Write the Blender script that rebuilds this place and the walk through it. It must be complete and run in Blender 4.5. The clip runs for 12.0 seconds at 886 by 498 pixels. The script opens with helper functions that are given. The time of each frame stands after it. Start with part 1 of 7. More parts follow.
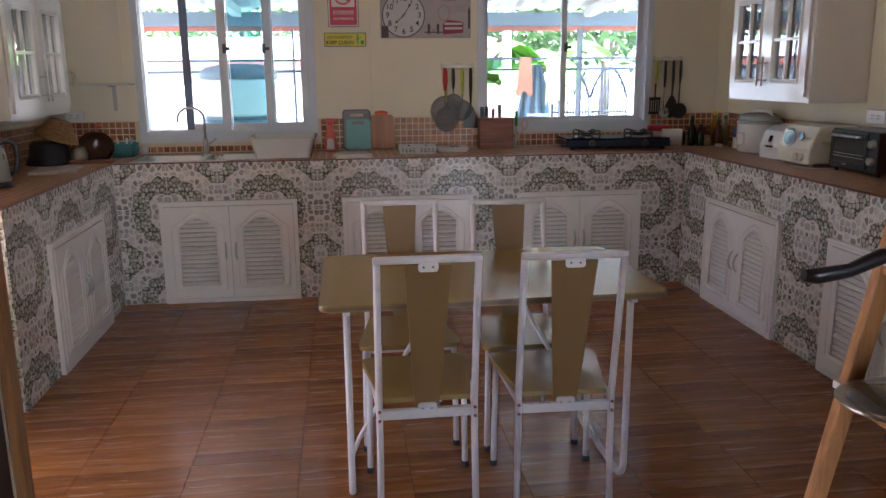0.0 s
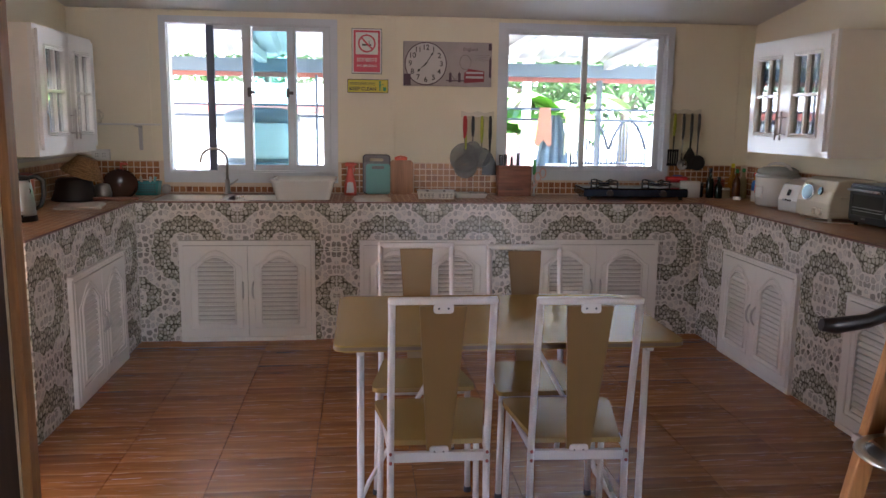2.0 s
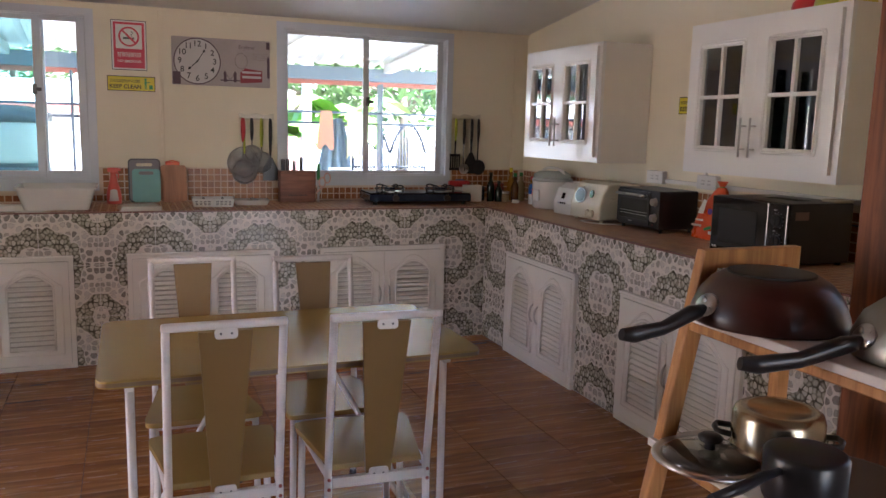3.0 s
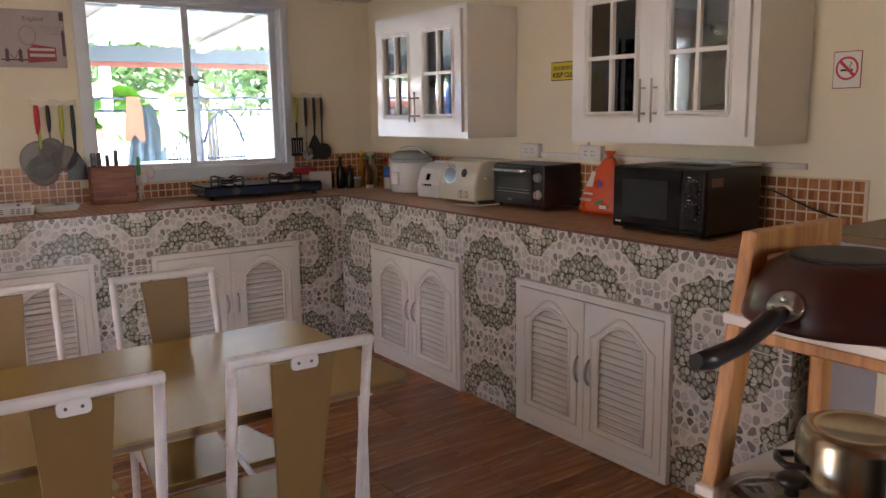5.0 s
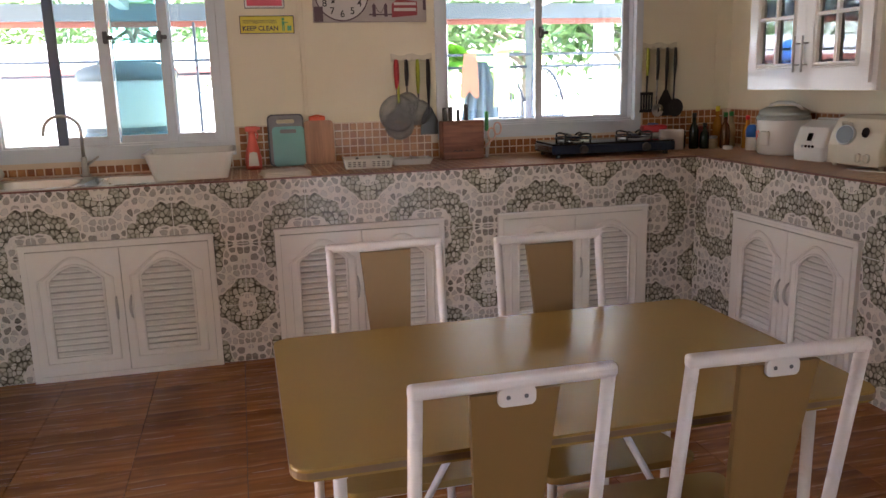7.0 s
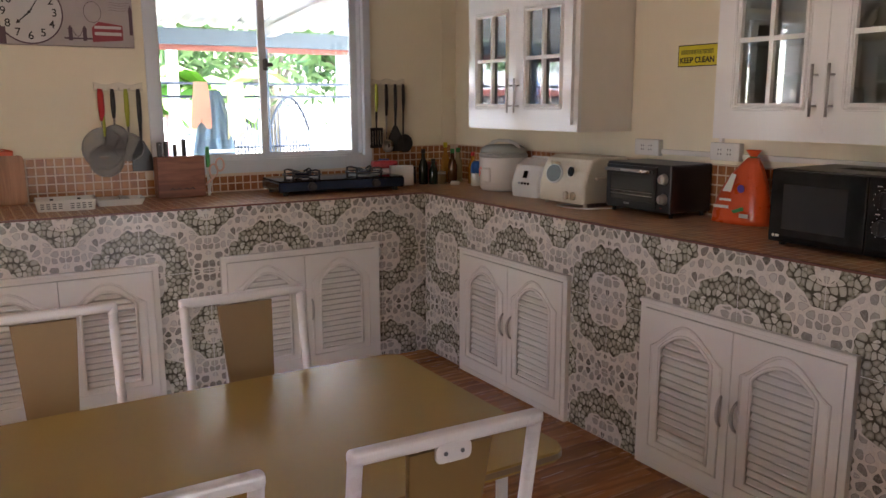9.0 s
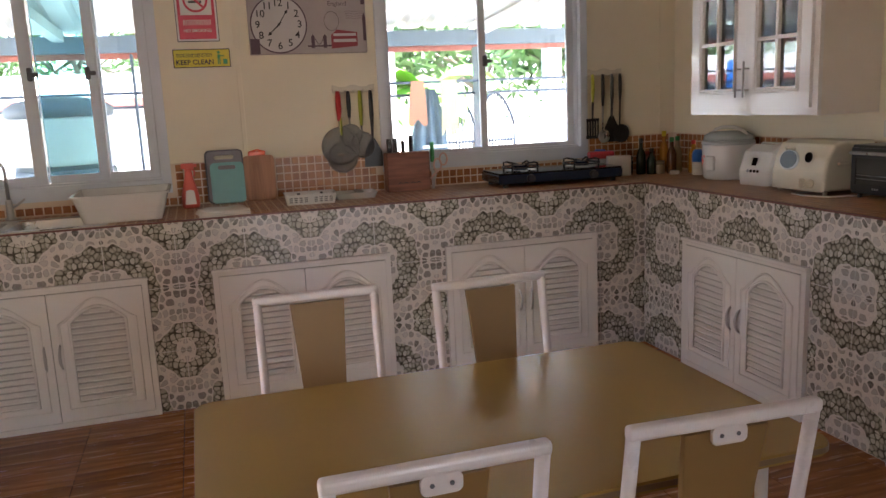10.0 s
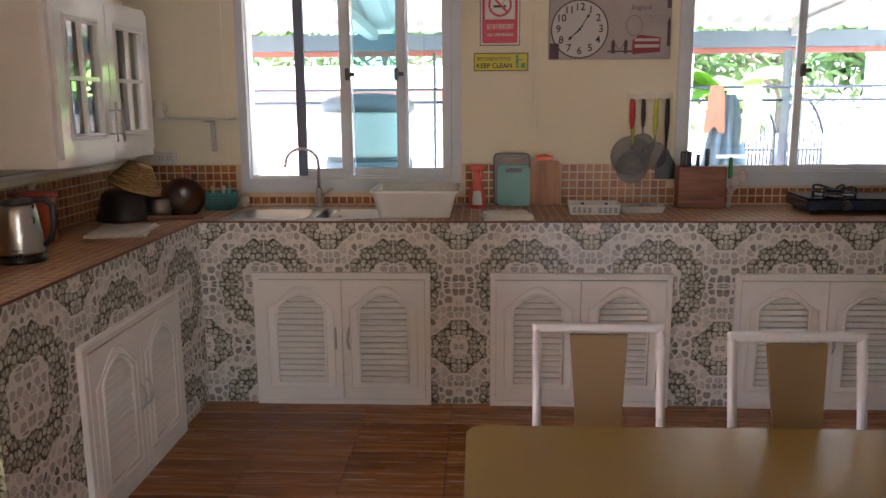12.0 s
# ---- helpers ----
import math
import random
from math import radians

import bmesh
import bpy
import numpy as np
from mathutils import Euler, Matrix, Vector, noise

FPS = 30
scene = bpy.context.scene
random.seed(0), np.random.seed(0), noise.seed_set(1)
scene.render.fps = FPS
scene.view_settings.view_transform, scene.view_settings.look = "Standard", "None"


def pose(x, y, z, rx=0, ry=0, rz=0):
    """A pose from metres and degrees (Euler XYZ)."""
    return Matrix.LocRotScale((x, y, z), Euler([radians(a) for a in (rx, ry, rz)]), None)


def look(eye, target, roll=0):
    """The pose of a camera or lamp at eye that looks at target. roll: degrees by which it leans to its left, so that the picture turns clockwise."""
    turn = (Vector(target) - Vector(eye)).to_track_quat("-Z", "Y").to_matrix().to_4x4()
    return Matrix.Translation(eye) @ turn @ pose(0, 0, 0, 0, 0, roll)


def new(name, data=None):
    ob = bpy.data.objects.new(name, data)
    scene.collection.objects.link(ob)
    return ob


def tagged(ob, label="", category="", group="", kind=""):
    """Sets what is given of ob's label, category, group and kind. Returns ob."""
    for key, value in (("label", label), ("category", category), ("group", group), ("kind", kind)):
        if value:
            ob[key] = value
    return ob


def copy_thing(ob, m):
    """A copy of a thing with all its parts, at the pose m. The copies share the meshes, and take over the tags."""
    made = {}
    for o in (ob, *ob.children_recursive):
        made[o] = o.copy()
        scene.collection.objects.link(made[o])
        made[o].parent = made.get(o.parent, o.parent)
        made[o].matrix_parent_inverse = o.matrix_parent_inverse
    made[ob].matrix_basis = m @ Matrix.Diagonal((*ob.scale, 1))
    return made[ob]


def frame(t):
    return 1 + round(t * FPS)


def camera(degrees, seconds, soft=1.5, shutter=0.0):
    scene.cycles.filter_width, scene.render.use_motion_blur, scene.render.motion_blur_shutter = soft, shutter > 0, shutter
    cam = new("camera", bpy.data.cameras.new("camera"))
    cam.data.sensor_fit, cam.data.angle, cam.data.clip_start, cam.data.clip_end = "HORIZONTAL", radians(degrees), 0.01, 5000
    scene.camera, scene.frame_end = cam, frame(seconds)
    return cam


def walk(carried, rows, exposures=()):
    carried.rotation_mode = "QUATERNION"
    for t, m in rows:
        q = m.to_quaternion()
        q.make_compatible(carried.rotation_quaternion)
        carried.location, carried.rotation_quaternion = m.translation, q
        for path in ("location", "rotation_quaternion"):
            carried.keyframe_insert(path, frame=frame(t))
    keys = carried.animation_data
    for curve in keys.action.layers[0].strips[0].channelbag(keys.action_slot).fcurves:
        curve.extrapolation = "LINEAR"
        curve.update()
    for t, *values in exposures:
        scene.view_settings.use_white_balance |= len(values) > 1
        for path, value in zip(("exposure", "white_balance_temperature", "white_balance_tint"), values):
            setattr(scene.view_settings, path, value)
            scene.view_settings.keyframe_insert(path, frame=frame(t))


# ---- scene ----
PATH = [
    (0, (-0.166, 0.053, 1.438), (0.078, 1.989, 0.998), -0.5),
    (0.5, (-0.167, 0.039, 1.442), (0.061, 1.987, 1.05), -0.3),
    (1, (-0.173, 0.026, 1.431), (0.036, 1.981, 1.07), -0.3),
    (1.5, (-0.186, 0.015, 1.437), (0.008, 1.975, 1.09), 0.2),
    (2, (-0.169, 0.039, 1.423), (0.037, 2.002, 1.102), 0.8),
    (2.5, (-0.13, 0.099, 1.432), (0.263, 2.036, 1.127), 0.8),
    (3, (-0.154, 0.203, 1.427), (0.581, 2.038, 1.124), 1.5),
    (4.8, (-0.123, 0.747, 1.393), (0.945, 2.401, 1.042), -0.8),
    (5, (-0.161, 0.813, 1.382), (0.979, 2.421, 1.043), -0.9),
    (5.2, (-0.191, 0.882, 1.376), (0.989, 2.46, 1.034), -1.2),
    (5.5, (-0.15, 0.98, 1.37), (0.998, 2.58, 1.019), -0.9),
    (6, (-0.253, 1.102, 1.358), (0.547, 2.893, 0.971), -1.7),
    (6.5, (-0.365, 1.164, 1.343), (0.113, 3.064, 0.94), -3.1),
    (7, (-0.292, 1.242, 1.337), (0.179, 3.141, 0.92), -1.5),
    (7.5, (-0.114, 1.322, 1.341), (0.596, 3.145, 0.925), 0.6),
    (7.7, (-0.065, 1.333, 1.361), (0.778, 3.099, 0.95), 1.1),
    (9.5, (-0.07, 1.344, 1.381), (0.959, 3.023, 1.031), -0.3),
    (10, (-0.199, 1.339, 1.379), (0.376, 3.22, 1.012), -2.6),
    (10.5, (-0.285, 1.411, 1.367), (-0.218, 3.374, 0.989), -2.6),
    (11, (-0.327, 1.411, 1.391), (-0.654, 3.347, 1.015), -1.1),
    (11.5, (-0.331, 1.418, 1.415), (-0.725, 3.343, 1.039), -1.1),
    (12, (-0.229, 1.449, 1.45), (-0.323, 3.413, 1.084), -0.4),
]
cam = camera(58.7, 12.0)
walk(cam, [(t, look(eye, target, roll)) for t, eye, target, roll in PATH],
     exposures=((0.0, 3.68, 5950.0, 16.0), (3.0, 3.82, 6350.0, 18.0), (5.5, 3.98, 6700.0, 18.0), (9.5, 3.87, 6750.0, 18.0), (10.6, 3.74, 6800.0, 18.0), (11.3, 3.9, 6900.0, 18.0), (12.0, 3.75, 6700.0, 18.0)))

# ---- world, sun, exposure ----
world = bpy.data.worlds.new("world")
world.use_nodes = True
scene.world = world
sky = world.node_tree.nodes.new("ShaderNodeTexSky")
sky.sky_type, sky.sun_disc = "NISHITA", False
sky.sun_elevation, sky.sun_rotation = radians(64), radians(131)
world.node_tree.links.new(sky.outputs[0], world.node_tree.nodes["Background"].inputs[0])
world.node_tree.nodes["Background"].inputs[1].default_value = 0.15
sun = bpy.data.lights.new("sun", "SUN")
sun.energy, sun.angle, sun.color = 4.2, radians(0.5), (1.0, 0.95, 0.88)
sun_ob = new("sun", sun)
sun_ob.matrix_world = look((9, -3, 24), (0.9, 4, 0))


# ---- building blocks ----
def bx(bm, x0, y0, z0, x1, y1, z1, bev=0.0, seg=1):
    """A box between two corners, its edges rounded by bev."""
    vs = [bm.verts.new((x, y, z)) for x in (x0, x1) for y in (y0, y1) for z in (z0, z1)]
    quads = ((0, 1, 3, 2), (4, 6, 7, 5), (0, 4, 5, 1), (2, 3, 7, 6), (0, 2, 6, 4), (1, 5, 7, 3))
    fs = [bm.faces.new([vs[i] for i in q]) for q in quads]
    if bev:
        es = list({e for f in fs for e in f.edges})
        bmesh.ops.bevel(bm, geom=es, offset=bev, segments=seg, profile=0.5, affect="EDGES", clamp_overlap=True)
    return vs


def tube(bm, pts, r, n=10, closed=False, flat=1.0):
    """A round bar of radius r (a number or one for each point) along the points."""
    pts = [Vector(p) for p in pts]
    rs = r if isinstance(r, (list, tuple)) else [r] * len(pts)
    m = len(pts)
    side, rings = None, []
    for i, p in enumerate(pts):
        if closed:
            d = pts[(i + 1) % m] - pts[i - 1]
        else:
            d = pts[min(i + 1, m - 1)] - pts[max(i - 1, 0)]
        d.normalize()
        if side is None:
            side = d.orthogonal().normalized()
        side = (side - d * side.dot(d)).normalized()
        up = d.cross(side)
        k = 1.0
        if 0 < i < m - 1 and not closed:
            c = (pts[i + 1] - p).normalized().dot((p - pts[i - 1]).normalized())
            k = min(1.5, 1 / max(0.5, math.sqrt((1 + c) / 2)))
        rings.append([bm.verts.new(p + (side * math.cos(a) + up * math.sin(a) * flat) * rs[i] * (k if k < 1.02 else 1.0))
                      for a in (2 * math.pi * j / n for j in range(n))])
    for i in range(m if closed else m - 1):
        a, b = rings[i], rings[(i + 1) % m]
        for j in range(n):
            bm.faces.new((a[j], a[(j + 1) % n], b[(j + 1) % n], b[j])).smooth = True
    if not closed:
        bm.faces.new(rings[0][::-1])
        bm.faces.new(rings[-1])


def rev(bm, prof, c=(0, 0, 0), n=28, axis="z", smooth=True, sx=1.0, sy=1.0):
    """Turns a profile of (radius, height) about an axis through c."""
    rings = []
    for r, h in prof:
        ring = []
        for j in range(n):
            a = 2 * math.pi * j / n
            u, v = r * math.cos(a) * sx, r * math.sin(a) * sy
            p = {"z": (u, v, h), "y": (u, h, v), "x": (h, u, v)}[axis]
            ring.append(bm.verts.new((c[0] + p[0], c[1] + p[1], c[2] + p[2])))
        rings.append(ring)
    for a, b in zip(rings, rings[1:]):
        for j in range(n):
            bm.faces.new((a[j], a[(j + 1) % n], b[(j + 1) % n], b[j])).smooth = smooth
    bm.faces.new(rings[0][::-1])
    bm.faces.new(rings[-1])


def holed(bm, outer, holes, y0, y1):
    """A plate in the x-z plane between y0 and y1 with openings."""
    es = []
    for loop in [outer] + holes:
        vs = [bm.verts.new((x, y0, z)) for x, z in loop]
        es += [bm.edges.new((vs[i], vs[(i + 1) % len(vs)])) for i in range(len(vs))]
    got = bmesh.ops.triangle_fill(bm, use_beauty=True, use_dissolve=False, edges=es)
    fs = [g for g in got["geom"] if isinstance(g, bmesh.types.BMFace)]
    ex = bmesh.ops.extrude_face_region(bm, geom=fs)
    bmesh.ops.translate(bm, vec=(0, y1 - y0, 0), verts=[v for v in ex["geom"] if isinstance(v, bmesh.types.BMVert)])
    bmesh.ops.recalc_face_normals(bm, faces=bm.faces)


def rect(x0, z0, x1, z1):
    return [(x0, z0), (x1, z0), (x1, z1), (x0, z1)]


def rounded(x0, y0, x1, y1, r, n=6):
    out = []
    for cx, cy, a0 in ((x1 - r, y1 - r, 0), (x0 + r, y1 - r, 90), (x0 + r, y0 + r, 180), (x1 - r, y0 + r, 270)):
        out += [(cx + r * math.cos(radians(a0 + 90 * i / n)), cy + r * math.sin(radians(a0 + 90 * i / n))) for i in range(n + 1)]
    return out


def slab(bm, poly, z0, z1, bev=0.0, seg=2, plane="xy"):
    """A polygon made thick; plane says which two coordinates it is given in."""
    def at(p, h):
        return {"xy": (p[0], p[1], h), "xz": (p[0], h, p[1]), "yz": (h, p[0], p[1])}[plane]
    a = [bm.verts.new(at(p, z0)) for p in poly]
    b = [bm.verts.new(at(p, z1)) for p in poly]
    fs = [bm.faces.new(a[::-1]), bm.faces.new(b)]
    caps = list(fs)
    m = len(poly)
    fs += [bm.faces.new((a[i], a[(i + 1) % m], b[(i + 1) % m], b[i])) for i in range(m)]
    if bev:
        bmesh.ops.bevel(bm, geom=list({e for f in caps for e in f.edges}), offset=bev, segments=seg, profile=0.5, affect="EDGES", clamp_overlap=True)
    bmesh.ops.recalc_face_normals(bm, faces=bm.faces)


def words(bm, text, size, at, turn=(90, 0, 0), deep=0.0006, align="CENTER", bold=0.0):
    """Letters of the built-in font as geometry."""
    cu = bpy.data.curves.new("words", "FONT")
    cu.body, cu.size, cu.extrude, cu.align_x, cu.align_y, cu.offset = text, size, deep, align, "CENTER", bold
    ob = bpy.data.objects.new("words", cu)
    me = bpy.data.meshes.new_from_object(ob)
    me.transform(pose(*at, *turn))
    bm.from_mesh(me)
    bpy.data.objects.remove(ob)
    bpy.data.curves.remove(cu)
    bpy.data.meshes.remove(me)


def mesh_of(name, bm, material):
    me = bpy.data.meshes.new(name)
    bmesh.ops.recalc_face_normals(bm, faces=bm.faces)
    bm.to_mesh(me)
    bm.free()
    me.materials.append(material)
    return me


def part(name, bm, material, parent, label=""):
    ob = new(name, mesh_of(name, bm, material))
    ob.parent = parent
    return tagged(ob, label)


def thing(name, label, category, at=(0, 0, 0), rz=0, group="", rx=0, ry=0):
    ob = new(name)
    ob.matrix_basis = pose(*at, rx, ry, rz)
    return tagged(ob, label, category, group)


def single(name, bm, material, label, category, at=(0, 0, 0), rz=0, group="", rx=0, ry=0):
    ob = new(name, mesh_of(name, bm, material))
    ob.matrix_basis = pose(*at, rx, ry, rz)
    return tagged(ob, label, category, group)


def structure(name, bm, material, parent=None):
    ob = new(name, mesh_of(name, bm, material))
    ob.parent = parent
    return tagged(ob, kind="structure")


BM = bmesh.new


# ---- materials ----
class Nodes:
    """A short way to wire a node material."""

    def __init__(self, name):
        self.m = bpy.data.materials.new(name)
        self.m.use_nodes = True
        self.t = self.m.node_tree
        self.p = self.t.nodes["Principled BSDF"]

    def put(self, socket, v):
        if isinstance(v, bpy.types.NodeSocket):
            self.t.links.new(v, socket)
        elif v is not None:
            socket.default_value = (*v, 1) if isinstance(v, tuple) and len(v) == 3 and socket.type == "RGBA" else v

    def add(self, kind, ins=(), out=0, **props):
        n = self.t.nodes.new("ShaderNode" + kind)
        for k, v in props.items():
            setattr(n, k, v)
        for k, v in dict(ins).items():
            self.put(n.inputs[k], v)
        return n.outputs[out]

    def math(self, op, a, b=None, c=None, clamp=False):
        n = self.t.nodes.new("ShaderNodeMath")
        n.operation, n.use_clamp = op, clamp
        for i, v in enumerate((a, b, c)):
            if v is not None:
                self.put(n.inputs[i], v)
        return n.outputs[0]

    def mix(self, f, a, b, mode="MIX"):
        n = self.t.nodes.new("ShaderNodeMix")
        n.data_type, n.blend_type = "RGBA", mode
        self.put(n.inputs[0], f), self.put(n.inputs[6], a), self.put(n.inputs[7], b)
        return n.outputs[2]

    def ramp(self, f, stops, mode="LINEAR"):
        n = self.t.nodes.new("ShaderNodeValToRGB")
        n.color_ramp.interpolation = mode
        e = n.color_ramp.elements
        while len(e) < len(stops):
            e.new(0.5)
        for i, (p, c) in enumerate(stops):
            e[i].position, e[i].color = p, (*c, 1)
        self.put(n.inputs[0], f)
        return n.outputs[0]

    def where(self):
        return self.add("NewGeometry")

    def noise(self, scale, detail=3.0, vec=None, rough=0.55):
        return self.add("TexNoise", {"Vector": vec if vec is not None else self.where(), "Scale": scale, "Detail": detail, "Roughness": rough})

    def step(self, v, lo, hi):
        return self.add("MapRange", {"Value": v, "From Min": lo, "From Max": hi}, interpolation_type="SMOOTHSTEP")

    def bump(self, h, strength=0.3, dist=0.002):
        self.put(self.p.inputs["Normal"], self.add("Bump", {"Height": h, "Strength": strength, "Distance": dist}))

    def done(self, color=None, rough=None, metal=None, **more):
        for k, v in (("Base Color", color), ("Roughness", rough), ("Metallic", metal), *more.items()):
            if v is not None:
                self.put(self.p.inputs[k], v)
        return self.m


def plain(name, col, rough=0.5, metal=0.0, var=0.12, scale=9.0, bump=0.08, fine=220.0, **more):
    """A surface of one paint or stuff: blotches, grain, uneven gloss and a fine relief."""
    g = Nodes(name)
    big = g.noise(scale, 4.0)
    fin = g.noise(fine, 2.0)
    lo = tuple(c * (1 - var) for c in col)
    hi = tuple(min(1.0, c * (1 + var * 0.7)) for c in col)
    c = g.mix(big, lo, hi)
    c = g.mix(g.math("MULTIPLY", g.step(fin, 0.45, 0.9), var * 0.5), c, tuple(x * 0.75 for x in col))
    r = rough if var < 0.05 else g.math("ADD", g.math("MULTIPLY", big, rough * 0.25), rough * 0.88)
    if bump:
        g.bump(fin, bump, 0.001)
    return g.done(c, r, metal, **{k.replace("_", " "): v for k, v in more.items()})


def pebble_tile(name, phase):
    """Glazed wall tile printed with pebbles: pale ones at large, dense dark ones in rings."""
    g = Nodes(name)
    node = g.add("SeparateXYZ", {0: g.where()}).node
    u = g.math("SUBTRACT", g.math("ADD", node.outputs[0], node.outputs[1]), phase - 62.0)
    v = g.math("SUBTRACT", node.outputs[2], 0.595 - 61.0)
    fu, fv = g.math("PINGPONG", u, 0.31), g.math("PINGPONG", v, 0.305)
    vec = g.add("CombineXYZ", {0: fu, 1: fv, 2: 0.0})
    drift = g.add("VectorMath", {0: g.add("TexNoise", {"Vector": vec, "Scale": 14.0, "Detail": 1.0}, out=1), "Scale": 0.022}, operation="SCALE")
    warp = g.add("VectorMath", {0: vec, 1: drift}, operation="ADD")
    grain = g.add("TexNoise", {"Vector": vec, "Scale": 95.0, "Detail": 3.0, "Distortion": 1.2})

    def stones(scale, rand):
        """Edge distance, centre distance, a random number and the middle of each stone."""
        opts = dict(voronoi_dimensions="2D")
        ins = {"Vector": warp, "Scale": scale, "Randomness": rand}
        e = g.add("TexVoronoi", ins, feature="DISTANCE_TO_EDGE", **opts)
        f = g.add("TexVoronoi", ins, feature="F1", **opts).node
        return e, f.outputs[0], g.add("SeparateColor", {0: f.outputs[1]}), f.outputs[2]

    # pale web with rounded pebbles
    e1, d1, id1, p1 = stones(27.0, 0.92)
    lim = g.math("MULTIPLY", g.math("MULTIPLY", d1, d1), 0.80)
    m1 = g.math("SUBTRACT", e1, lim)
    peb = g.step(m1, 0.005, 0.035)
    pcol = g.ramp(id1, [(0.0, (0.13, 0.12, 0.105)), (0.22, (0.22, 0.205, 0.185)), (0.5, (0.38, 0.355, 0.33)), (0.8, (0.50, 0.47, 0.445)), (1.0, (0.60, 0.565, 0.54))])
    pcol = g.mix(g.math("MULTIPLY", g.step(grain, 0.45, 0.7), 0.35), pcol, (0.56, 0.54, 0.51))
    rim = g.math("SUBTRACT", 1.0, g.step(m1, 0.03, 0.11))
    pcol = g.mix(g.math("MULTIPLY", rim, 0.62), pcol, (0.10, 0.095, 0.085))
    ground = g.mix(g.step(grain, 0.3, 0.7), (0.64, 0.59, 0.54), (0.72, 0.67, 0.62))
    pale = g.mix(peb, ground, pcol)
    # rings of dense stones with an uneven pale border
    e2, d2, id2, p2 = stones(43.0, 1.0)
    wob = g.math("MULTIPLY", g.math("SUBTRACT", g.add("TexNoise", {"Vector": vec, "Scale": 14.0, "Detail": 1.5}), 0.5), 0.085)
    r1 = g.math("ADD", g.add("VectorMath", {0: vec}, out=1, operation="LENGTH"), wob)
    r2 = g.math("ADD", g.add("VectorMath", {0: vec, 1: (0.31, 0.305, 0.0)}, out=1, operation="DISTANCE"), wob)
    in1 = g.math("MINIMUM", g.math("SUBTRACT", r1, 0.114), g.math("SUBTRACT", 0.222, r1))
    in2 = g.math("MINIMUM", g.math("SUBTRACT", r2, 0.052), g.math("SUBTRACT", 0.122, r2))
    inside = g.math("MAXIMUM", in1, in2)
    dense = g.step(inside, 0.0, 0.0015)
    border = g.step(inside, -0.0075, -0.0050)
    m2 = g.math("SUBTRACT", e2, g.math("MULTIPLY", g.math("MULTIPLY", d2, d2), 0.38))
    scol = g.ramp(id2, [(0.0, (0.20, 0.19, 0.15)), (0.3, (0.31, 0.295, 0.24)), (0.65, (0.45, 0.43, 0.36)), (1.0, (0.68, 0.65, 0.58))])
    blot = g.add("TexNoise", {"Vector": vec, "Scale": 24.0, "Detail": 4.0, "Roughness": 0.7})
    scol = g.mix(g.math("MULTIPLY", g.step(blot, 0.56, 0.66), 0.65), scol, (0.13, 0.145, 0.075))
    scol = g.mix(g.math("MULTIPLY", g.step(grain, 0.45, 0.7), 0.35), scol, (0.16, 0.155, 0.12))
    scol = g.mix(g.math("MULTIPLY", g.step(m2, 0.13, 0.34), 0.45), scol, (0.56, 0.53, 0.46))
    stone = g.mix(g.step(m2, -0.09, -0.03), (0.085, 0.08, 0.062), g.mix(g.step(m2, -0.03, 0.04), (0.19, 0.18, 0.14), scol))
    col = g.mix(dense, g.mix(border, pale, ground), stone)
    g.bump(g.mix(dense, peb, g.step(m2, -0.03, 0.12)), 0.15, 0.0007)
    return g.done(col, g.add("MapRange", {"Value": grain, "To Min": 0.15, "To Max": 0.26}))


def mosaic_tile():
    g = Nodes("brown mosaic tile")
    cell = g.add("VectorMath", {0: g.where(), 1: (0.0433, 0.0433, 0.0433)}, operation="SNAP")
    w = g.add("TexWhiteNoise", {"Vector": cell})
    rnd = g.add("ObjectInfo", out=5)
    n = g.noise(45.0, 4.0)
    k = g.math("FRACT", g.math("ADD", w, rnd))
    c = g.ramp(g.math("ADD", g.math("MULTIPLY", k, 0.55), g.math("MULTIPLY", n, 0.5)),
               [(0.1, (0.18, 0.052, 0.015)), (0.45, (0.31, 0.108, 0.030)), (0.75, (0.42, 0.175, 0.055)), (1.0, (0.52, 0.27, 0.11))])
    g.bump(g.noise(30.0), 0.15, 0.002)
    return g.done(c, g.add("MapRange", {"Value": n, "To Min": 0.22, "To Max": 0.42}))


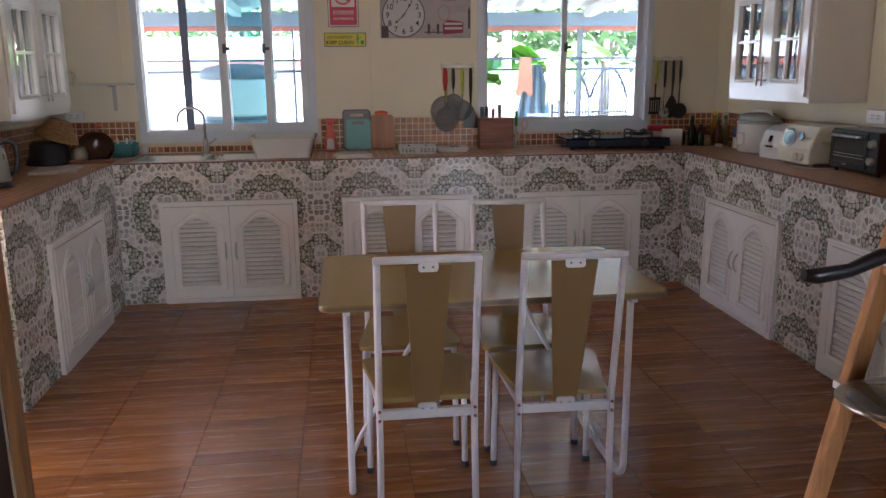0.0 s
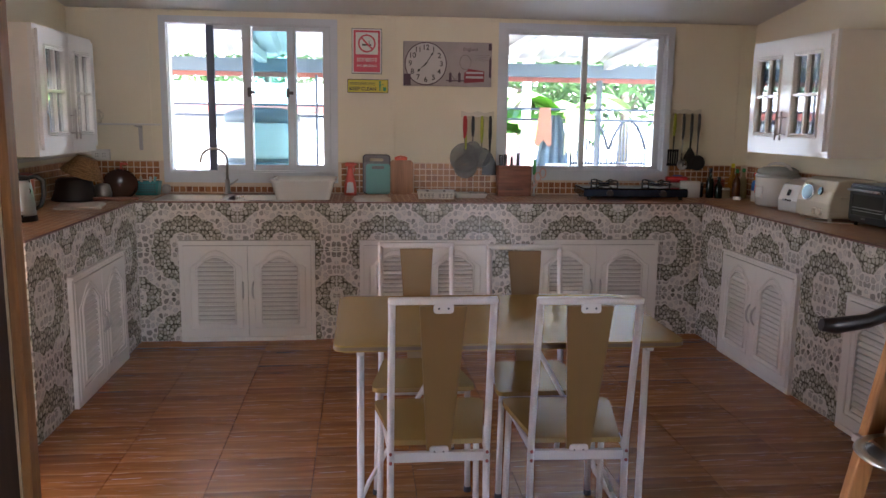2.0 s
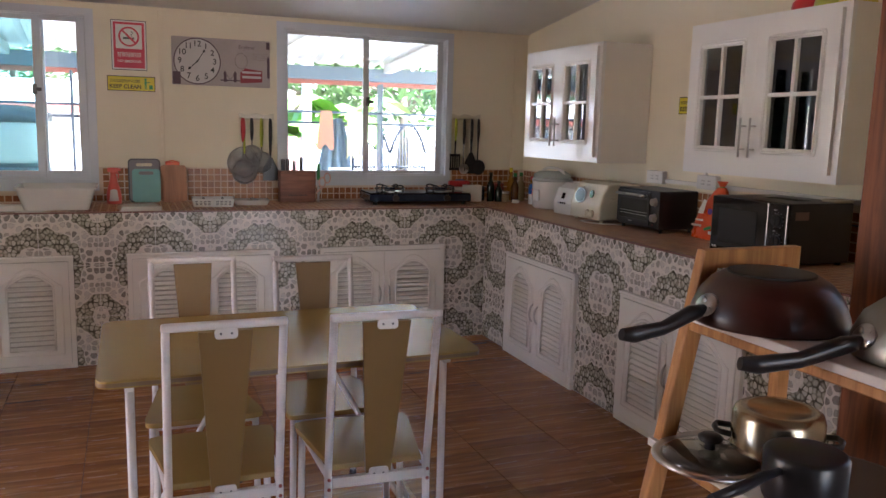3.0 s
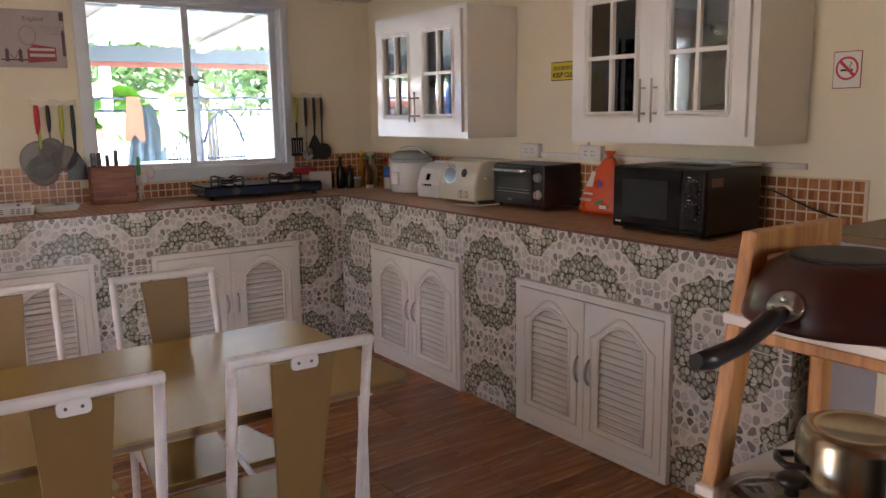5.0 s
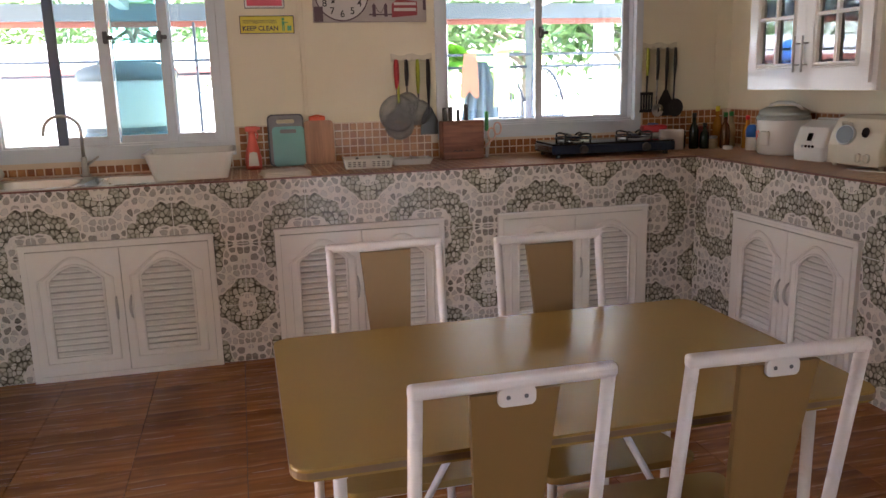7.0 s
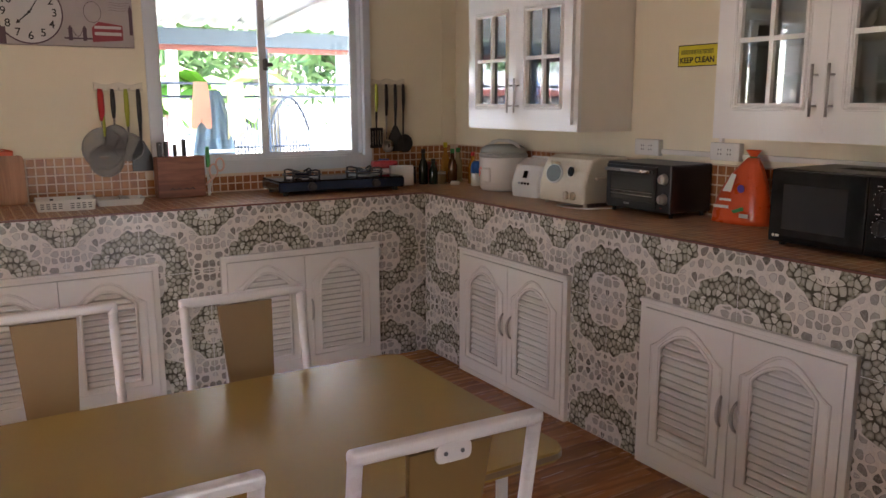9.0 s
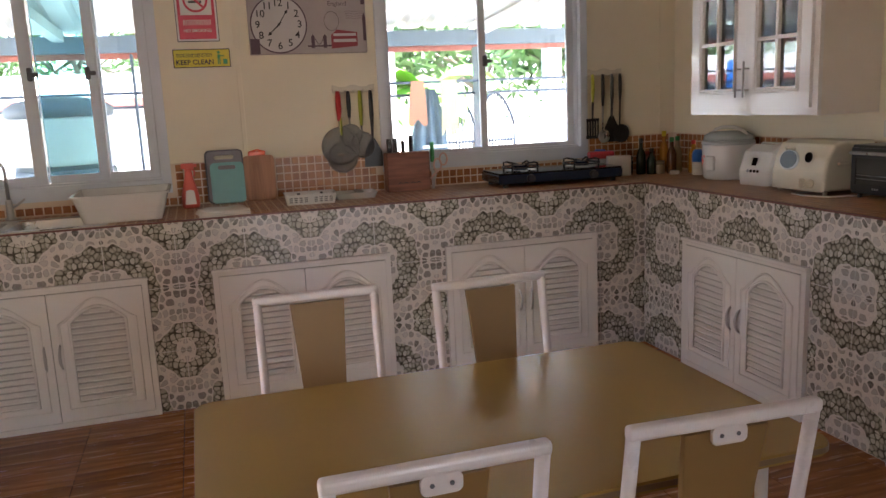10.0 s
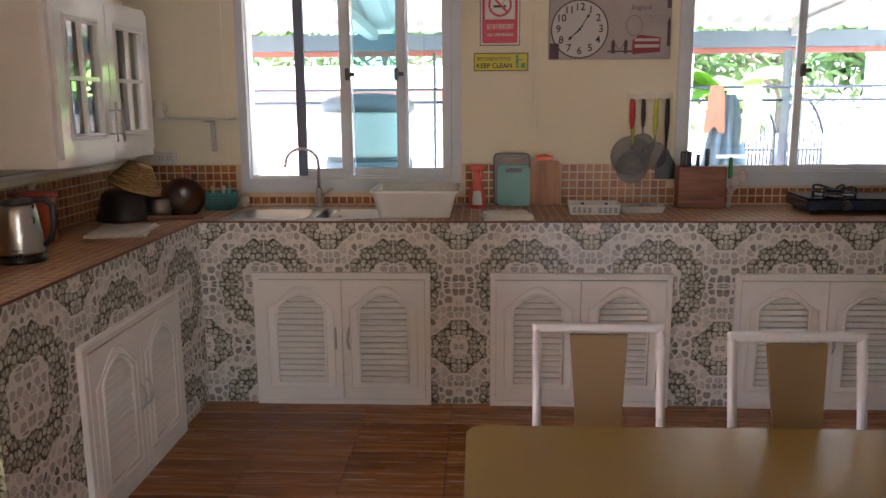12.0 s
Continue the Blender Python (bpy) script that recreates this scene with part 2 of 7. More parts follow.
def floor_tile_material():
    """Square floor tile printed with four wood planks that run along x."""
    g = Nodes("wood print floor tile")
    sep = g.add("SeparateXYZ", {0: g.where()}).node
    tu, tv = g.math("DIVIDE", g.math("ADD", sep.outputs[0], 0.77), 0.405), g.math("DIVIDE", g.math("SUBTRACT", sep.outputs[1], 0.06), 0.4)
    tx, ty = g.math("FLOOR", tu), g.math("FLOOR", tv)
    fu, fv = g.math("FRACT", tu), g.math("FRACT", tv)
    rnd = g.add("TexWhiteNoise", {"Vector": g.add("CombineXYZ", {0: tx, 1: ty, 2: 3.0})})
    sort = g.math("FLOOR", g.math("MULTIPLY", rnd, 2.0))
    bend = g.math("MULTIPLY", g.add("TexNoise", {"Vector": g.add("CombineXYZ", {0: g.math("MULTIPLY", fu, 1.6), 1: g.math("MULTIPLY", fv, 3.0), 2: sort}), "Scale": 1.5, "Detail": 1.0}), 0.05)
    fy = g.math("ADD", fv, bend)
    plank = g.math("FLOOR", g.math("MULTIPLY", fy, 4.0))
    prnd = g.add("TexWhiteNoise", {"Vector": g.add("CombineXYZ", {0: plank, 1: sort, 2: 7.0})})
    off = g.math("MULTIPLY", prnd, 17.0)
    n1 = g.add("TexNoise", {"Vector": g.add("CombineXYZ", {0: g.math("MULTIPLY", fu, 0.9), 1: g.math("MULTIPLY", fy, 9.0), 2: off}), "Scale": 1.4, "Detail": 4.0, "Roughness": 0.55})
    n2 = g.add("TexNoise", {"Vector": g.add("CombineXYZ", {0: g.math("MULTIPLY", fu, 1.5), 1: g.math("MULTIPLY", fy, 34.0), 2: off}), "Scale": 2.0, "Detail": 3.0})
    pf = g.math("FRACT", g.math("MULTIPLY", fy, 4.0))
    m = g.math("ADD", g.math("MULTIPLY", n1, 0.56), g.math("ADD", g.math("MULTIPLY", n2, 0.09), g.math("MULTIPLY", prnd, 0.14)))
    m = g.math("ADD", m, g.math("MULTIPLY", g.math("SUBTRACT", rnd, 0.5), 0.05))
    m = g.math("SUBTRACT", m, g.math("MULTIPLY", pf, 0.07))
    c = g.ramp(m, [(0.18, (0.155, 0.048, 0.011)), (0.34, (0.245, 0.082, 0.018)), (0.44, (0.32, 0.120, 0.028)), (0.60, (0.42, 0.190, 0.052))])
    lit = g.math("SUBTRACT", 1.0, g.step(pf, 0.0, 0.16))
    thin = g.step(g.add("TexNoise", {"Vector": g.add("CombineXYZ", {0: g.math("MULTIPLY", fu, 3.0), 1: plank, 2: sort}), "Scale": 1.0}), 0.40, 0.58)
    c = g.mix(g.math("MULTIPLY", lit, g.math("MULTIPLY", thin, 0.75)), c, (0.45, 0.25, 0.12))
    mark = g.math("MULTIPLY", g.math("LESS_THAN", g.math("ABSOLUTE", g.math("SUBTRACT", fy, 0.62)), 0.006), g.math("LESS_THAN", g.math("ABSOLUTE", g.math("SUBTRACT", fu, 0.18)), 0.14))
    c = g.mix(g.math("MULTIPLY", mark, 0.55), c, (0.62, 0.48, 0.36))
    return g.done(c, g.math("ADD", g.math("MULTIPLY", n2, 0.08), 0.22))


def wall_paint(name, col):
    g = Nodes(name)
    big, mid, fin = g.noise(0.9, 4.0), g.noise(6.0, 5.0), g.noise(160.0, 3.0)
    c = g.mix(g.step(big, 0.3, 0.75), tuple(x * 0.94 for x in col), col)
    c = g.mix(g.math("MULTIPLY", g.step(mid, 0.55, 0.8), 0.10), c, tuple(x * 0.8 for x in col))
    g.bump(g.math("ADD", fin, g.math("MULTIPLY", mid, 2.0)), 0.12, 0.0015)
    return g.done(c, 0.62)


def wood(name, dark, light, scale=3.0, rough=0.45, along=0):
    g = Nodes(name)
    sep = g.add("SeparateXYZ", {0: g.add("TexCoord", out=3)}).node
    f = [14.0, 14.0, 14.0]
    f[along] = 1.0
    vec = g.add("CombineXYZ", {i: g.math("MULTIPLY", sep.outputs[i], f[i]) for i in range(3)})
    n = g.add("TexNoise", {"Vector": vec, "Scale": scale, "Detail": 6.0, "Roughness": 0.6, "Distortion": 0.5})
    c = g.mix(g.step(n, 0.3, 0.7), dark, light)
    c = g.mix(g.math("MULTIPLY", g.step(g.noise(7.0, 5.0), 0.55, 0.8), 0.3), c, tuple(x * 0.6 for x in dark))
    g.bump(n, 0.15, 0.001)
    return g.done(c, rough)


def glass(name, tint=(0.93, 0.98, 0.97), rough=0.0, spec=1.0):
    """Thin pane: clear, with a mirror gloss that grows at a slant."""
    g = Nodes(name)
    out = g.t.nodes["Material Output"]
    dirt = g.step(g.noise(3.0, 5.0), 0.5, 0.8)
    clear = g.add("BsdfTransparent", {0: g.mix(g.math("MULTIPLY", dirt, 0.3), tint, tuple(x * 0.82 for x in tint))})
    shine = g.add("BsdfGlossy", {0: (0.95, 0.97, 1.0), 1: 0.015})
    f = g.math("MULTIPLY", g.add("Fresnel", {0: 1.5}), spec)
    sh = g.add("MixShader", {0: f, 1: clear, 2: shine})
    g.t.links.new(sh, out.inputs[0])
    return g.m


M_WALL = wall_paint("cream wall paint", (0.82, 0.755, 0.59))
# dark brown chosen to hold back light from walls out of view
M_WALL_REAR = wall_paint("unseen rear wall, dark against bounce", (0.22, 0.16, 0.11))
M_CEIL = wall_paint("white ceiling board", (0.78, 0.77, 0.73))
M_TILE_B, M_TILE_R, M_TILE_L = pebble_tile("pebble print tile back", 5.08), pebble_tile("pebble print tile right", 5.755), pebble_tile("pebble print tile left", 2.05)
M_TILE_E = pebble_tile("pebble print tile end", 1.60)
M_MOSAIC = mosaic_tile()
M_GROUT = plain("cream grout", (0.70, 0.57, 0.44), 0.85, var=0.2, bump=0.3)
M_GROUT_D = plain("dark floor grout", (0.05, 0.03, 0.02), 0.85)
M_TILEGROUT = plain("white tile grout", (0.66, 0.64, 0.60), 0.8)
M_FLOOR = floor_tile_material()
M_PVC = plain("white plastic", (0.80, 0.77, 0.73), 0.20, var=0.05, scale=4.0, bump=0.04)
M_WHITE = plain("white gloss laminate", (0.82, 0.82, 0.80), 0.09, var=0.04, scale=3.0, bump=0.02)
M_INSIDE_SHADE = plain("cupboard inside with shade in colour", (0.50, 0.47, 0.44), 0.8)
M_WHITE_IN = plain("white carcass board", (0.70, 0.68, 0.64), 0.45, var=0.05)
M_SIDE = plain("cream cabinet side", (0.78, 0.74, 0.67), 0.28, var=0.04, bump=0.02)
M_FRAME = plain("white window profile", (0.62, 0.66, 0.71), 0.33, var=0.06)
M_FRAME_B = plain("blue grey window stile", (0.13, 0.17, 0.25), 0.4, var=0.08)
M_GLASS = glass("window glass", (0.88, 0.93, 0.96))
M_GLASS_T = glass("tinted window glass", (0.50, 0.72, 0.78))
M_GLASS_C = glass("cabinet glass", (0.88, 0.91, 0.90), spec=2.6)
M_STEEL = plain("brushed steel", (0.55, 0.55, 0.54), 0.28, 1.0, var=0.1, fine=400)
M_STEEL_S = plain("satin nickel", (0.50, 0.49, 0.47), 0.35, 1.0, var=0.06)
M_TUBE = plain("white enamelled tube", (0.64, 0.60, 0.58), 0.28, var=0.05, scale=14.0, bump=0.03)
M_LAM = plain("olive beige laminate", (0.31, 0.195, 0.055), 0.24, var=0.03, scale=2.0, bump=0.02)
M_LAM_B = plain("brown olive back board", (0.21, 0.120, 0.034), 0.50, var=0.05, scale=3.0, bump=0.02)
M_LAM_E = plain("brown board edge", (0.17, 0.10, 0.04), 0.4, var=0.15)
M_BLACK = plain("black plastic", (0.018, 0.018, 0.02), 0.32, var=0.2)
M_BLACK_G = plain("black glass front", (0.008, 0.009, 0.011), 0.06, var=0.1, bump=0.0)
M_STOVE = plain("black enamel", (0.015, 0.025, 0.05), 0.16, var=0.3, bump=0.03)
M_RUBBER = plain("dark rubber", (0.03, 0.03, 0.03), 0.8)
M_CREAM = plain("cream plastic", (0.66, 0.61, 0.49), 0.24, var=0.06)
M_OFFW = plain("off white plastic", (0.72, 0.71, 0.68), 0.25, var=0.05)
M_ORANGE = plain("orange plastic film", (0.75, 0.10, 0.02), 0.28, var=0.15, scale=20.0, bump=0.4, fine=60)
M_RED = plain("red plastic", (0.55, 0.03, 0.03), 0.3)
M_EDGE = plain("dull red brown edge strip", (0.15, 0.05, 0.035), 0.45)
M_REDBR = plain("dark red plastic", (0.28, 0.045, 0.03), 0.35)
M_PINK = plain("pink red plastic", (0.75, 0.13, 0.09), 0.3)
M_BLUE = plain("blue plastic", (0.02, 0.14, 0.5), 0.3)
M_TEAL = plain("pale teal plastic", (0.20, 0.46, 0.46), 0.4)
M_TEALD = plain("teal basket plastic", (0.05, 0.25, 0.28), 0.4)
M_GREY = plain("dark grey plastic", (0.09, 0.09, 0.10), 0.45)
M_GREEN = plain("green plastic", (0.03, 0.28, 0.07), 0.35)
M_YGREEN = plain("lime plastic", (0.45, 0.50, 0.05), 0.35)
M_CLOTH = plain("white cotton cloth", (0.70, 0.67, 0.62), 0.9, var=0.12, bump=0.5, fine=500)
M_PAPER = plain("white print", (0.78, 0.77, 0.74), 0.5, var=0.04)
M_SIGNRED = plain("red print", (0.62, 0.05, 0.09), 0.4, var=0.06)
M_SIGNYEL = plain("yellow print", (0.68, 0.58, 0.03), 0.4, var=0.06)
M_INK = plain("black print", (0.02, 0.02, 0.02), 0.5)
M_RACKW = wood("orange pine", (0.38, 0.16, 0.045), (0.62, 0.30, 0.10), along=2)
M_DOORW = wood("dark red brown timber", (0.10, 0.028, 0.010), (0.27, 0.085, 0.028), along=2, rough=0.35)
M_DOORE = wood("orange brown varnished timber", (0.17, 0.075, 0.025), (0.30, 0.14, 0.045), along=2, rough=0.4)
M_BOARD = wood("worn cutting board wood", (0.30, 0.14, 0.08), (0.50, 0.27, 0.16), along=2, rough=0.6)
M_BLOCK = wood("red brown knife block", (0.17, 0.06, 0.035), (0.30, 0.12, 0.07), along=0, rough=0.5)
M_WICKER = wood("wicker", (0.16, 0.08, 0.03), (0.42, 0.25, 0.11), scale=12.0, rough=0.8)
M_CONCRETE = plain("sunlit concrete", (0.46, 0.43, 0.38), 0.9, var=0.12, scale=1.5, bump=0.3)
M_ROOF = plain("pale metal sheet", (0.62, 0.60, 0.56), 0.5, var=0.08)
M_BEAM = plain("blue grey painted steel", (0.13, 0.17, 0.20), 0.5)
M_FASCIA = plain("red brown fascia paint", (0.42, 0.12, 0.08), 0.5)
M_WALLOUT = plain("white outdoor wall", (0.62, 0.61, 0.59), 0.8, scale=2.0)
M_LEAF = plain("banana leaf green", (0.16, 0.34, 0.05), 0.4, var=0.3, scale=6.0)
M_LEAF2 = plain("bush leaf green", (0.08, 0.17, 0.04), 0.5, var=0.4)
M_TRUNK = plain("bark", (0.22, 0.18, 0.13), 0.9, var=0.3)
M_IRON = plain("grey painted iron", (0.08, 0.10, 0.13), 0.5)
M_GATE = plain("blue grey painted iron", (0.022, 0.030, 0.045), 0.5)


# ---- room shell ----
XL, XR, YB, YF = -2.14, 2.72, 5.74, 1.60
def ceiling_z(y):
    return 2.145 + (YB - y) * 0.128


bm = BM()
bx(bm, XL - 0.15, YF - 0.4, -0.12, XR + 0.15, YB + 0.15, -0.008)
FLOOR = structure("floor", bm, M_GROUT_D)
bm = BM()
W1 = (-1.51, 1.00, -0.36, 2.085)
W2 = (0.835, 1.03, 2.075, 2.095)
holed(bm, rect(XL - 0.15, -0.1, XR + 0.15, 2.35), [rect(*W1), rect(*W2)], YB, YB + 0.13)
structure("wall_back", bm, M_WALL)
for name, x0, x1 in (("wall_left", XL - 0.15, XL), ("wall_right", XR, XR + 0.15)):
    bm = BM()
    if name == "wall_right":
        slab(bm, [(YB, -0.1), (YB, 2.145 + 0.1), (YF, ceiling_z(YF) + 0.1), (YF, -0.1)], x0, x1, plane="yz")
    else:
        holed(bm, [(YF, -0.1), (YB, -0.1), (YB, 2.245), (YF, ceiling_z(YF) + 0.1)], [rect(2.35, 0.0, 2.95, 2.1)], 0, 0.15)
        bm.transform(Matrix(((0, -1, 0, XL), (1, 0, 0, 0), (0, 0, 1, 0), (0, 0, 0, 1))))
    structure(name, bm, M_WALL)
bm = BM()
DL, DR, DH = -0.80, 1.52, 2.25
holed(bm, [(XL - 0.15, -0.1), (DL - 0.033, -0.1), (DL - 0.033, DH + 0.02), (DR + 0.02, DH + 0.02), (DR + 0.02, -0.1), (XR + 0.15, -0.1), (XR + 0.15, 2.9), (XL - 0.15, 2.9)], [], YF - 0.12, YF)
structure("wall_front", bm, M_WALL)
bm = BM()
slab(bm, [(YB + 0.13, ceiling_z(YB + 0.13)), (YF - 0.12, ceiling_z(YF - 0.12)), (YF - 0.12, ceiling_z(YF) + 0.06), (YB + 0.13, ceiling_z(YB) + 0.06)], XL - 0.15, XR + 0.15, plane="yz")
structure("ceiling", bm, M_CEIL)
# thin cover strips where wall boards meet
bm = BM()
for x in (-1.62, 0.06, 2.62):
    bx(bm, x - 0.012, YB - 0.006, 1.12, x + 0.012, YB, 2.143, 0.002)
bx(bm, XL, YB - 0.012, 2.125, XR, YB - 0.002, 2.142)
structure("trim", bm, M_WALL)

# unseen rear room and its open side; dark walls and ceiling limit bounce light
RX0, RX1, RY0 = -3.2, 3.4, -3.4
bm = BM()
bx(bm, RX0, RY0, -0.12, RX1, YF - 0.4, -0.008)
structure("floor_rear", bm, M_FLOOR)
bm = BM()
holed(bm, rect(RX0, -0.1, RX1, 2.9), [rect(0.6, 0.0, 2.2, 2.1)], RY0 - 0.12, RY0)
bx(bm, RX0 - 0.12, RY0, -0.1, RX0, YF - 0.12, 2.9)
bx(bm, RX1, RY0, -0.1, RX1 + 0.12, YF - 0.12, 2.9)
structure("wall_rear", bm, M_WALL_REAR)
bm = BM()
bx(bm, RX0 - 0.12, RY0 - 0.12, 2.9, RX1 + 0.12, YF, 3.0)
structure("ceiling_rear", bm, M_DOORW)

def daylight(name, at, target, w, h, power, color):
    """A lamp that stands in an opening for the sky outside it."""
    la = bpy.data.lights.new(name, "AREA")
    la.shape, la.size, la.size_y, la.energy, la.color = "RECTANGLE", w, h, power, color
    ob = new(name, la)
    ob.matrix_world = look(at, target)
    return ob


daylight("side_door_daylight", (XL - 0.10, 2.65, 0.85), (2.0, 2.65, 0.85), 0.56, 1.60, 1.15, (1.0, 0.60, 0.36))
daylight("rear_door_daylight", (1.4, RY0 - 0.05, 1.15), (1.4, 0.0, 1.15), 1.5, 2.0, 0.25, (1.0, 0.60, 0.36))

# door frame and the folded leaf beside the entrance
bm = BM()
bx(bm, DL - 0.031, YF - 0.04, 0, DL - 0.012, YF + 0.005, DH, 0.004)
structure("door_frame", bm, M_DOORE)
bm = BM()
bx(bm, 1.372, 1.36, 0, 1.445, 1.50, DH, 0.004)
bx(bm, 1.455, 1.37, 0, 1.535, 1.49, DH, 0.004)
bx(bm, DL - 0.04, YF - 0.16, DH, DR + 0.12, YF + 0.03, DH + 0.06, 0.004)
structure("door_frame", bm, M_DOORW)
M_LEAFD = wood("near black varnished timber", (0.014, 0.008, 0.006), (0.035, 0.018, 0.012), along=2, rough=0.5)
bm = BM()
bx(bm, -0.875, 0.78, 0.01, -0.837, YF - 0.135, DH - 0.02, 0.003)
door_post = BM()
bx(door_post, -0.905, YF - 0.132, 0, DL - 0.032, YF - 0.042, DH, 0.004)
structure("door_frame", door_post, M_LEAFD)
door_leaf = structure("door_1", bm, M_LEAFD)
bm = BM()
for z0, z1 in ((0.15, 0.95), (1.10, 2.10)):
    bx(bm, -0.8375, 0.88, z0, -0.833, YF - 0.22, z1, 0.002)
part("door_panel", bm, M_LEAFD, door_leaf)


# ---- countertops ----
def split(r, hole):
    """A rectangle less a rectangle, as rectangles."""
    x0, z0, x1, z1 = r
    a0, b0, a1, b1 = hole
    if a0 >= x1 or a1 <= x0 or b0 >= z1 or b1 <= z0:
        return [r]
    out = []
    if z0 < b0:
        out.append((x0, z0, x1, b0))
    if z1 > b1:
        out.append((x0, b1, x1, z1))
    lo, hi = max(z0, b0), min(z1, b1)
    if x0 < a0:
        out.append((x0, lo, a0, hi))
    if x1 > a1:
        out.append((a1, lo, x1, hi))
    return out


def wall_tiles(parent, material, u0, u1, first, holes, put):
    """Tiles 0.31 wide on a front from u0 to u1; put(a, b, c, d) gives a box's corners."""
    u = first
    while u > u0:
        u -= 0.31
    while u < u1:
        for z0, z1 in ((0.0, 0.29), (0.29, 0.595), (0.595, 0.897)):
            a, b = max(u + 0.0018, u0), min(u + 0.3082, u1)
            if b - a < 0.01:
                continue
            rs = [(a, z0 + 0.0018, b, z1 - 0.0018)]
            for h in holes:
                rs = [q for r in rs for q in split(r, h)]
            rs = [r for r in rs if r[2] - r[0] > 0.004 and r[3] - r[1] > 0.004]
            if rs:
                bm = BM()
                for r in rs:
                    bx(bm, *put(*r))
                part("wall_tile", bm, material, parent)
        u += 0.31


CX0, CX1, CY = -1.57, 2.115, 5.10
C_BACK = thing("kitchen_counter", "masonry kitchen counter faced with pebble print tiles under the windows", "kitchen counter")
C_RIGHT = thing("kitchen_counter", "masonry kitchen counter faced with pebble print tiles carrying the appliances", "kitchen counter")
C_LEFT = thing("kitchen_counter", "short tiled masonry kitchen counter carrying toaster and kettle", "kitchen counter")
RY, LY = 2.13, 3.46
SINK = (-1.47, 5.15, -0.62, 5.58)
bm = BM()
bx(bm, CX0 - 0.0, CY + 0.0015, 0.0, CX1, YB, 0.70)
bx(bm, CX0, CY + 0.0015, 0.70, CX1, CY + 0.035, 0.893)
part("body", bm, M_TILEGROUT, C_BACK)
bm = BM()
for r in split((CX0, CY + 0.035, CX1, YB), SINK):
    bx(bm, r[0], r[1], 0.86, r[2], r[3], 0.8999)
part("worktop", bm, M_GROUT, C_BACK)
bm = BM()
bx(bm, CX1 + 0.0015, RY + 0.0015, 0.0, XR, YB, 0.893)
part("body", bm, M_TILEGROUT, C_RIGHT)
bm = BM()
bx(bm, XL, LY + 0.0015, 0.0, CX0 - 0.0015, YB, 0.893)
part("body", bm, M_TILEGROUT, C_LEFT)
bm = BM()
bx(bm, CX1 + 0.006, RY + 0.006, 0.88, XR, YB, 0.8999)
part("worktop", bm, M_GROUT, C_RIGHT)
bm = BM()
bx(bm, XL, LY + 0.006, 0.88, CX0 - 0.006, YB, 0.8999)
part("worktop", bm, M_GROUT, C_LEFT)
# thin edging along the front edges
bm = BM()
bx(bm, CX0, CY - 0.003, 0.894, CX1, CY + 0.006, 0.902)
part("edge_trim", bm, M_EDGE, C_BACK, "thin red brown edge strip")
bm = BM()
bx(bm, CX1 - 0.003, RY - 0.003, 0.894, CX1 + 0.006, CY - 0.003, 0.902)
part("edge_trim", bm, M_EDGE, C_RIGHT, "thin red brown edge strip")
bm = BM()
bx(bm, CX0 - 0.006, LY - 0.003, 0.894, CX0 + 0.003, CY - 0.003, 0.902)
bx(bm, XL, LY - 0.003, 0.894, CX0 - 0.006, LY + 0.006, 0.902)
part("edge_trim", bm, M_EDGE, C_LEFT, "thin red brown edge strip")

CB = [-0.89, 0.245, 1.386]            # middles of the cupboards in the back counter
CR = [4.288, 3.007]                   # and in the right one
CL = [4.32]
CW, CH = 0.85, 0.657

# ---- cupboard doors in the counters ----
def arch(w, h0, h1, bell=False, n=22):
    """The outline of an opening with an arched head; a bell has flat shoulders."""
    out = [(-w / 2, 0.0), (w / 2, 0.0), (w / 2, h0)]
    for i in range(1, n):
        t = i / n
        rise = (0.5 - 0.5 * math.cos(2 * math.pi * t)) ** 0.75 if bell else math.sin(math.pi * t) ** 0.9
        out.append((w / 2 - w * t, h0 + (h1 - h0) * rise))
    out.append((-w / 2, h0))
    return out


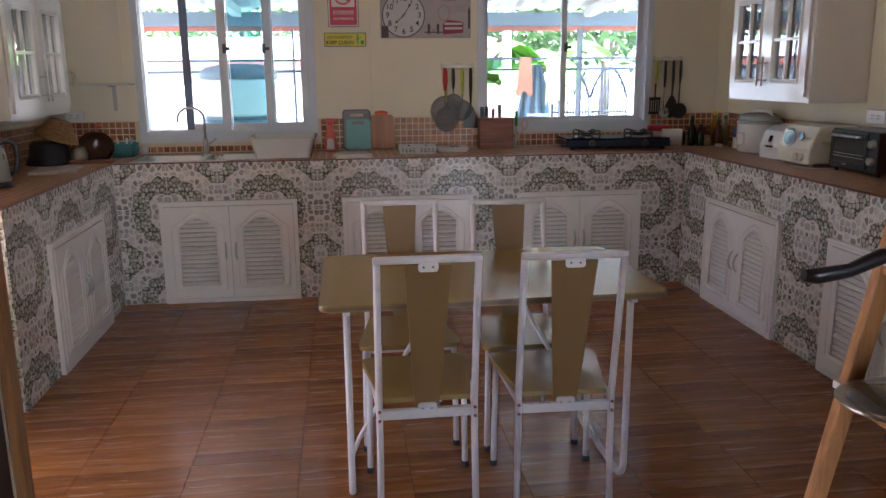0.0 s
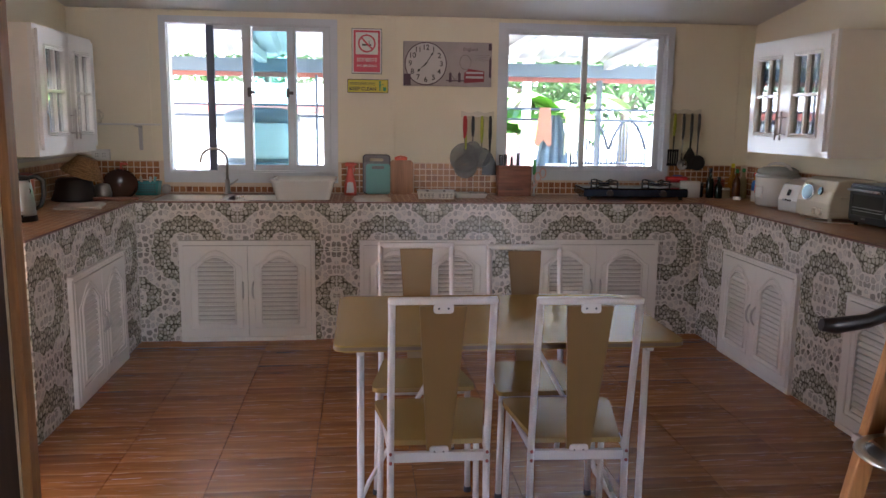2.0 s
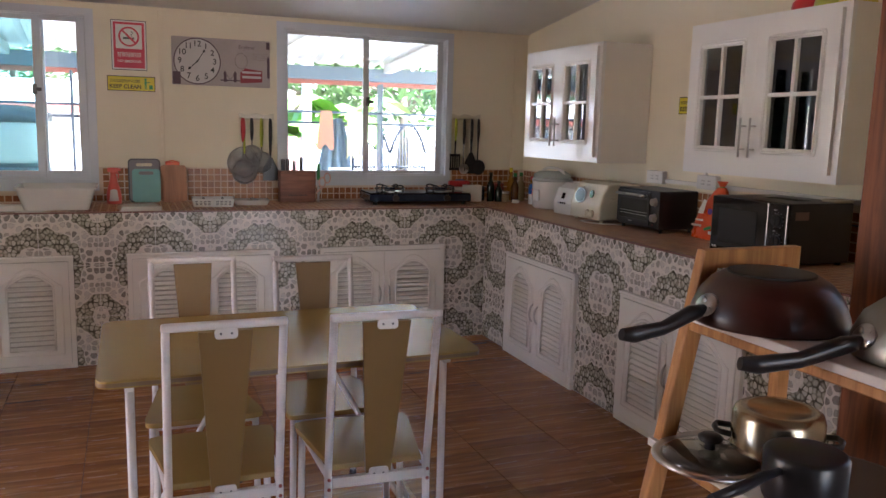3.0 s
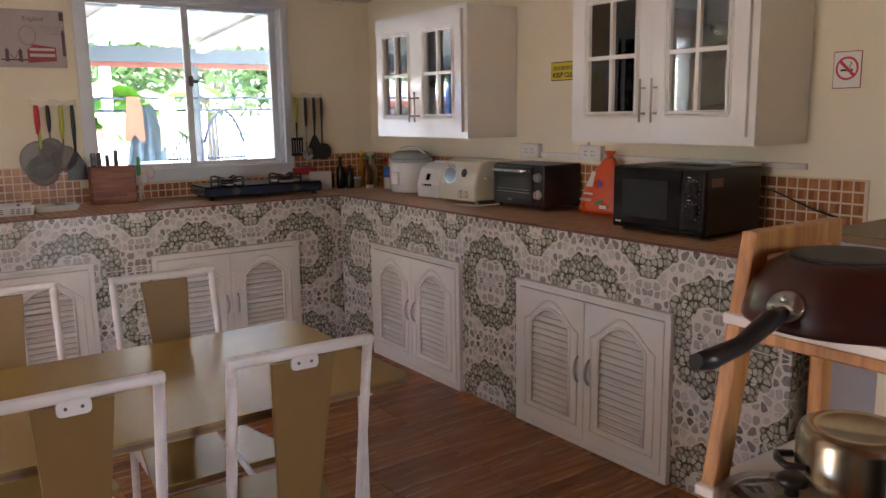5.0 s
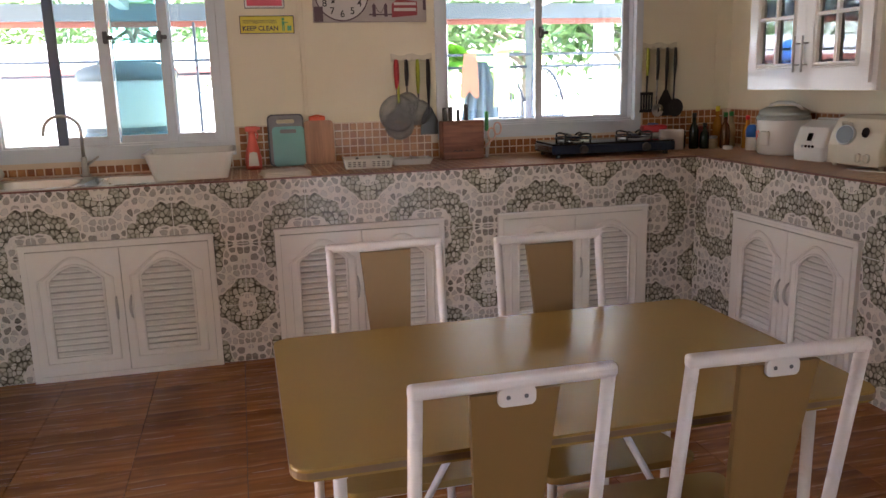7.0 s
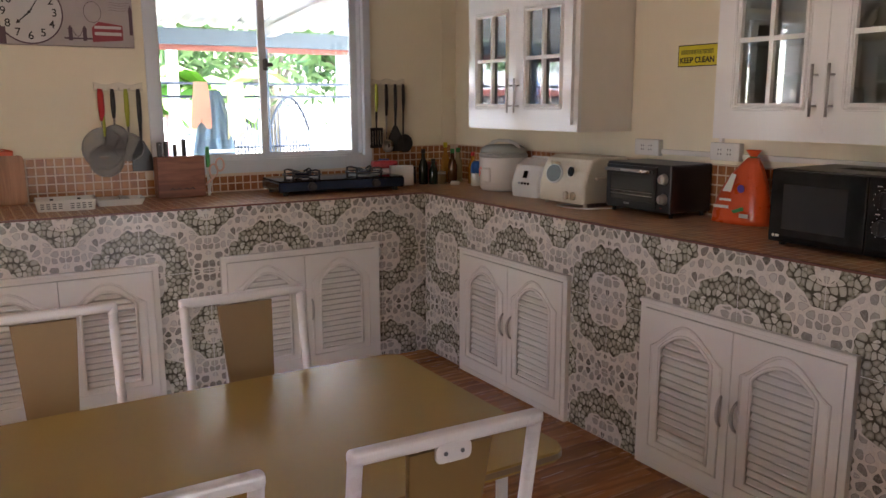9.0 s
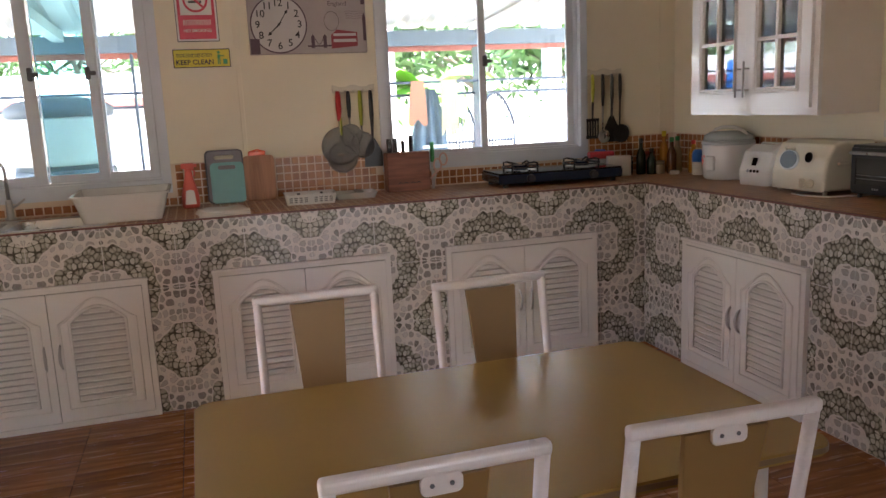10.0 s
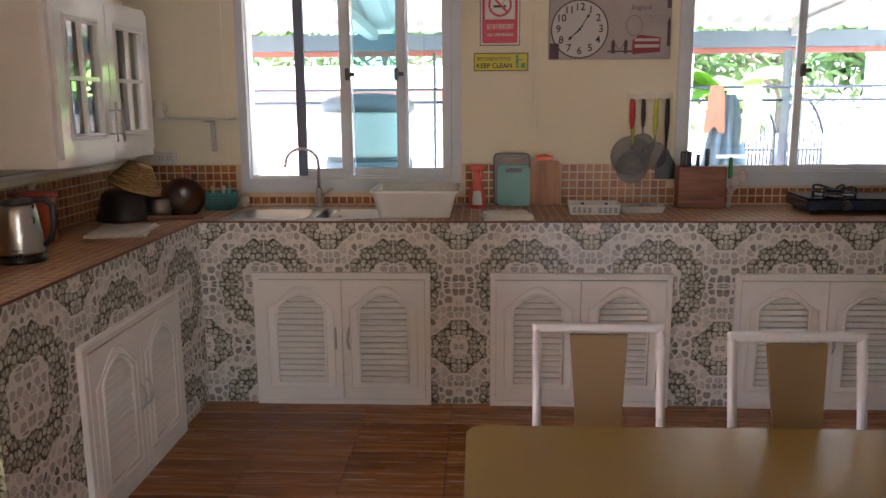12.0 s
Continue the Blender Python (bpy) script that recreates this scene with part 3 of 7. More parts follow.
def cupboard():
    root = thing("cupboard", "white plastic double cupboard with arched louvred doors in the counter", "cupboard", group="cupboards in the counter")
    bm = BM()
    holed(bm, rect(-CW / 2, 0, CW / 2, CH), [rect(-CW / 2 + 0.026, 0.026, CW / 2 - 0.026, CH - 0.03)], -0.022, 0.0)
    bx(bm, -CW / 2 - 0.004, -0.030, CH - 0.014, CW / 2 + 0.004, -0.022, CH, 0.003)
    part("frame", bm, M_PVC, root)
    # board close behind the slats; its grey stands in for the unlit inside
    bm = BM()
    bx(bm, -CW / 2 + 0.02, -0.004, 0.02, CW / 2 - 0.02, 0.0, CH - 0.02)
    part("back_panel", bm, M_INSIDE_SHADE, root, "grey board standing in for the cupboard's shaded inside")
    dw = (CW - 0.058) / 2
    for s in (-1, 1):
        cx = s * (dw / 2 + 0.0015)
        z0, z1 = 0.030, CH - 0.034
        aw, az, h0, h1 = 0.235, z0 + 0.085, 0.370, 0.438
        loop = [(cx + x, az + z) for x, z in arch(aw, h0, h1)]
        bm = BM()
        holed(bm, rect(cx - dw / 2, z0, cx + dw / 2, z1), [loop], -0.026, -0.006)
        door = part("door", bm, M_PVC, root)
        bm = BM()
        tube(bm, [(x, -0.027, z) for x, z in loop], 0.007, 8, closed=True)
        outer = [(cx + x, az - 0.028 + z) for x, z in arch(aw + 0.085, h0 + 0.030, h1 + 0.064, True)]
        tube(bm, [(x, -0.0255, z) for x, z in outer], 0.0055, 8, closed=True)
        part("moulding", bm, M_PVC, door)
        n = 15
        for i in range(n):
            z = az + 0.004 + i * (h1 - 0.008) / n
            half = aw / 2 + 0.002
            t = z + 0.016 - az
            if t > h0:
                k = min(1.0, (t - h0) / (h1 - h0)) ** (1 / 0.9)
                half = aw / 2 - aw * math.asin(k) / math.pi
            if half < 0.02:
                continue
            bm = BM()
            prof = ((-0.0255, z), (-0.0255, z + 0.005), (-0.012, z + 0.0175), (-0.007, z + 0.0175), (-0.018, z))
            ends = [[bm.verts.new((cx + sx * half, y, zz)) for y, zz in prof] for sx in (-1, 1)]
            bm.faces.new(ends[0])
            bm.faces.new(ends[1][::-1])
            for j in range(5):
                bm.faces.new((ends[0][j], ends[0][(j + 1) % 5], ends[1][(j + 1) % 5], ends[1][j]))
            part("slat", bm, M_PVC, door)
        bm = BM()
        hx, hz = cx - s * (dw / 2 - 0.032), 0.335
        tube(bm, [(hx - s * 0.004 * math.sin(math.pi * t), -0.024 - 0.026 * math.sin(math.pi * t) ** 0.6, hz - 0.055 + 0.11 * t) for t in [i / 10 for i in range(11)]], [0.0045 + 0.0025 * math.sin(math.pi * i / 10) for i in range(11)], 8)
        part("handle", bm, M_STEEL_S, door, "curved satin nickel handle")
    return root


first = cupboard()
first.matrix_basis = pose(CB[0], CY, 0, 0, 0, 0)
for x in CB[1:]:
    copy_thing(first, pose(x, CY, 0))
for y in CR:
    copy_thing(first, pose(CX1, y, 0, 0, 0, -90))
copy_thing(first, pose(CX0, CL[0], 0, 0, 0, 90))


# ---- wall cabinets ----
UW, UH, UD = 0.91, 0.69, 0.335
def wall_cabinet(depth, label):
    root = thing("wall_cabinet", label, "wall cabinet", group="wall cabinets")
    w, h, t = UW, UH, 0.016
    for nm, box in (("side_panel", (-w / 2, 0.018, 0, -w / 2 + t, depth, h)), ("side_panel", (w / 2 - t, 0.018, 0, w / 2, depth, h)),
                    ("bottom_panel", (-w / 2 + t, 0.018, 0, w / 2 - t, depth, t)), ("top_panel", (-w / 2 + t, 0.018, h - t, w / 2 - t, depth, h))):
        bm = BM()
        bx(bm, *box)
        part(nm, bm, M_SIDE, root)
    bm = BM()
    bx(bm, -w / 2 + t, depth - 0.006, t, w / 2 - t, depth, h - t)
    part("back_panel", bm, M_WHITE_IN, root)
    bm = BM()
    bx(bm, -w / 2 + t, 0.03, h * 0.5, w / 2 - t, depth - 0.006, h * 0.5 + t)
    part("shelf", bm, M_WHITE_IN, root)
    bm = BM()
    holed(bm, rect(-w / 2, 0, w / 2, h), [rect(-w / 2 + 0.03, 0.04, w / 2 - 0.03, h - 0.03)], -0.004, 0.018)
    part("face_frame", bm, M_WHITE, root)
    dw, z0, z1 = (w - 0.052) / 2, 0.034, h - 0.024
    for s in (-1, 1):
        cx = s * dw / 2
        y0 = -0.022 if s < 0 else -0.024
        ow, oz0, oz1 = 0.252, z0 + 0.095, z1 - 0.095
        bm = BM()
        x0, x1 = cx - ow / 2, cx + ow / 2
        mz = (oz0 + oz1) / 2
        m = 0.0085
        holes = [rect(a, b, c, d) for a, c in ((x0, cx - m), (cx + m, x1)) for b, d in ((oz0, mz - m), (mz + m, oz1))]
        holed(bm, rect(cx - dw / 2 + 0.0015, z0, cx + dw / 2 - 0.0015, z1), holes, y0, y0 + 0.017)
        door = part("door", bm, M_WHITE, root)
        bm = BM()
        for off, r in ((0.010, 0.006), (0.022, 0.004)):
            loop = rect(x0 - off, oz0 - off, x1 + off, oz1 + off)
            pts = []
            for i in range(4):
                a, b = loop[i], loop[(i + 1) % 4]
                pts += [(a[0] + (b[0] - a[0]) * k, y0 - 0.0005, a[1] + (b[1] - a[1]) * k) for k in (0.02, 0.5, 0.98)]
            tube(bm, pts, r, 6, closed=True)
        part("moulding", bm, M_WHITE, door)
        bm = BM()
        bx(bm, x0 - 0.004, y0 + 0.0175, oz0 - 0.004, x1 + 0.004, y0 + 0.0205, oz1 + 0.004)
        part("pane", bm, M_GLASS_C, door, "clear glass pane")
        bm = BM()
        hx = cx - s * (dw / 2 - 0.030)
        tube(bm, [(hx, y0 - 0.032, 0.085), (hx, y0 - 0.032, 0.255)], 0.005, 10)
        for z in (0.12, 0.22):
            tube(bm, [(hx, y0 - 0.032, z), (hx, y0 + 0.001, z)], 0.004, 8)
        part("handle", bm, M_STEEL_S, door, "straight steel bar handle")
    return root


UC1 = wall_cabinet(UD, "white wall cabinet with paned glass doors above the rice cookers")
UC1.matrix_basis = pose(2.38, 4.605, 1.25, 0, 0, -90)
UC2 = copy_thing(UC1, pose(2.38, 2.925, 1.25, 0, 0, -90))
tagged(UC2, "white wall cabinet with dishes behind paned glass doors")
UC3 = wall_cabinet(2.14 - 1.865, "white wall cabinet with paned glass doors above the kettle")
UC3.matrix_basis = pose(-1.865, 4.885, 1.205, 0, 0, 90)


# ---- windows ----
def sash(root, x0, z0, x1, z1, y, bar, glassm, mats=None, name="sash"):
    """A sliding leaf: four bars of profile and its pane."""
    l, r, b, t = bar
    bm = BM()
    bx(bm, x0, y, z0, x0 + l, y + 0.025, z1, 0.003)
    leaf = part(name, bm, (mats or {}).get("l", M_FRAME), root)
    for key, box in (("r", (x1 - r, y, z0, x1, y + 0.025, z1)), ("b", (x0 + l, y + 0.001, z0, x1 - r, y + 0.024, z0 + b)), ("t", (x0 + l, y + 0.001, z1 - t, x1 - r, y + 0.024, z1))):
        bm = BM()
        bx(bm, *box, 0.002)
        part("rail", bm, (mats or {}).get(key, M_FRAME), leaf)
    bm = BM()
    bx(bm, x0 + l, y + 0.010, z0 + b, x1 - r, y + 0.014, z1 - t)
    ob = part("pane", bm, glassm, leaf)
    ob.visible_shadow = False
    return leaf


win = []
for i, w in enumerate((W1, W2)):
    root = thing("window_%d" % (i + 1), "white framed sliding window looking out on the carport", "window")
    tagged(root, kind="structure")
    x0, z0, x1, z1 = w
    bm = BM()
    holed(bm, rect(x0 - 0.028, z0 - 0.028, x1 + 0.028, z1 + 0.02), [rect(x0 + 0.018, z0 + 0.045, x1 - 0.018, z1 - 0.026)], YB - 0.014, YB + 0.022)
    part("window_frame", bm, M_FRAME, root)
    bm = BM()
    holed(bm, rect(x0 + 0.0005, z0 + 0.0005, x1 - 0.0005, z1 - 0.0005), [rect(x0 + 0.024, z0 + 0.055, x1 - 0.024, z1 - 0.032)], YB + 0.022, YB + 0.125)
    part("window_frame", bm, M_FRAME, root)
    win.append(root)
Y1, Y2 = YB + 0.040, YB + 0.070
sash(win[0], -1.235, 1.05, -0.93, 2.055, Y1, (0.052, 0.060, 0.045, 0.03), M_GLASS, {"l": M_FRAME_B})
sash(win[0], -0.925, 1.05, -0.62, 2.055, Y2, (0.004, 0.066, 0.045, 0.03), M_GLASS_T)
sash(win[0], -0.640, 1.052, -0.385, 2.053, Y1, (0.010, 0.050, 0.045, 0.03), M_GLASS)
sash(win[1], 0.855, 1.075, 1.472, 2.068, Y1, (0.035, 0.040, 0.03, 0.028), M_GLASS)
sash(win[1], 1.474, 1.077, 2.056, 2.066, Y2, (0.006, 0.046, 0.03, 0.028), M_GLASS)
for x, z, root in ((-0.68, 1.60, win[0]), (-0.945, 1.60, win[0]), (1.462, 1.60, win[1])):
    b = BM()
    bx(b, x - 0.012, YB + 0.012, z - 0.03, x + 0.012, YB + 0.040, z + 0.035, 0.005)
    bx(b, x + 0.008, YB + 0.008, z - 0.01, x + 0.040, YB + 0.022, z + 0.012, 0.004)
    part("latch", b, M_GREY, root, "dark sash latch")


# ---- sink and tap ----
def sink():
    root = thing("sink", "stainless steel double bowl sink let into the tiled counter", "sink")
    x0, y0, x1, y1 = SINK
    z = 0.904
    bm = BM()
    b1, b2 = (x0 + 0.03, y0 + 0.03, -1.075, y1 - 0.075), (-1.035, y0 + 0.03, x1 - 0.03, y1 - 0.075)
    holes = [rounded(*b, 0.045) for b in (b1, b2)]
    holed(bm, rounded(x0 - 0.01, y0 - 0.01, x1 + 0.01, y1 + 0.01, 0.02), holes, 0, 0.003)
    for v in bm.verts:
        v.co = (v.co.x, v.co.z, z - v.co.y)
    part("rim", bm, M_STEEL, root)
    for b in (b1, b2):
        bm = BM()
        top, low = rounded(*b, 0.045), rounded(b[0] + 0.02, b[1] + 0.02, b[2] - 0.02, b[3] - 0.02, 0.05)
        ra = [bm.verts.new((p[0], p[1], z - 0.001)) for p in top]
        rb = [bm.verts.new((p[0], p[1], z - 0.165)) for p in low]
        for i in range(len(ra)):
            j = (i + 1) % len(ra)
            bm.faces.new((ra[i], ra[j], rb[j], rb[i]))
        bm.faces.new(rb)
        part("bowl", bm, M_STEEL, root)
        bm = BM()
        rev(bm, [(0.001, 0), (0.035, 0), (0.038, 0.004), (0.001, 0.005)], ((b[0] + b[2]) / 2, (b[1] + b[3]) / 2, z - 0.166), 16)
        part("drain", bm, M_STEEL_S, root)


sink()
tap = thing("tap", "chrome swan neck sink tap behind the double sink", "tap", (-1.09, 5.62, 0.904))
bm = BM()
rev(bm, [(0.026, 0), (0.026, 0.008), (0.017, 0.014), (0.016, 0.09), (0.013, 0.10)], (0, 0, 0), 20)
part("body", bm, M_STEEL_S, tap)
bm = BM()
arc = [(0, 0, 0.09), (0, 0, 0.22)] + [(-0.085 + 0.085 * math.cos(a), -0.02 * math.sin(a / 2), 0.235 + 0.075 * math.sin(a)) for a in [radians(i * 15) for i in range(0, 13)]] + [(-0.172, -0.03, 0.215)]
tube(bm, arc, 0.0085, 12)
part("spout", bm, M_STEEL_S, tap)
bm = BM()
tube(bm, [(0.012, 0, 0.06), (0.04, -0.01, 0.075), (0.075, -0.02, 0.10)], [0.008, 0.006, 0.005], 8)
part("lever", bm, M_STEEL_S, tap)
bm = BM()
rev(bm, [(0.001, 0), (0.03, 0.003), (0.034, 0.012), (0.02, 0.014), (0.001, 0.010)], (0, 0, 0), 18, axis="y")
for i in range(8):
    a = 2 * math.pi * i / 8
    bx(bm, 0.014 * math.cos(a) - 0.003, -0.004, 0.014 * math.sin(a) - 0.003, 0.014 * math.cos(a) + 0.003, 0.0, 0.014 * math.sin(a) + 0.003)
single("sink_strainer", bm, M_STEEL_S, "round steel sink strainer leaning against the tiled splashback", "sink strainer", (-1.50, 5.60, 0.938), 0, rx=-12)


# ---- dining table and chairs ----
def dining_table():
    root = thing("dining_table", "olive beige laminate dining table on white tubular steel legs", "dining table")
    x0, y0, x1, y1, z = -0.258, 2.440, 0.888, 3.148, 0.724
    ym = (y0 + y1) / 2
    bm = BM()
    slab(bm, rounded(x0, y0, x1, y1, 0.035), z - 0.022, z, 0.004)
    part("tabletop", bm, M_LAM, root)
    bm = BM()
    slab(bm, rounded(x0 - 0.001, y0 - 0.001, x1 + 0.001, y1 + 0.001, 0.036), z - 0.017, z - 0.006)
    part("edge_band", bm, M_LAM_E, root, "darker yellow brown edge band")
    for x in (x0 + 0.085, x1 - 0.105):
        ya, yb = y0 + 0.075, y1 - 0.085
        bm = BM()
        pts = [(x, ya, z - 0.024), (x, ya, 0.09)] + [(x, ya + 0.07 - 0.07 * math.cos(a), 0.083 - 0.07 * math.sin(a)) for a in [radians(i * 15) for i in range(0, 7)]]
        pts += [(x, yb - 0.07 + 0.07 * math.sin(a), 0.083 - 0.07 * math.cos(a)) for a in [radians(i * 15) for i in range(0, 7)]] + [(x, yb, 0.09), (x, yb, z - 0.024)]
        tube(bm, pts, 0.0120, 12)
        part("leg", bm, M_TUBE, root)
        bm = BM()
        bx(bm, x - 0.012, y0 + 0.04, z - 0.046, x + 0.012, y1 - 0.04, z - 0.0225, 0.002)
        part("apron", bm, M_TUBE, root)
        s = 1 if x < 0.3 else -1
        bm = BM()
        tube(bm, [(x, ym, 0.028), (x + s * 0.03, ym, 0.10), (x + s * 0.36, ym, z - 0.030)], 0.0085, 8)
        part("brace", bm, M_TUBE, root)
    bm = BM()
    bx(bm, x0 + 0.10, ym - 0.02, z - 0.045, x1 - 0.12, ym + 0.02, z - 0.0225, 0.002)
    part("rail", bm, M_TUBE, root)


dining_table()


def dining_chair():
    """Faces +y; its origin is on the floor under the middle of the rear legs."""
    root = thing("dining_chair", "white tubular dining chair with olive beige seat and tapered back board", "dining chair", group="dining chairs")
    hw, top, lean = 0.151, 0.914, -0.075
    for s in (-1, 1):
        bm = BM()
        tube(bm, [(s * (hw + 0.004), -0.012, 0.0), (s * hw, 0.0, 0.30), (s * hw, 0.004, 0.42), (s * hw, lean * 0.5, 0.68), (s * hw, lean, top - 0.0125)], 0.0112, 12)
        leg = part("leg", bm, M_TUBE, root)
        bm = BM()
        rev(bm, [(0.0145, 0.0), (0.0145, 0.018), (0.013, 0.02)], (s * (hw + 0.004), -0.012, 0.0), 12)
        part("foot_cap", bm, M_RUBBER, leg, "dark rubber foot cap")
        bm = BM()
        tube(bm, [(s * 0.176, 0.365, 0.0), (s * 0.170, 0.355, 0.416)], 0.0112, 12)
        leg = part("leg", bm, M_TUBE, root)
        bm = BM()
        rev(bm, [(0.0145, 0.0), (0.0145, 0.018), (0.013, 0.02)], (s * 0.176, 0.365, 0.0), 12)
        part("foot_cap", bm, M_RUBBER, leg, "dark rubber foot cap")
        bm = BM()
        tube(bm, [(s * hw, 0.006, 0.404), (s * 0.170, 0.36, 0.404)], 0.0095, 8)
        part("side_rail", bm, M_TUBE, root)
        for z in (0.372, 0.402):
            bm = BM()
            rev(bm, [(0.001, -0.017), (0.0055, -0.016), (0.0055, -0.0125), (0.001, -0.012)], (s * hw, 0.002, z), 8, axis="y")
            part("bolt", bm, M_REDBR, root, "rusty bolt head")
    bm = BM()
    bx(bm, -hw - 0.0115, lean - 0.0112, top - 0.023, hw + 0.0115, lean + 0.0112, top, 0.0075, 3)
    part("top_rail", bm, M_TUBE, root)
    bm = BM()
    bx(bm, -hw + 0.010, -0.009, 0.372, hw - 0.010, 0.009, 0.404, 0.002)
    part("rear_rail", bm, M_TUBE, root)
    bm = BM()
    bx(bm, -0.160, 0.345, 0.393, 0.160, 0.360, 0.414, 0.002)
    part("front_rail", bm, M_TUBE, root)
    bm = BM()
    slab(bm, [(-0.140, 0.02), (0.140, 0.02), (0.193, 0.345)] + [(0.193 - 0.03 + 0.03 * math.cos(a), 0.375 + 0.02 * math.sin(a)) for a in [radians(i * 18) for i in range(6)]] + [(-0.193 + 0.03 - 0.03 * math.sin(a), 0.375 + 0.02 * math.cos(a)) for a in [radians(i * 18) for i in range(6)]] + [(-0.193, 0.345)], 0.416, 0.434, 0.003)
    part("seat", bm, M_LAM, root)
    bm = BM()
    k = -(lean) / (top - 0.42)
    def tilt(z):
        return 0.004 - k * (z - 0.42) * 1.08
    z0, z1, w0, w1 = 0.405, top - 0.028, 0.038, 0.070
    vs = [bm.verts.new((sx * w, tilt(z) + dy, z)) for z, w in ((z0, w0), (z1, w1)) for sx in (-1, 1) for dy in (-0.006, 0.006)]
    for q in ((0, 1, 3, 2), (4, 6, 7, 5), (0, 4, 5, 1), (2, 3, 7, 6), (0, 2, 6, 4), (1, 5, 7, 3)):
        bm.faces.new([vs[i] for i in q])
    part("back_board", bm, M_LAM_B, root, "brown olive tapered back board")
    for z, sgn in ((top - 0.030, 1), (0.407, 0)):
        y = tilt(z) - 0.010
        bm = BM()
        slab(bm, rounded(-0.030, z - 0.012 if sgn == 0 else z - 0.018, 0.030, z + 0.016 if sgn == 0 else z + 0.012, 0.010, 4), y - 0.003, y + 0.003, 0.001, 1, "xz")
        plate = part("bracket", bm, M_TUBE, root)
        for sx in (-0.014, 0.014):
            bm = BM()
            rev(bm, [(0.0035, -0.0012), (0.0035, 0.0)], (sx, y - 0.003, z - 0.003), 8, axis="y")
            part("screw", bm, M_GREY, plate, "dark screw head")
    return root


chair = dining_chair()
chair.matrix_basis = pose(0.070, 2.356, 0)
copy_thing(chair, pose(0.512, 2.340, 0, 0, 0, -2.5))
copy_thing(chair, pose(0.063, 3.260, 0, 0, 0, 180))
copy_thing(chair, pose(0.518, 3.195, 0, 0, 0, 181))


# ---- shelf rack with the pans, beside the entrance ----
def rack():
    root = thing("shelf_rack", "orange pine ladder rack with white boards beside the doorway", "shelf rack")
    for y in (0.62, 1.575):
        bm = BM()
        slab(bm, [(1.003, 1.180), (1.278, 1.180), (1.278, 0.0), (1.245, 0.0), (1.245, 1.143), (1.036, 1.143), (0.808, 0.0), (0.772, 0.0)], y - 0.014, y + 0.014, 0.004, 2, "xz")
        part("end_frame", bm, M_RACKW, root)
        bm = BM()
        bx(bm, 0.85, y - 0.012, 0.20, 1.245, y + 0.012, 0.235, 0.003)
        part("end_rail", bm, M_RACKW, root)
    for z, x0 in ((1.045, 0.965), (0.755, 0.908), (0.36, 0.835)):
        bm = BM()
        bx(bm, x0, 0.60, z - 0.018, 1.243, 1.592, z, 0.002)
        part("board", bm, M_PVC, root, "white laminated board")
        bm = BM()
        bx(bm, x0 + 0.006, 0.635, z - 0.040, x0 + 0.026, 1.560, z - 0.0185, 0.003)
        part("front_rail", bm, M_RACKW, root)
        bm = BM()
        bx(bm, 1.222, 0.635, z - 0.040, 1.243, 1.560, z - 0.0185, 0.003)
        part("rear_rail", bm, M_RACKW, root)


rack()
M_WOK = plain("worn red black pan enamel", (0.050, 0.013, 0.010), 0.33, var=0.5, scale=8.0)
M_WOK_B = plain("blackened pan base", (0.012, 0.012, 0.013), 0.5, var=0.4)
M_ALU = plain("dull aluminium", (0.30, 0.29, 0.26), 0.38, 1.0, var=0.2)
M_POT = plain("polished pot steel", (0.50, 0.42, 0.30), 0.26, 1.0, var=0.12, fine=60)


def handled_pan(label, at, rz, prof, material, cap, hl, base=None):
    root = thing("frying_pan", label, "frying pan", at, rz)
    bm = BM()
    rev(bm, prof, (0, 0, 0), 40)
    part("pan", bm, material, root)
    r, top = prof[0][0], prof[-1][1]
    if base:
        bm = BM()
        rev(bm, [(base * 0.92, top - 0.004), (base * 0.92, top + 0.0005), (base * 0.88, top + 0.0015), (base * 0.6, top + 0.001), (0.001, top + 0.001)], (0, 0, 0), 36)
        part("base", bm, M_WOK_B, root, "blackened flat base")
    bm = BM()
    rev(bm, [(0.001, -0.006), (0.030, -0.004), (0.032, 0.0), (0.001, 0.002)], (0, 0, 0), 20, axis="y", sy=0.8)
    bm.transform(pose(0, -r + 0.006, 0.040, -28, 0, 0))
    plate = part("handle_plate", bm, M_STEEL, root, "riveted steel handle plate")
    for x, z in ((-0.018, 0.034), (0.018, 0.034), (0.0, 0.052)):
        bm = BM()
        rev(bm, [(0.001, -0.008), (0.005, -0.007), (0.006, -0.003)], (x, -r + 0.004, z), 10, axis="y")
        part("rivet", bm, M_STEEL, plate)
    bm = BM()
    tube(bm, [(0, -r + 0.0, 0.030), (0, -r - 0.03, 0.024), (0, -r - hl * 0.5, -0.004), (0, -r - hl * 0.85, -0.014), (0, -r - hl, -0.012)], [0.014, 0.020, 0.017, 0.0195, 0.014], 12, flat=0.8)
    part("handle", bm, M_BLACK, root, "black curved plastic handle")
    return root


dome = [(0.157, 0.0), (0.159, 0.006), (0.155, 0.026), (0.142, 0.058), (0.120, 0.085), (0.095, 0.100), (0.001, 0.104)]
handled_pan("worn red and black wok upside down on the rack's top board", (1.080, 1.445, 1.046), -95, dome, M_WOK, True, 0.185, 0.095)
dome2 = [(0.143, 0.0), (0.146, 0.005), (0.142, 0.034), (0.125, 0.072), (0.095, 0.098), (0.001, 0.104)]
handled_pan("dull aluminium pan upside down on the rack's top board", (1.160, 1.125, 1.046), -110, dome2, M_ALU, True, 0.21, 0.08)
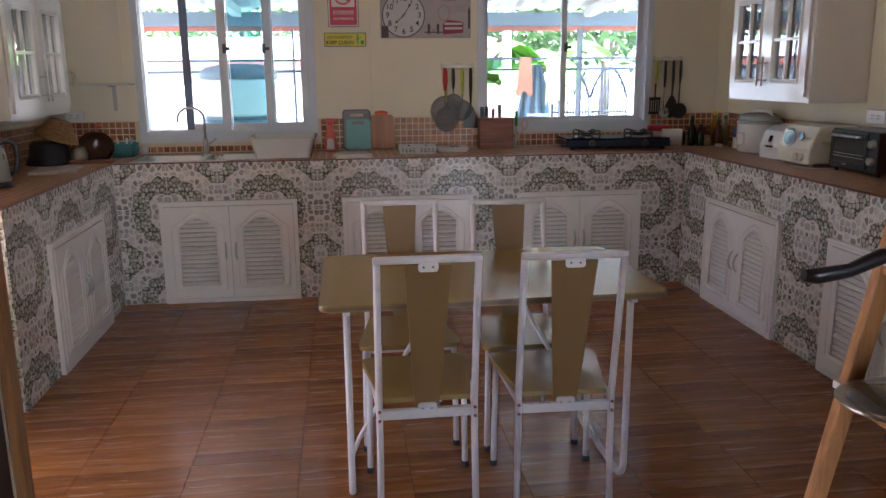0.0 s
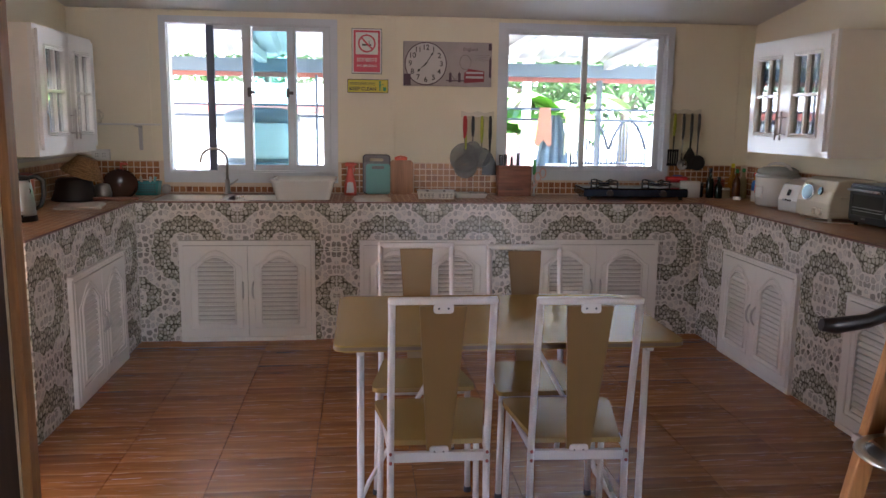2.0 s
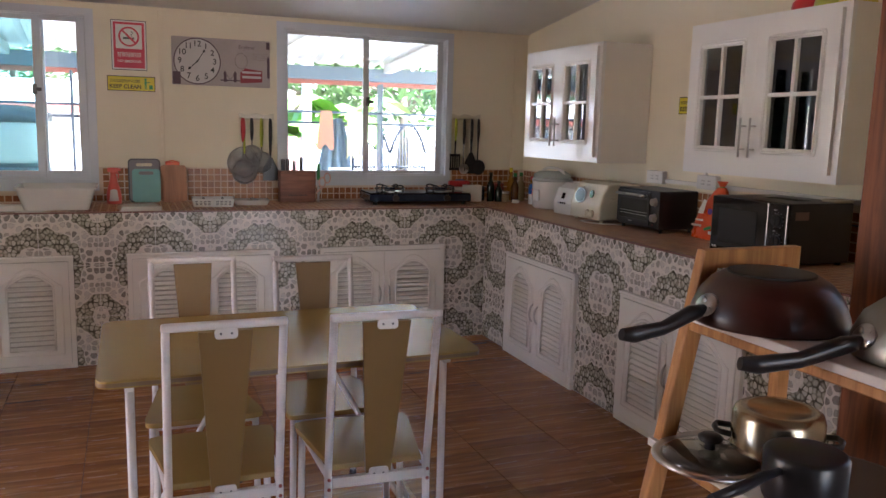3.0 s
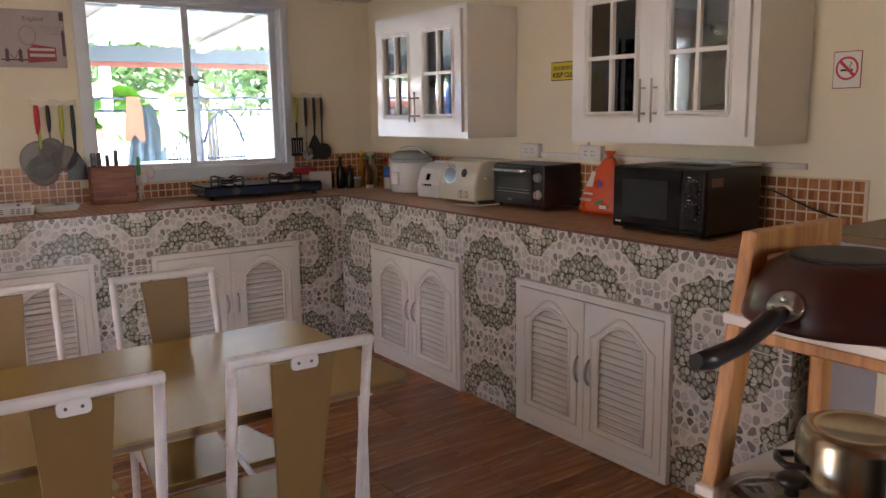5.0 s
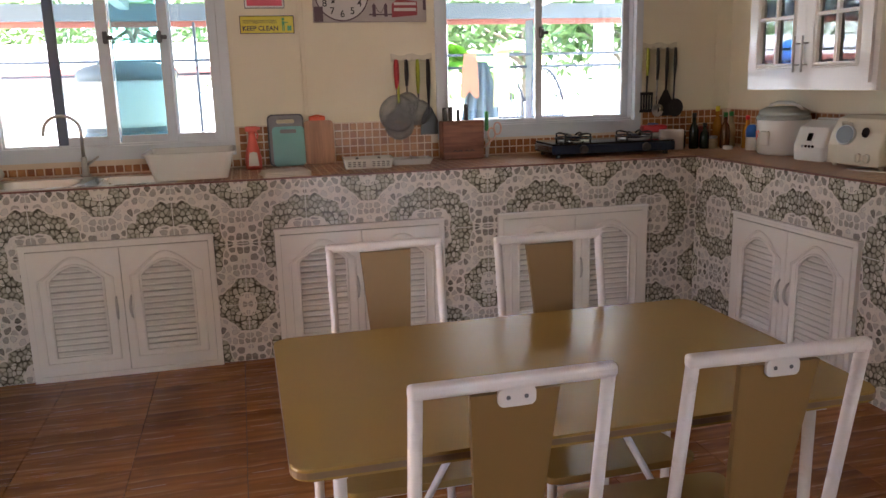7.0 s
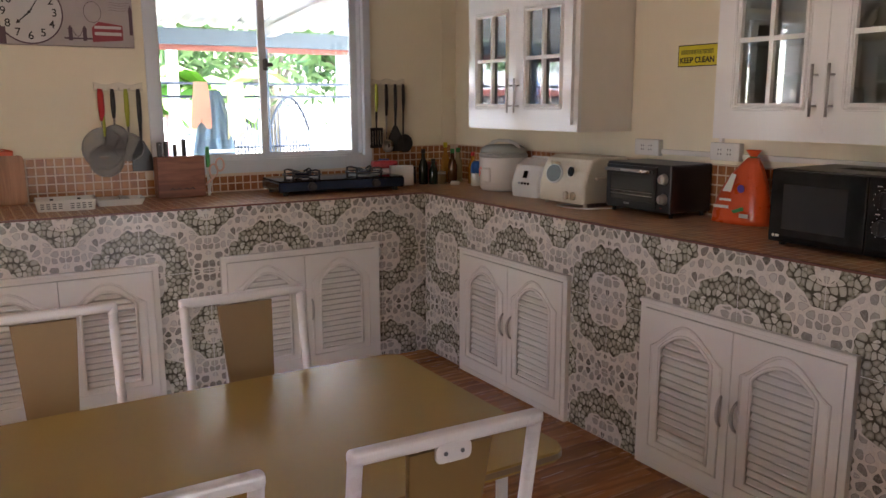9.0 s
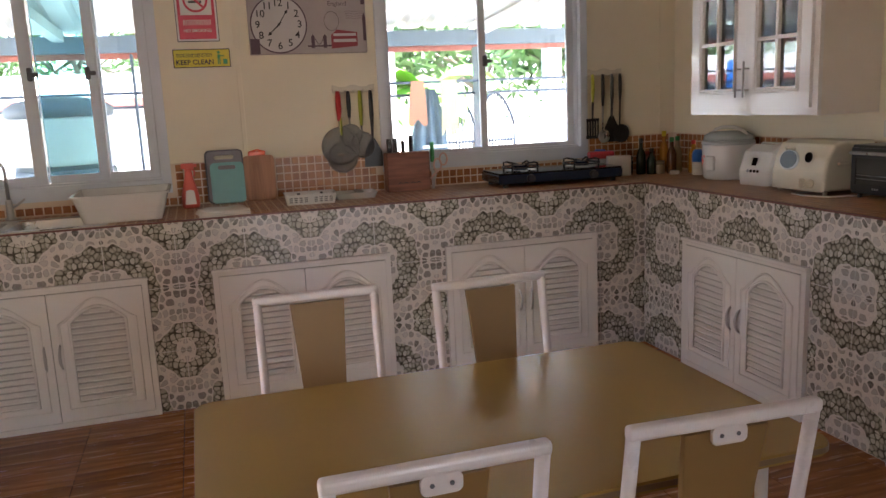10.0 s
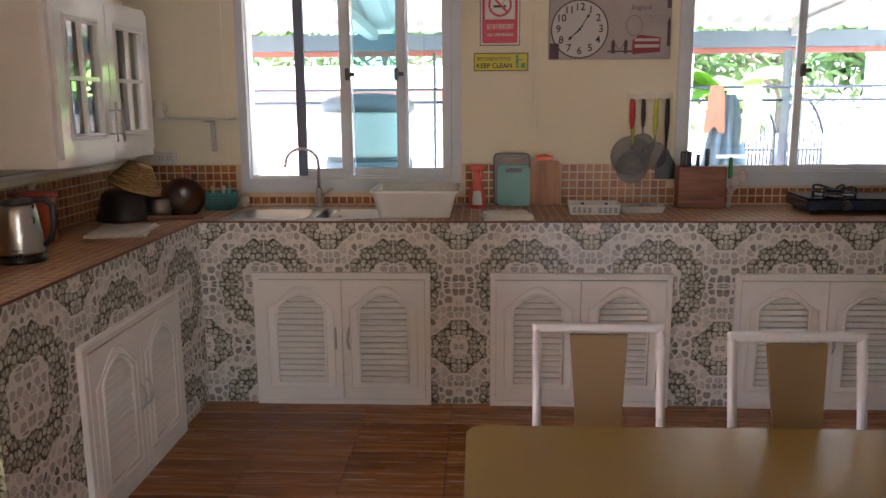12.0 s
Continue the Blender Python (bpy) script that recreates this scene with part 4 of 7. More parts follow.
# steel pot turned over
pot = thing("cooking_pot", "polished steel pot turned upside down on the rack's second board", "cooking pot", (1.12, 1.43, 0.756), -40)
pot.matrix_basis = pot.matrix_basis @ Matrix.Scale(0.84, 4)
bm = BM()
rev(bm, [(0.118, 0.0), (0.120, 0.004), (0.112, 0.008), (0.112, 0.095), (0.106, 0.112), (0.095, 0.118), (0.075, 0.119), (0.072, 0.116), (0.001, 0.115)], (0, 0, 0), 40)
part("pot", bm, M_POT, pot)
for s in (-1, 1):
    bm = BM()
    tube(bm, [(s * 0.11, -0.035, 0.045), (s * 0.145, -0.03, 0.048), (s * 0.152, 0.0, 0.05), (s * 0.145, 0.03, 0.048), (s * 0.11, 0.035, 0.045)], 0.008, 10)
    part("handle", bm, M_BLACK, pot, "black pot handle")
pot = thing("saucepan", "black saucepan on the rack's second board", "saucepan", (1.005, 1.245, 0.756), -84)
pot.matrix_basis = pot.matrix_basis @ Matrix.Scale(0.86, 4)
bm = BM()
rev(bm, [(0.083, 0.0), (0.087, 0.01), (0.088, 0.10), (0.085, 0.106), (0.077, 0.109), (0.001, 0.109)], (0, 0, 0), 36)
part("pan", bm, M_BLACK, pot)
bm = BM()
tube(bm, [(0, -0.084, 0.078), (0, -0.13, 0.076), (0, -0.20, 0.062), (0, -0.28, 0.056)], [0.011, 0.015, 0.017, 0.012], 12, flat=0.75)
part("handle", bm, M_BLACK, pot)
lid = thing("pot_lid", "glass pot lid with steel rim and black knob on the rack", "pot lid", (0.955, 1.445, 0.757))
bm = BM()
rev(bm, [(0.115, 0.0), (0.118, 0.003), (0.115, 0.008), (0.108, 0.009)], (0, 0, 0), 36)
part("rim", bm, M_STEEL, lid)
bm = BM()
rev(bm, [(0.110, 0.006), (0.08, 0.017), (0.04, 0.024), (0.001, 0.026)], (0, 0, 0), 36)
part("cover", bm, glass("lid glass", (0.80, 0.82, 0.80), spec=1.5), lid, "clear domed glass")
bm = BM()
rev(bm, [(0.012, 0.024), (0.010, 0.035), (0.024, 0.042), (0.026, 0.050), (0.018, 0.056), (0.001, 0.057)], (0, 0, 0), 20)
part("knob", bm, M_BLACK, lid, "black knob")
bm = BM()
rev(bm, [(0.10, 0.0), (0.135, 0.004), (0.140, 0.012), (0.132, 0.012), (0.10, 0.006), (0.001, 0.006)], (0, 0, 0), 36)
single("steamer_plate", bm, M_ALU, "round aluminium steamer plate under the pot lid on the rack", "steamer plate", (1.12, 1.26, 0.7565))
# low freezer beyond the counter's end
fz = thing("freezer", "pale grey low freezer with a brown worktop beside the counter's end", "freezer")
bm = BM()
bx(bm, 2.17, 1.70, 0.03, XR - 0.02, 2.095, 0.985, 0.006, 2)
part("body", bm, plain("pale grey appliance paint", (0.42, 0.41, 0.43), 0.35, var=0.05), fz)
bm = BM()
bx(bm, 2.15, 1.68, 0.985, XR - 0.01, 2.10, 1.01, 0.004)
part("top", bm, M_LAM_E, fz, "dark brown laminate top")
for y in (1.74, 2.05):
    bm = BM()
    bx(bm, 2.20, y - 0.02, 0.0, 2.25, y + 0.02, 0.03)
    bx(bm, 2.60, y - 0.02, 0.0, 2.65, y + 0.02, 0.03)
    part("foot", bm, M_BLACK, fz)

# ---- outside ----
bm = BM()
N = 2500
bx(bm, -N, -N, -0.30, N, N, -0.15)
structure("ground", bm, M_CONCRETE)
# carport roof: corrugated sheets on purlins and rafters
RS, RE = 6.0, 8.75
def roof_z(y):
    return 2.62 - (y - RS) * 0.205
carport = thing("carport", "pale metal sheet carport roof on grey steel purlins behind the house", "carport")
bm = BM()
xs = [-5.0 + 0.05 * i for i in range(201)]
prev = None
for i, x in enumerate(xs):
    h = 0.03 if i % 5 == 0 else 0.0
    cur = [bm.verts.new((x, y, roof_z(y) + 0.06 + h + dz)) for y in (RS - 0.1, RE + 0.15) for dz in (0, 0.002)]
    if prev:
        bm.faces.new((prev[0], cur[0], cur[2], prev[2]))
        bm.faces.new((prev[1], prev[3], cur[3], cur[1]))
    prev = cur
part("roof", bm, M_ROOF, carport)
for y in (6.7, 7.7):
    bm = BM()
    bx(bm, -5, y - 0.03, roof_z(y), 5, y + 0.03, roof_z(y) + 0.055)
    part("purlin", bm, M_BEAM, carport)
for x0, x1 in ((-1.75, -1.20), (1.25, 2.05), (2.55, 3.35), (-3.6, -3.0)):
    bm = BM()
    a, b = Vector((x1 if x0 < 0 else x0, RE, roof_z(RE) - 0.05)), Vector((x0 if x0 < 0 else x1, RS + 0.1, roof_z(RS) - 0.07))
    d = Vector((0.045, 0, 0))
    e = Vector((0, 0, 0.09))
    vs = [bm.verts.new(p + s * d + h * e) for p in (a, b) for s in (-1, 1) for h in (0, 1)]
    for q in ((0, 1, 3, 2), (4, 6, 7, 5), (0, 4, 5, 1), (2, 3, 7, 6), (0, 2, 6, 4), (1, 5, 7, 3)):
        bm.faces.new([vs[i] for i in q])
    part("rafter", bm, M_ROOF, carport)
bm = BM()
bx(bm, -5, RE, 1.915, 5, RE + 0.08, 2.055)
part("beam", bm, M_BEAM, carport, "blue grey painted edge beam")
bm = BM()
bx(bm, -5, RE + 0.082, 1.865, 5, RE + 0.11, 1.93)
part("fascia", bm, M_FASCIA, carport, "red brown fascia board")
for x in (-4.9, 4.2):
    bm = BM()
    bx(bm, x - 0.05, RE - 0.02, -0.15, x + 0.05, RE + 0.08, 1.915)
    part("post", bm, M_BEAM, carport)

# drying rail with clothes
rail = thing("drying_rail", "grey iron drying rail standing under the carport", "drying rail")
for z, x0, x1, y in ((1.56, -3.2, 3.6, 8.30), (1.45, -3.2, 3.6, 8.42)):
    bm = BM()
    tube(bm, [(x0, y, z), (x1, y, z)], 0.012, 8)
    part("bar", bm, M_IRON, rail)
for x in (-3.2, -0.62, 2.35, 3.6):
    bm = BM()
    bx(bm, x - 0.009, 8.28, -0.15, x + 0.009, 8.44, 1.865)
    part("post", bm, M_IRON, rail)


def cloth(name, label, material, x0, x1, z0, z1, y, seed, taper=1.0, fold=0.02):
    """A cloth over the rail: a wavy sheet with thickness, narrowed at the top."""
    bm = BM()
    n, m = 18, 14
    rng = random.Random(seed)
    ph = [rng.uniform(0, 6.28) for _ in range(3)]
    grid = []
    for j in range(m + 1):
        v = j / m
        k = taper + (1 - taper) * v ** 0.7
        row = []
        for i in range(n + 1):
            u = i / n - 0.5
            x = (x0 + x1) / 2 + u * (x1 - x0) * k + 0.004 * math.sin(4 * v + ph[0])
            yy = y + fold * math.sin(u * 22 + ph[1]) * (0.4 + v) + 0.4 * fold * math.sin(u * 43 + v * 5 + ph[2])
            zz = z1 - (z1 - z0) * v - (0.03 * math.sin(u * 9 + ph[2]) if v > 0.9 else 0)
            row.append(((x, yy, zz)))
        grid.append(row)
    for off in (0.0, 0.006):
        vs = [[bm.verts.new((p[0], p[1] + off, p[2])) for p in row] for row in grid]
        for j in range(m):
            for i in range(n):
                bm.faces.new((vs[j][i], vs[j][i + 1], vs[j + 1][i + 1], vs[j + 1][i])).smooth = True
    return single(name, bm, material, label, "cloth")


cloth("towel", "orange pink towel hanging on the drying rail", plain("orange pink towelling", (0.60, 0.26, 0.16), 0.9, var=0.15), 1.66, 1.84, 1.20, 1.575, 8.285, 1, 0.6, 0.0)
cloth("towel", "pale yellow towel hanging on the drying rail", plain("pale yellow towelling", (0.70, 0.62, 0.34), 0.9, var=0.12), 1.97, 2.13, 1.10, 1.575, 8.285, 2, 0.9, 0.0)
jacket = cloth("jacket", "blue grey work jacket with a pale stripe on the drying rail", plain("blue grey twill", (0.20, 0.27, 0.31), 0.9, var=0.2), 1.62, 2.12, 0.62, 1.50, 8.36, 3, 0.25, 0.035)
bm = BM()
bx(bm, 1.78, 8.295, 0.965, 2.02, 8.30, 0.995)
part("stripe", bm, M_PAPER, jacket, "pale reflective stripe")

# water tank right behind the left window
tank = thing("water_tank", "white round plastic tank with a blue grey lid outside", "water tank", (-0.99, 6.86, -0.15))
bm = BM()
rev(bm, [(0.27, 0.0), (0.29, 0.03), (0.30, 0.4), (0.30, 1.20), (0.29, 1.22)], (0, 0, 0), 40)
part("body", bm, M_BEAM, tank, "blue grey lower body")
bm = BM()
rev(bm, [(0.302, 1.25), (0.306, 1.28), (0.306, 1.52), (0.302, 1.54)], (0, 0, 0), 40)
part("band", bm, M_OFFW, tank)
bm = BM()
rev(bm, [(0.29, 1.22), (0.29, 1.54), (0.315, 1.55), (0.315, 1.60), (0.26, 1.635), (0.15, 1.66), (0.001, 1.665)], (0, 0, 0), 40)
part("lid", bm, M_BEAM, tank)

# iron gate with arched leaves
gate = thing("metal_gate", "pale iron gate with two arched leaves across the yard", "gate", (0, 12.2, -0.15))
for gx0, gx1 in ((3.10, 3.69), (3.71, 4.30)):
    bm = BM()
    n = 14
    arcp = [(gx0 + (gx1 - gx0) * i / n, 0, 1.17 + 0.46 * math.sin(math.pi * i / n) ** 0.8) for i in range(n + 1)]
    tube(bm, arcp, 0.020, 8)
    tube(bm, [(gx0, 0, 0.05), (gx0, 0, 1.17)], 0.022, 8)
    tube(bm, [(gx1, 0, 0.05), (gx1, 0, 1.17)], 0.022, 8)
    tube(bm, [(gx0, 0, 0.06), (gx1, 0, 0.06)], 0.018, 8)
    tube(bm, [(gx0, 0, 0.95), (gx1, 0, 0.95)], 0.018, 8)
    leaf = part("leaf_frame", bm, M_GATE, gate)
    for i in range(1, 12):
        x = gx0 + (gx1 - gx0) * i / 12
        bm = BM()
        tube(bm, [(x, 0, 0.06), (x, 0, 1.17 + 0.46 * math.sin(math.pi * i / 12) ** 0.8)], 0.011, 6)
        part("bar", bm, M_GATE, leaf)
# yard walls and buildings behind
bm = BM()
bx(bm, -14, 13.4, -0.15, 2.5, 13.6, 1.25)
bx(bm, 5.6, 13.4, -0.15, 16, 13.6, 1.20)
structure("yard_wall", bm, M_WALLOUT)
shed = thing("shed", "low white shed with a red edged roof across the yard", "shed")
bm = BM()
bx(bm, -9.0, 15.0, -0.15, -1.0, 19.0, 1.55)
part("wall", bm, M_WALLOUT, shed)
bm = BM()
slab(bm, [(14.6, 1.62), (17.0, 2.15), (19.4, 1.62), (19.4, 1.55), (17.0, 2.05), (14.6, 1.55)], -9.4, -0.2, plane="yz")
part("roof", bm, M_ROOF, shed)
bm = BM()
bx(bm, -9.4, 14.52, 1.52, -0.2, 14.59, 1.66)
part("fascia", bm, M_FASCIA, shed, "red painted fascia")
for x in (-5.0,):
    bm = BM()
    rev(bm, [(0.22, 0), (0.24, 0.03), (0.24, 0.45), (0.19, 0.52), (0.001, 0.53)], (x, 14.2, 1.40), 20)
    bx(bm, x - 0.3, 13.9, -0.15, x - 0.22, 13.98, 1.42)
    bx(bm, x + 0.22, 13.9, -0.15, x + 0.3, 13.98, 1.42)
    bx(bm, x - 0.3, 14.42, -0.15, x - 0.22, 14.5, 1.42)
    bx(bm, x + 0.22, 14.42, -0.15, x + 0.3, 14.5, 1.42)
    single("water_barrel", bm, M_BLUE, "blue water barrel on an iron stand across the yard", "water barrel")
bm = BM()
bx(bm, 1.76, 9.46, -0.15, 1.855, 9.56, 2.4, 0.004)
single("yard_post", bm, M_WALLOUT, "white painted post standing in the yard", "post")
# concrete post and pink paling
bm = BM()
bx(bm, 4.30, 11.0, -0.15, 4.50, 11.2, 4.2, 0.01)
single("concrete_post", bm, M_WALLOUT, "weathered concrete post standing in the yard", "post")
fence = thing("paling_fence", "low pink painted paling fence beside the post", "fence", (0, 10.6, -0.15))
for i in range(6):
    bm = BM()
    bx(bm, 1.00 + i * 0.19, 0, 0, 1.16 + i * 0.19, 0.02, 1.42, 0.004)
    part("post", bm, plain("pink fence paint", (0.62, 0.30, 0.26), 0.7) if i == 0 else fence.children[0].data.materials[0], fence)
bm = BM()
rev(bm, [(0.55, 0.0), (0.60, 0.05), (0.62, 0.16), (0.60, 0.17), (0.56, 0.12), (0.001, 0.10)], (0, 0, 0), 30)
single("plastic_basin", bm, plain("bright blue plastic", (0.02, 0.25, 0.62), 0.35), "bright blue round basin upside down on a table under the carport", "basin", (2.75, 7.6, 0.74))
bm = BM()
bx(bm, 2.2, 7.2, 0.69, 3.4, 8.1, 0.74)
for x, y in ((2.25, 7.25), (3.3, 7.25), (2.25, 8.0), (3.3, 8.0)):
    bx(bm, x, y, -0.15, x + 0.05, y + 0.05, 0.69)
single("yard_table", bm, M_IRON, "plain grey yard table under the carport", "table")


def leafy(name, label, at, h, spread, count, size, material, seed, trunk=True):
    rng = random.Random(seed)
    root = thing(name, label, "tree", at)
    bm = BM()
    tips = []
    tube(bm, [(0, 0, 0), (0.05, 0.03, h * 0.3), (-0.04, 0.02, h * 0.6)], [0.16, 0.12, 0.08], 8)
    for i in range(9):
        a, l = rng.uniform(0, 6.28), rng.uniform(0.5, 1.0) * spread
        p = Vector((l * math.cos(a), l * math.sin(a), h * rng.uniform(0.45, 0.95)))
        tube(bm, [(0, 0, h * rng.uniform(0.25, 0.55)), p * 0.5 + Vector((0, 0, h * 0.2)), p], [0.06, 0.04, 0.015], 6)
        tips.append(p)
    part("trunk", bm, M_TRUNK, root)
    bm = BM()
    for i in range(count):
        t = rng.choice(tips)
        p = t + Vector((rng.gauss(0, 1), rng.gauss(0, 1), rng.gauss(0, 0.8))) * spread * 0.28
        a = Euler((rng.uniform(-1, 1), rng.uniform(-1, 1), rng.uniform(0, 6.3))).to_matrix()
        s = size * rng.uniform(0.6, 1.4)
        vs = [bm.verts.new(p + a @ Vector(q)) for q in ((-s, 0, 0), (0, -s * 0.35, 0.1 * s), (s, 0, 0), (0, s * 0.35, 0.1 * s))]
        bm.faces.new(vs)
    ob = part("crown", bm, material, root)
    ob["kind"] = "stuff"
    return root


for i, (x, y, h, sp) in enumerate(((-7, 23, 5.5, 2.6), (-3, 25, 6, 3.0), (0.8, 22, 5.5, 2.4), (3.4, 20, 5, 2.2), (6.2, 19, 5.5, 2.4), (9.2, 21, 6.5, 3.0), (7.4, 15.5, 4.0, 1.6), (-11, 24, 6, 3))):
    leafy("tree", "broad leaved green tree beyond the yard wall", (x, y, -0.15), h, sp, 2600, 0.16, M_LEAF2, 40 + i)


def banana(at, seed, n=8, h=1.5, length=1.5):
    rng = random.Random(seed)
    root = thing("banana_plant", "banana plant with broad bright green leaves behind the yard rail", "banana plant", at)
    bm = BM()
    tube(bm, [(0, 0, 0), (0.02, 0, h * 0.6), (0, 0.02, h)], [0.11, 0.09, 0.06], 10)
    part("trunk", bm, M_TRUNK, root)
    for i in range(n):
        a, up = 2 * math.pi * i / n + rng.uniform(-0.3, 0.3), rng.uniform(0.5, 1.3)
        d = Vector((math.cos(a), math.sin(a), 0))
        side = Vector((-math.sin(a), math.cos(a), 0))
        bm = BM()
        rows = []
        m = 12
        for k in range(m + 1):
            t = k / m
            p = Vector((0, 0, h)) + d * length * t * 0.85 + Vector((0, 0, length * (up * t - 1.0 * t * t)))
            w = 0.24 * math.sin(math.pi * min(1, t * 0.92 + 0.08)) ** 0.6 * (1 if k else 0.1) * (1 - 0.25 * ((k * 7 + i) % 3 == 0))
            rows.append([bm.verts.new(p + side * w * s + Vector((0, 0, -abs(s) * w * 0.35))) for s in (-1, 0, 1)])
        for r0, r1 in zip(rows, rows[1:]):
            for s in (0, 1):
                bm.faces.new((r0[s], r0[s + 1], r1[s + 1], r1[s]))
        part("leaf", bm, M_LEAF, root)
    return root


banana((1.95, 11.4, -0.15), 5, 9, 1.35, 1.3)
banana((2.75, 11.6, -0.15), 6, 8, 1.55, 1.4)
banana((1.0, 11.6, -0.15), 7, 8, 1.6, 1.4)


# ---- signs and pictures on the walls ----
def sign_keep_clean(at, rz, label):
    """Yellow notice, origin at its middle."""
    root = thing("sign", label, "sign", at, rz)
    bm = BM()
    bx(bm, -0.1435, -0.003, -0.047, 0.1435, 0.0, 0.047)
    part("border", bm, M_INK, root)
    bm = BM()
    bx(bm, -0.139, -0.0042, -0.0425, 0.139, -0.003, 0.0425)
    part("panel", bm, M_SIGNYEL, root)
    bm = BM()
    words(bm, "KEEP CLEAN", 0.034, (-0.036, -0.0046, -0.020), bold=0.0008)
    rng = random.Random(3)
    x = -0.125
    while x < 0.052:
        w = rng.uniform(0.006, 0.011)
        bx(bm, x, -0.0050, 0.005, x + 0.0022, -0.0044, 0.024)
        bx(bm, x + w - 0.002, -0.0050, 0.007, x + w, -0.0044, 0.024)
        bx(bm, x, -0.0050, 0.022, x + w, -0.0044, 0.0245)
        x += w + 0.0035
    part("lettering", bm, M_INK, root)
    bm = BM()
    rev(bm, [(0.008, -0.0050), (0.008, -0.0044)], (0.085, 0, 0.028), 12, axis="y")
    bx(bm, 0.078, -0.0050, -0.004, 0.092, -0.0044, 0.018)
    bx(bm, 0.079, -0.0050, -0.032, 0.0845, -0.0044, -0.004)
    bx(bm, 0.087, -0.0050, -0.032, 0.0925, -0.0044, -0.004)
    bx(bm, 0.092, -0.0050, 0.008, 0.112, -0.0044, 0.013)
    bx(bm, 0.106, -0.0050, -0.032, 0.128, -0.0044, -0.006)
    part("pictogram", bm, M_GREEN, root)
    return root


def no_smoking(bm_red, bm_ink, y, r, cx, cz):
    n = 28
    for i in range(n):
        a, b = 2 * math.pi * i / n, 2 * math.pi * (i + 1) / n
        ps = [(cx + rr * math.cos(t), cz + rr * math.sin(t)) for rr, t in ((r, a), (r, b), (r * 0.82, b), (r * 0.82, a))]
        vs = [bm_red.verts.new((p[0], y, p[1])) for p in ps]
        bm_red.faces.new(vs)
    k = r * 0.62
    vs = [bm_red.verts.new((cx + p[0], y, cz + p[1])) for p in ((-k - 0.004, k - 0.004), (-k + 0.004, k + 0.004), (k + 0.004, -k + 0.004), (k - 0.004, -k - 0.004))]
    bm_red.faces.new(vs)
    bx(bm_ink, cx - r * 0.55, y + 0.0002, cz - r * 0.24, cx + r * 0.25, y + 0.0006, cz - r * 0.06)
    bx(bm_ink, cx + r * 0.30, y + 0.0002, cz - r * 0.24, cx + r * 0.50, y + 0.0006, cz - r * 0.06)
    tube(bm_ink, [(cx + r * 0.3, y + 0.0008, cz), (cx + r * 0.2, y + 0.0008, cz + r * 0.2), (cx + r * 0.4, y + 0.0008, cz + r * 0.35), (cx + r * 0.25, y + 0.0008, cz + r * 0.55)], 0.0016, 6)


sg = thing("sign", "red and white no smoking notice on the wall between the windows", "sign", (-0.127, YB, 1.897))
bm = BM()
bx(bm, -0.105, -0.003, -0.155, 0.105, 0.0, 0.155)
part("border", bm, M_INK, sg)
bm = BM()
bx(bm, -0.1015, -0.004, -0.151, 0.1015, -0.003, 0.151)
part("panel", bm, M_PAPER, sg)
bm = BM()
holed(bm, rect(-0.092, -0.142, 0.092, 0.142), [rect(-0.078, -0.022, 0.078, 0.128)], -0.0048, -0.004)
part("red_field", bm, M_SIGNRED, sg)
red, ink = BM(), BM()
no_smoking(red, ink, -0.0052, 0.062, 0, 0.053)
part("ring", red, M_SIGNRED, sg)
part("pictogram", ink, M_INK, sg)
bm = BM()
words(bm, "NO SMOKING", 0.022, (0, -0.0054, -0.100), bold=0.0004)
rng = random.Random(8)
x = -0.068
while x < 0.06:
    w = rng.uniform(0.008, 0.014)
    bx(bm, x, -0.0056, -0.074, x + 0.003, -0.005, -0.046)
    bx(bm, x + w - 0.003, -0.0056, -0.070, x + w, -0.005, -0.046)
    bx(bm, x, -0.0056, -0.049, x + w, -0.005, -0.0455)
    x += w + 0.005
part("lettering", bm, M_PAPER, sg)
sign_keep_clean((-0.120, YB, 1.658), 0, "yellow keep clean notice on the wall under the no smoking notice")
sign_keep_clean((XR, 3.735, 1.585), -90, "yellow keep clean notice on the wall between the wall cabinets")
sg = thing("sign", "small white no smoking notice on the cream wall", "sign", (XR, 2.335, 1.515), -90)
bm = BM()
bx(bm, -0.052, -0.003, -0.066, 0.052, 0, 0.066, 0.001)
part("border", bm, M_REDBR, sg)
bm = BM()
bx(bm, -0.049, -0.0038, -0.063, 0.049, -0.003, 0.063)
part("panel", bm, M_PAPER, sg)
red, ink = BM(), BM()
no_smoking(red, ink, -0.0044, 0.042, 0, 0.005)
part("ring", red, M_SIGNRED, sg)
part("pictogram", ink, M_INK, sg)

# picture clock
M_CANVAS = plain("faded grey lilac canvas print", (0.42, 0.37, 0.36), 0.7, var=0.25, scale=7.0, bump=0.2, fine=600)
M_DIAL = plain("grey white dial print", (0.56, 0.54, 0.53), 0.6, var=0.1)
M_PURPLE = plain("dark plum print", (0.10, 0.06, 0.08), 0.6, var=0.3)
M_BUS = plain("dull crimson print", (0.30, 0.045, 0.06), 0.6, var=0.3)
ck = thing("wall_clock", "canvas wall clock with large dial and faded grey city print", "wall clock", (0.442, YB, 1.819))
W_, H_ = 0.314, 0.153
bm = BM()
bx(bm, -W_, -0.028, -H_, W_, 0, H_, 0.003)
part("canvas", bm, M_CANVAS, ck)
cx = -0.156
bm = BM()
rev(bm, [(0.149, -0.0288), (0.149, -0.0282)], (cx, 0, 0), 48, axis="y")
part("dial_ring", bm, M_PURPLE, ck)
bm = BM()
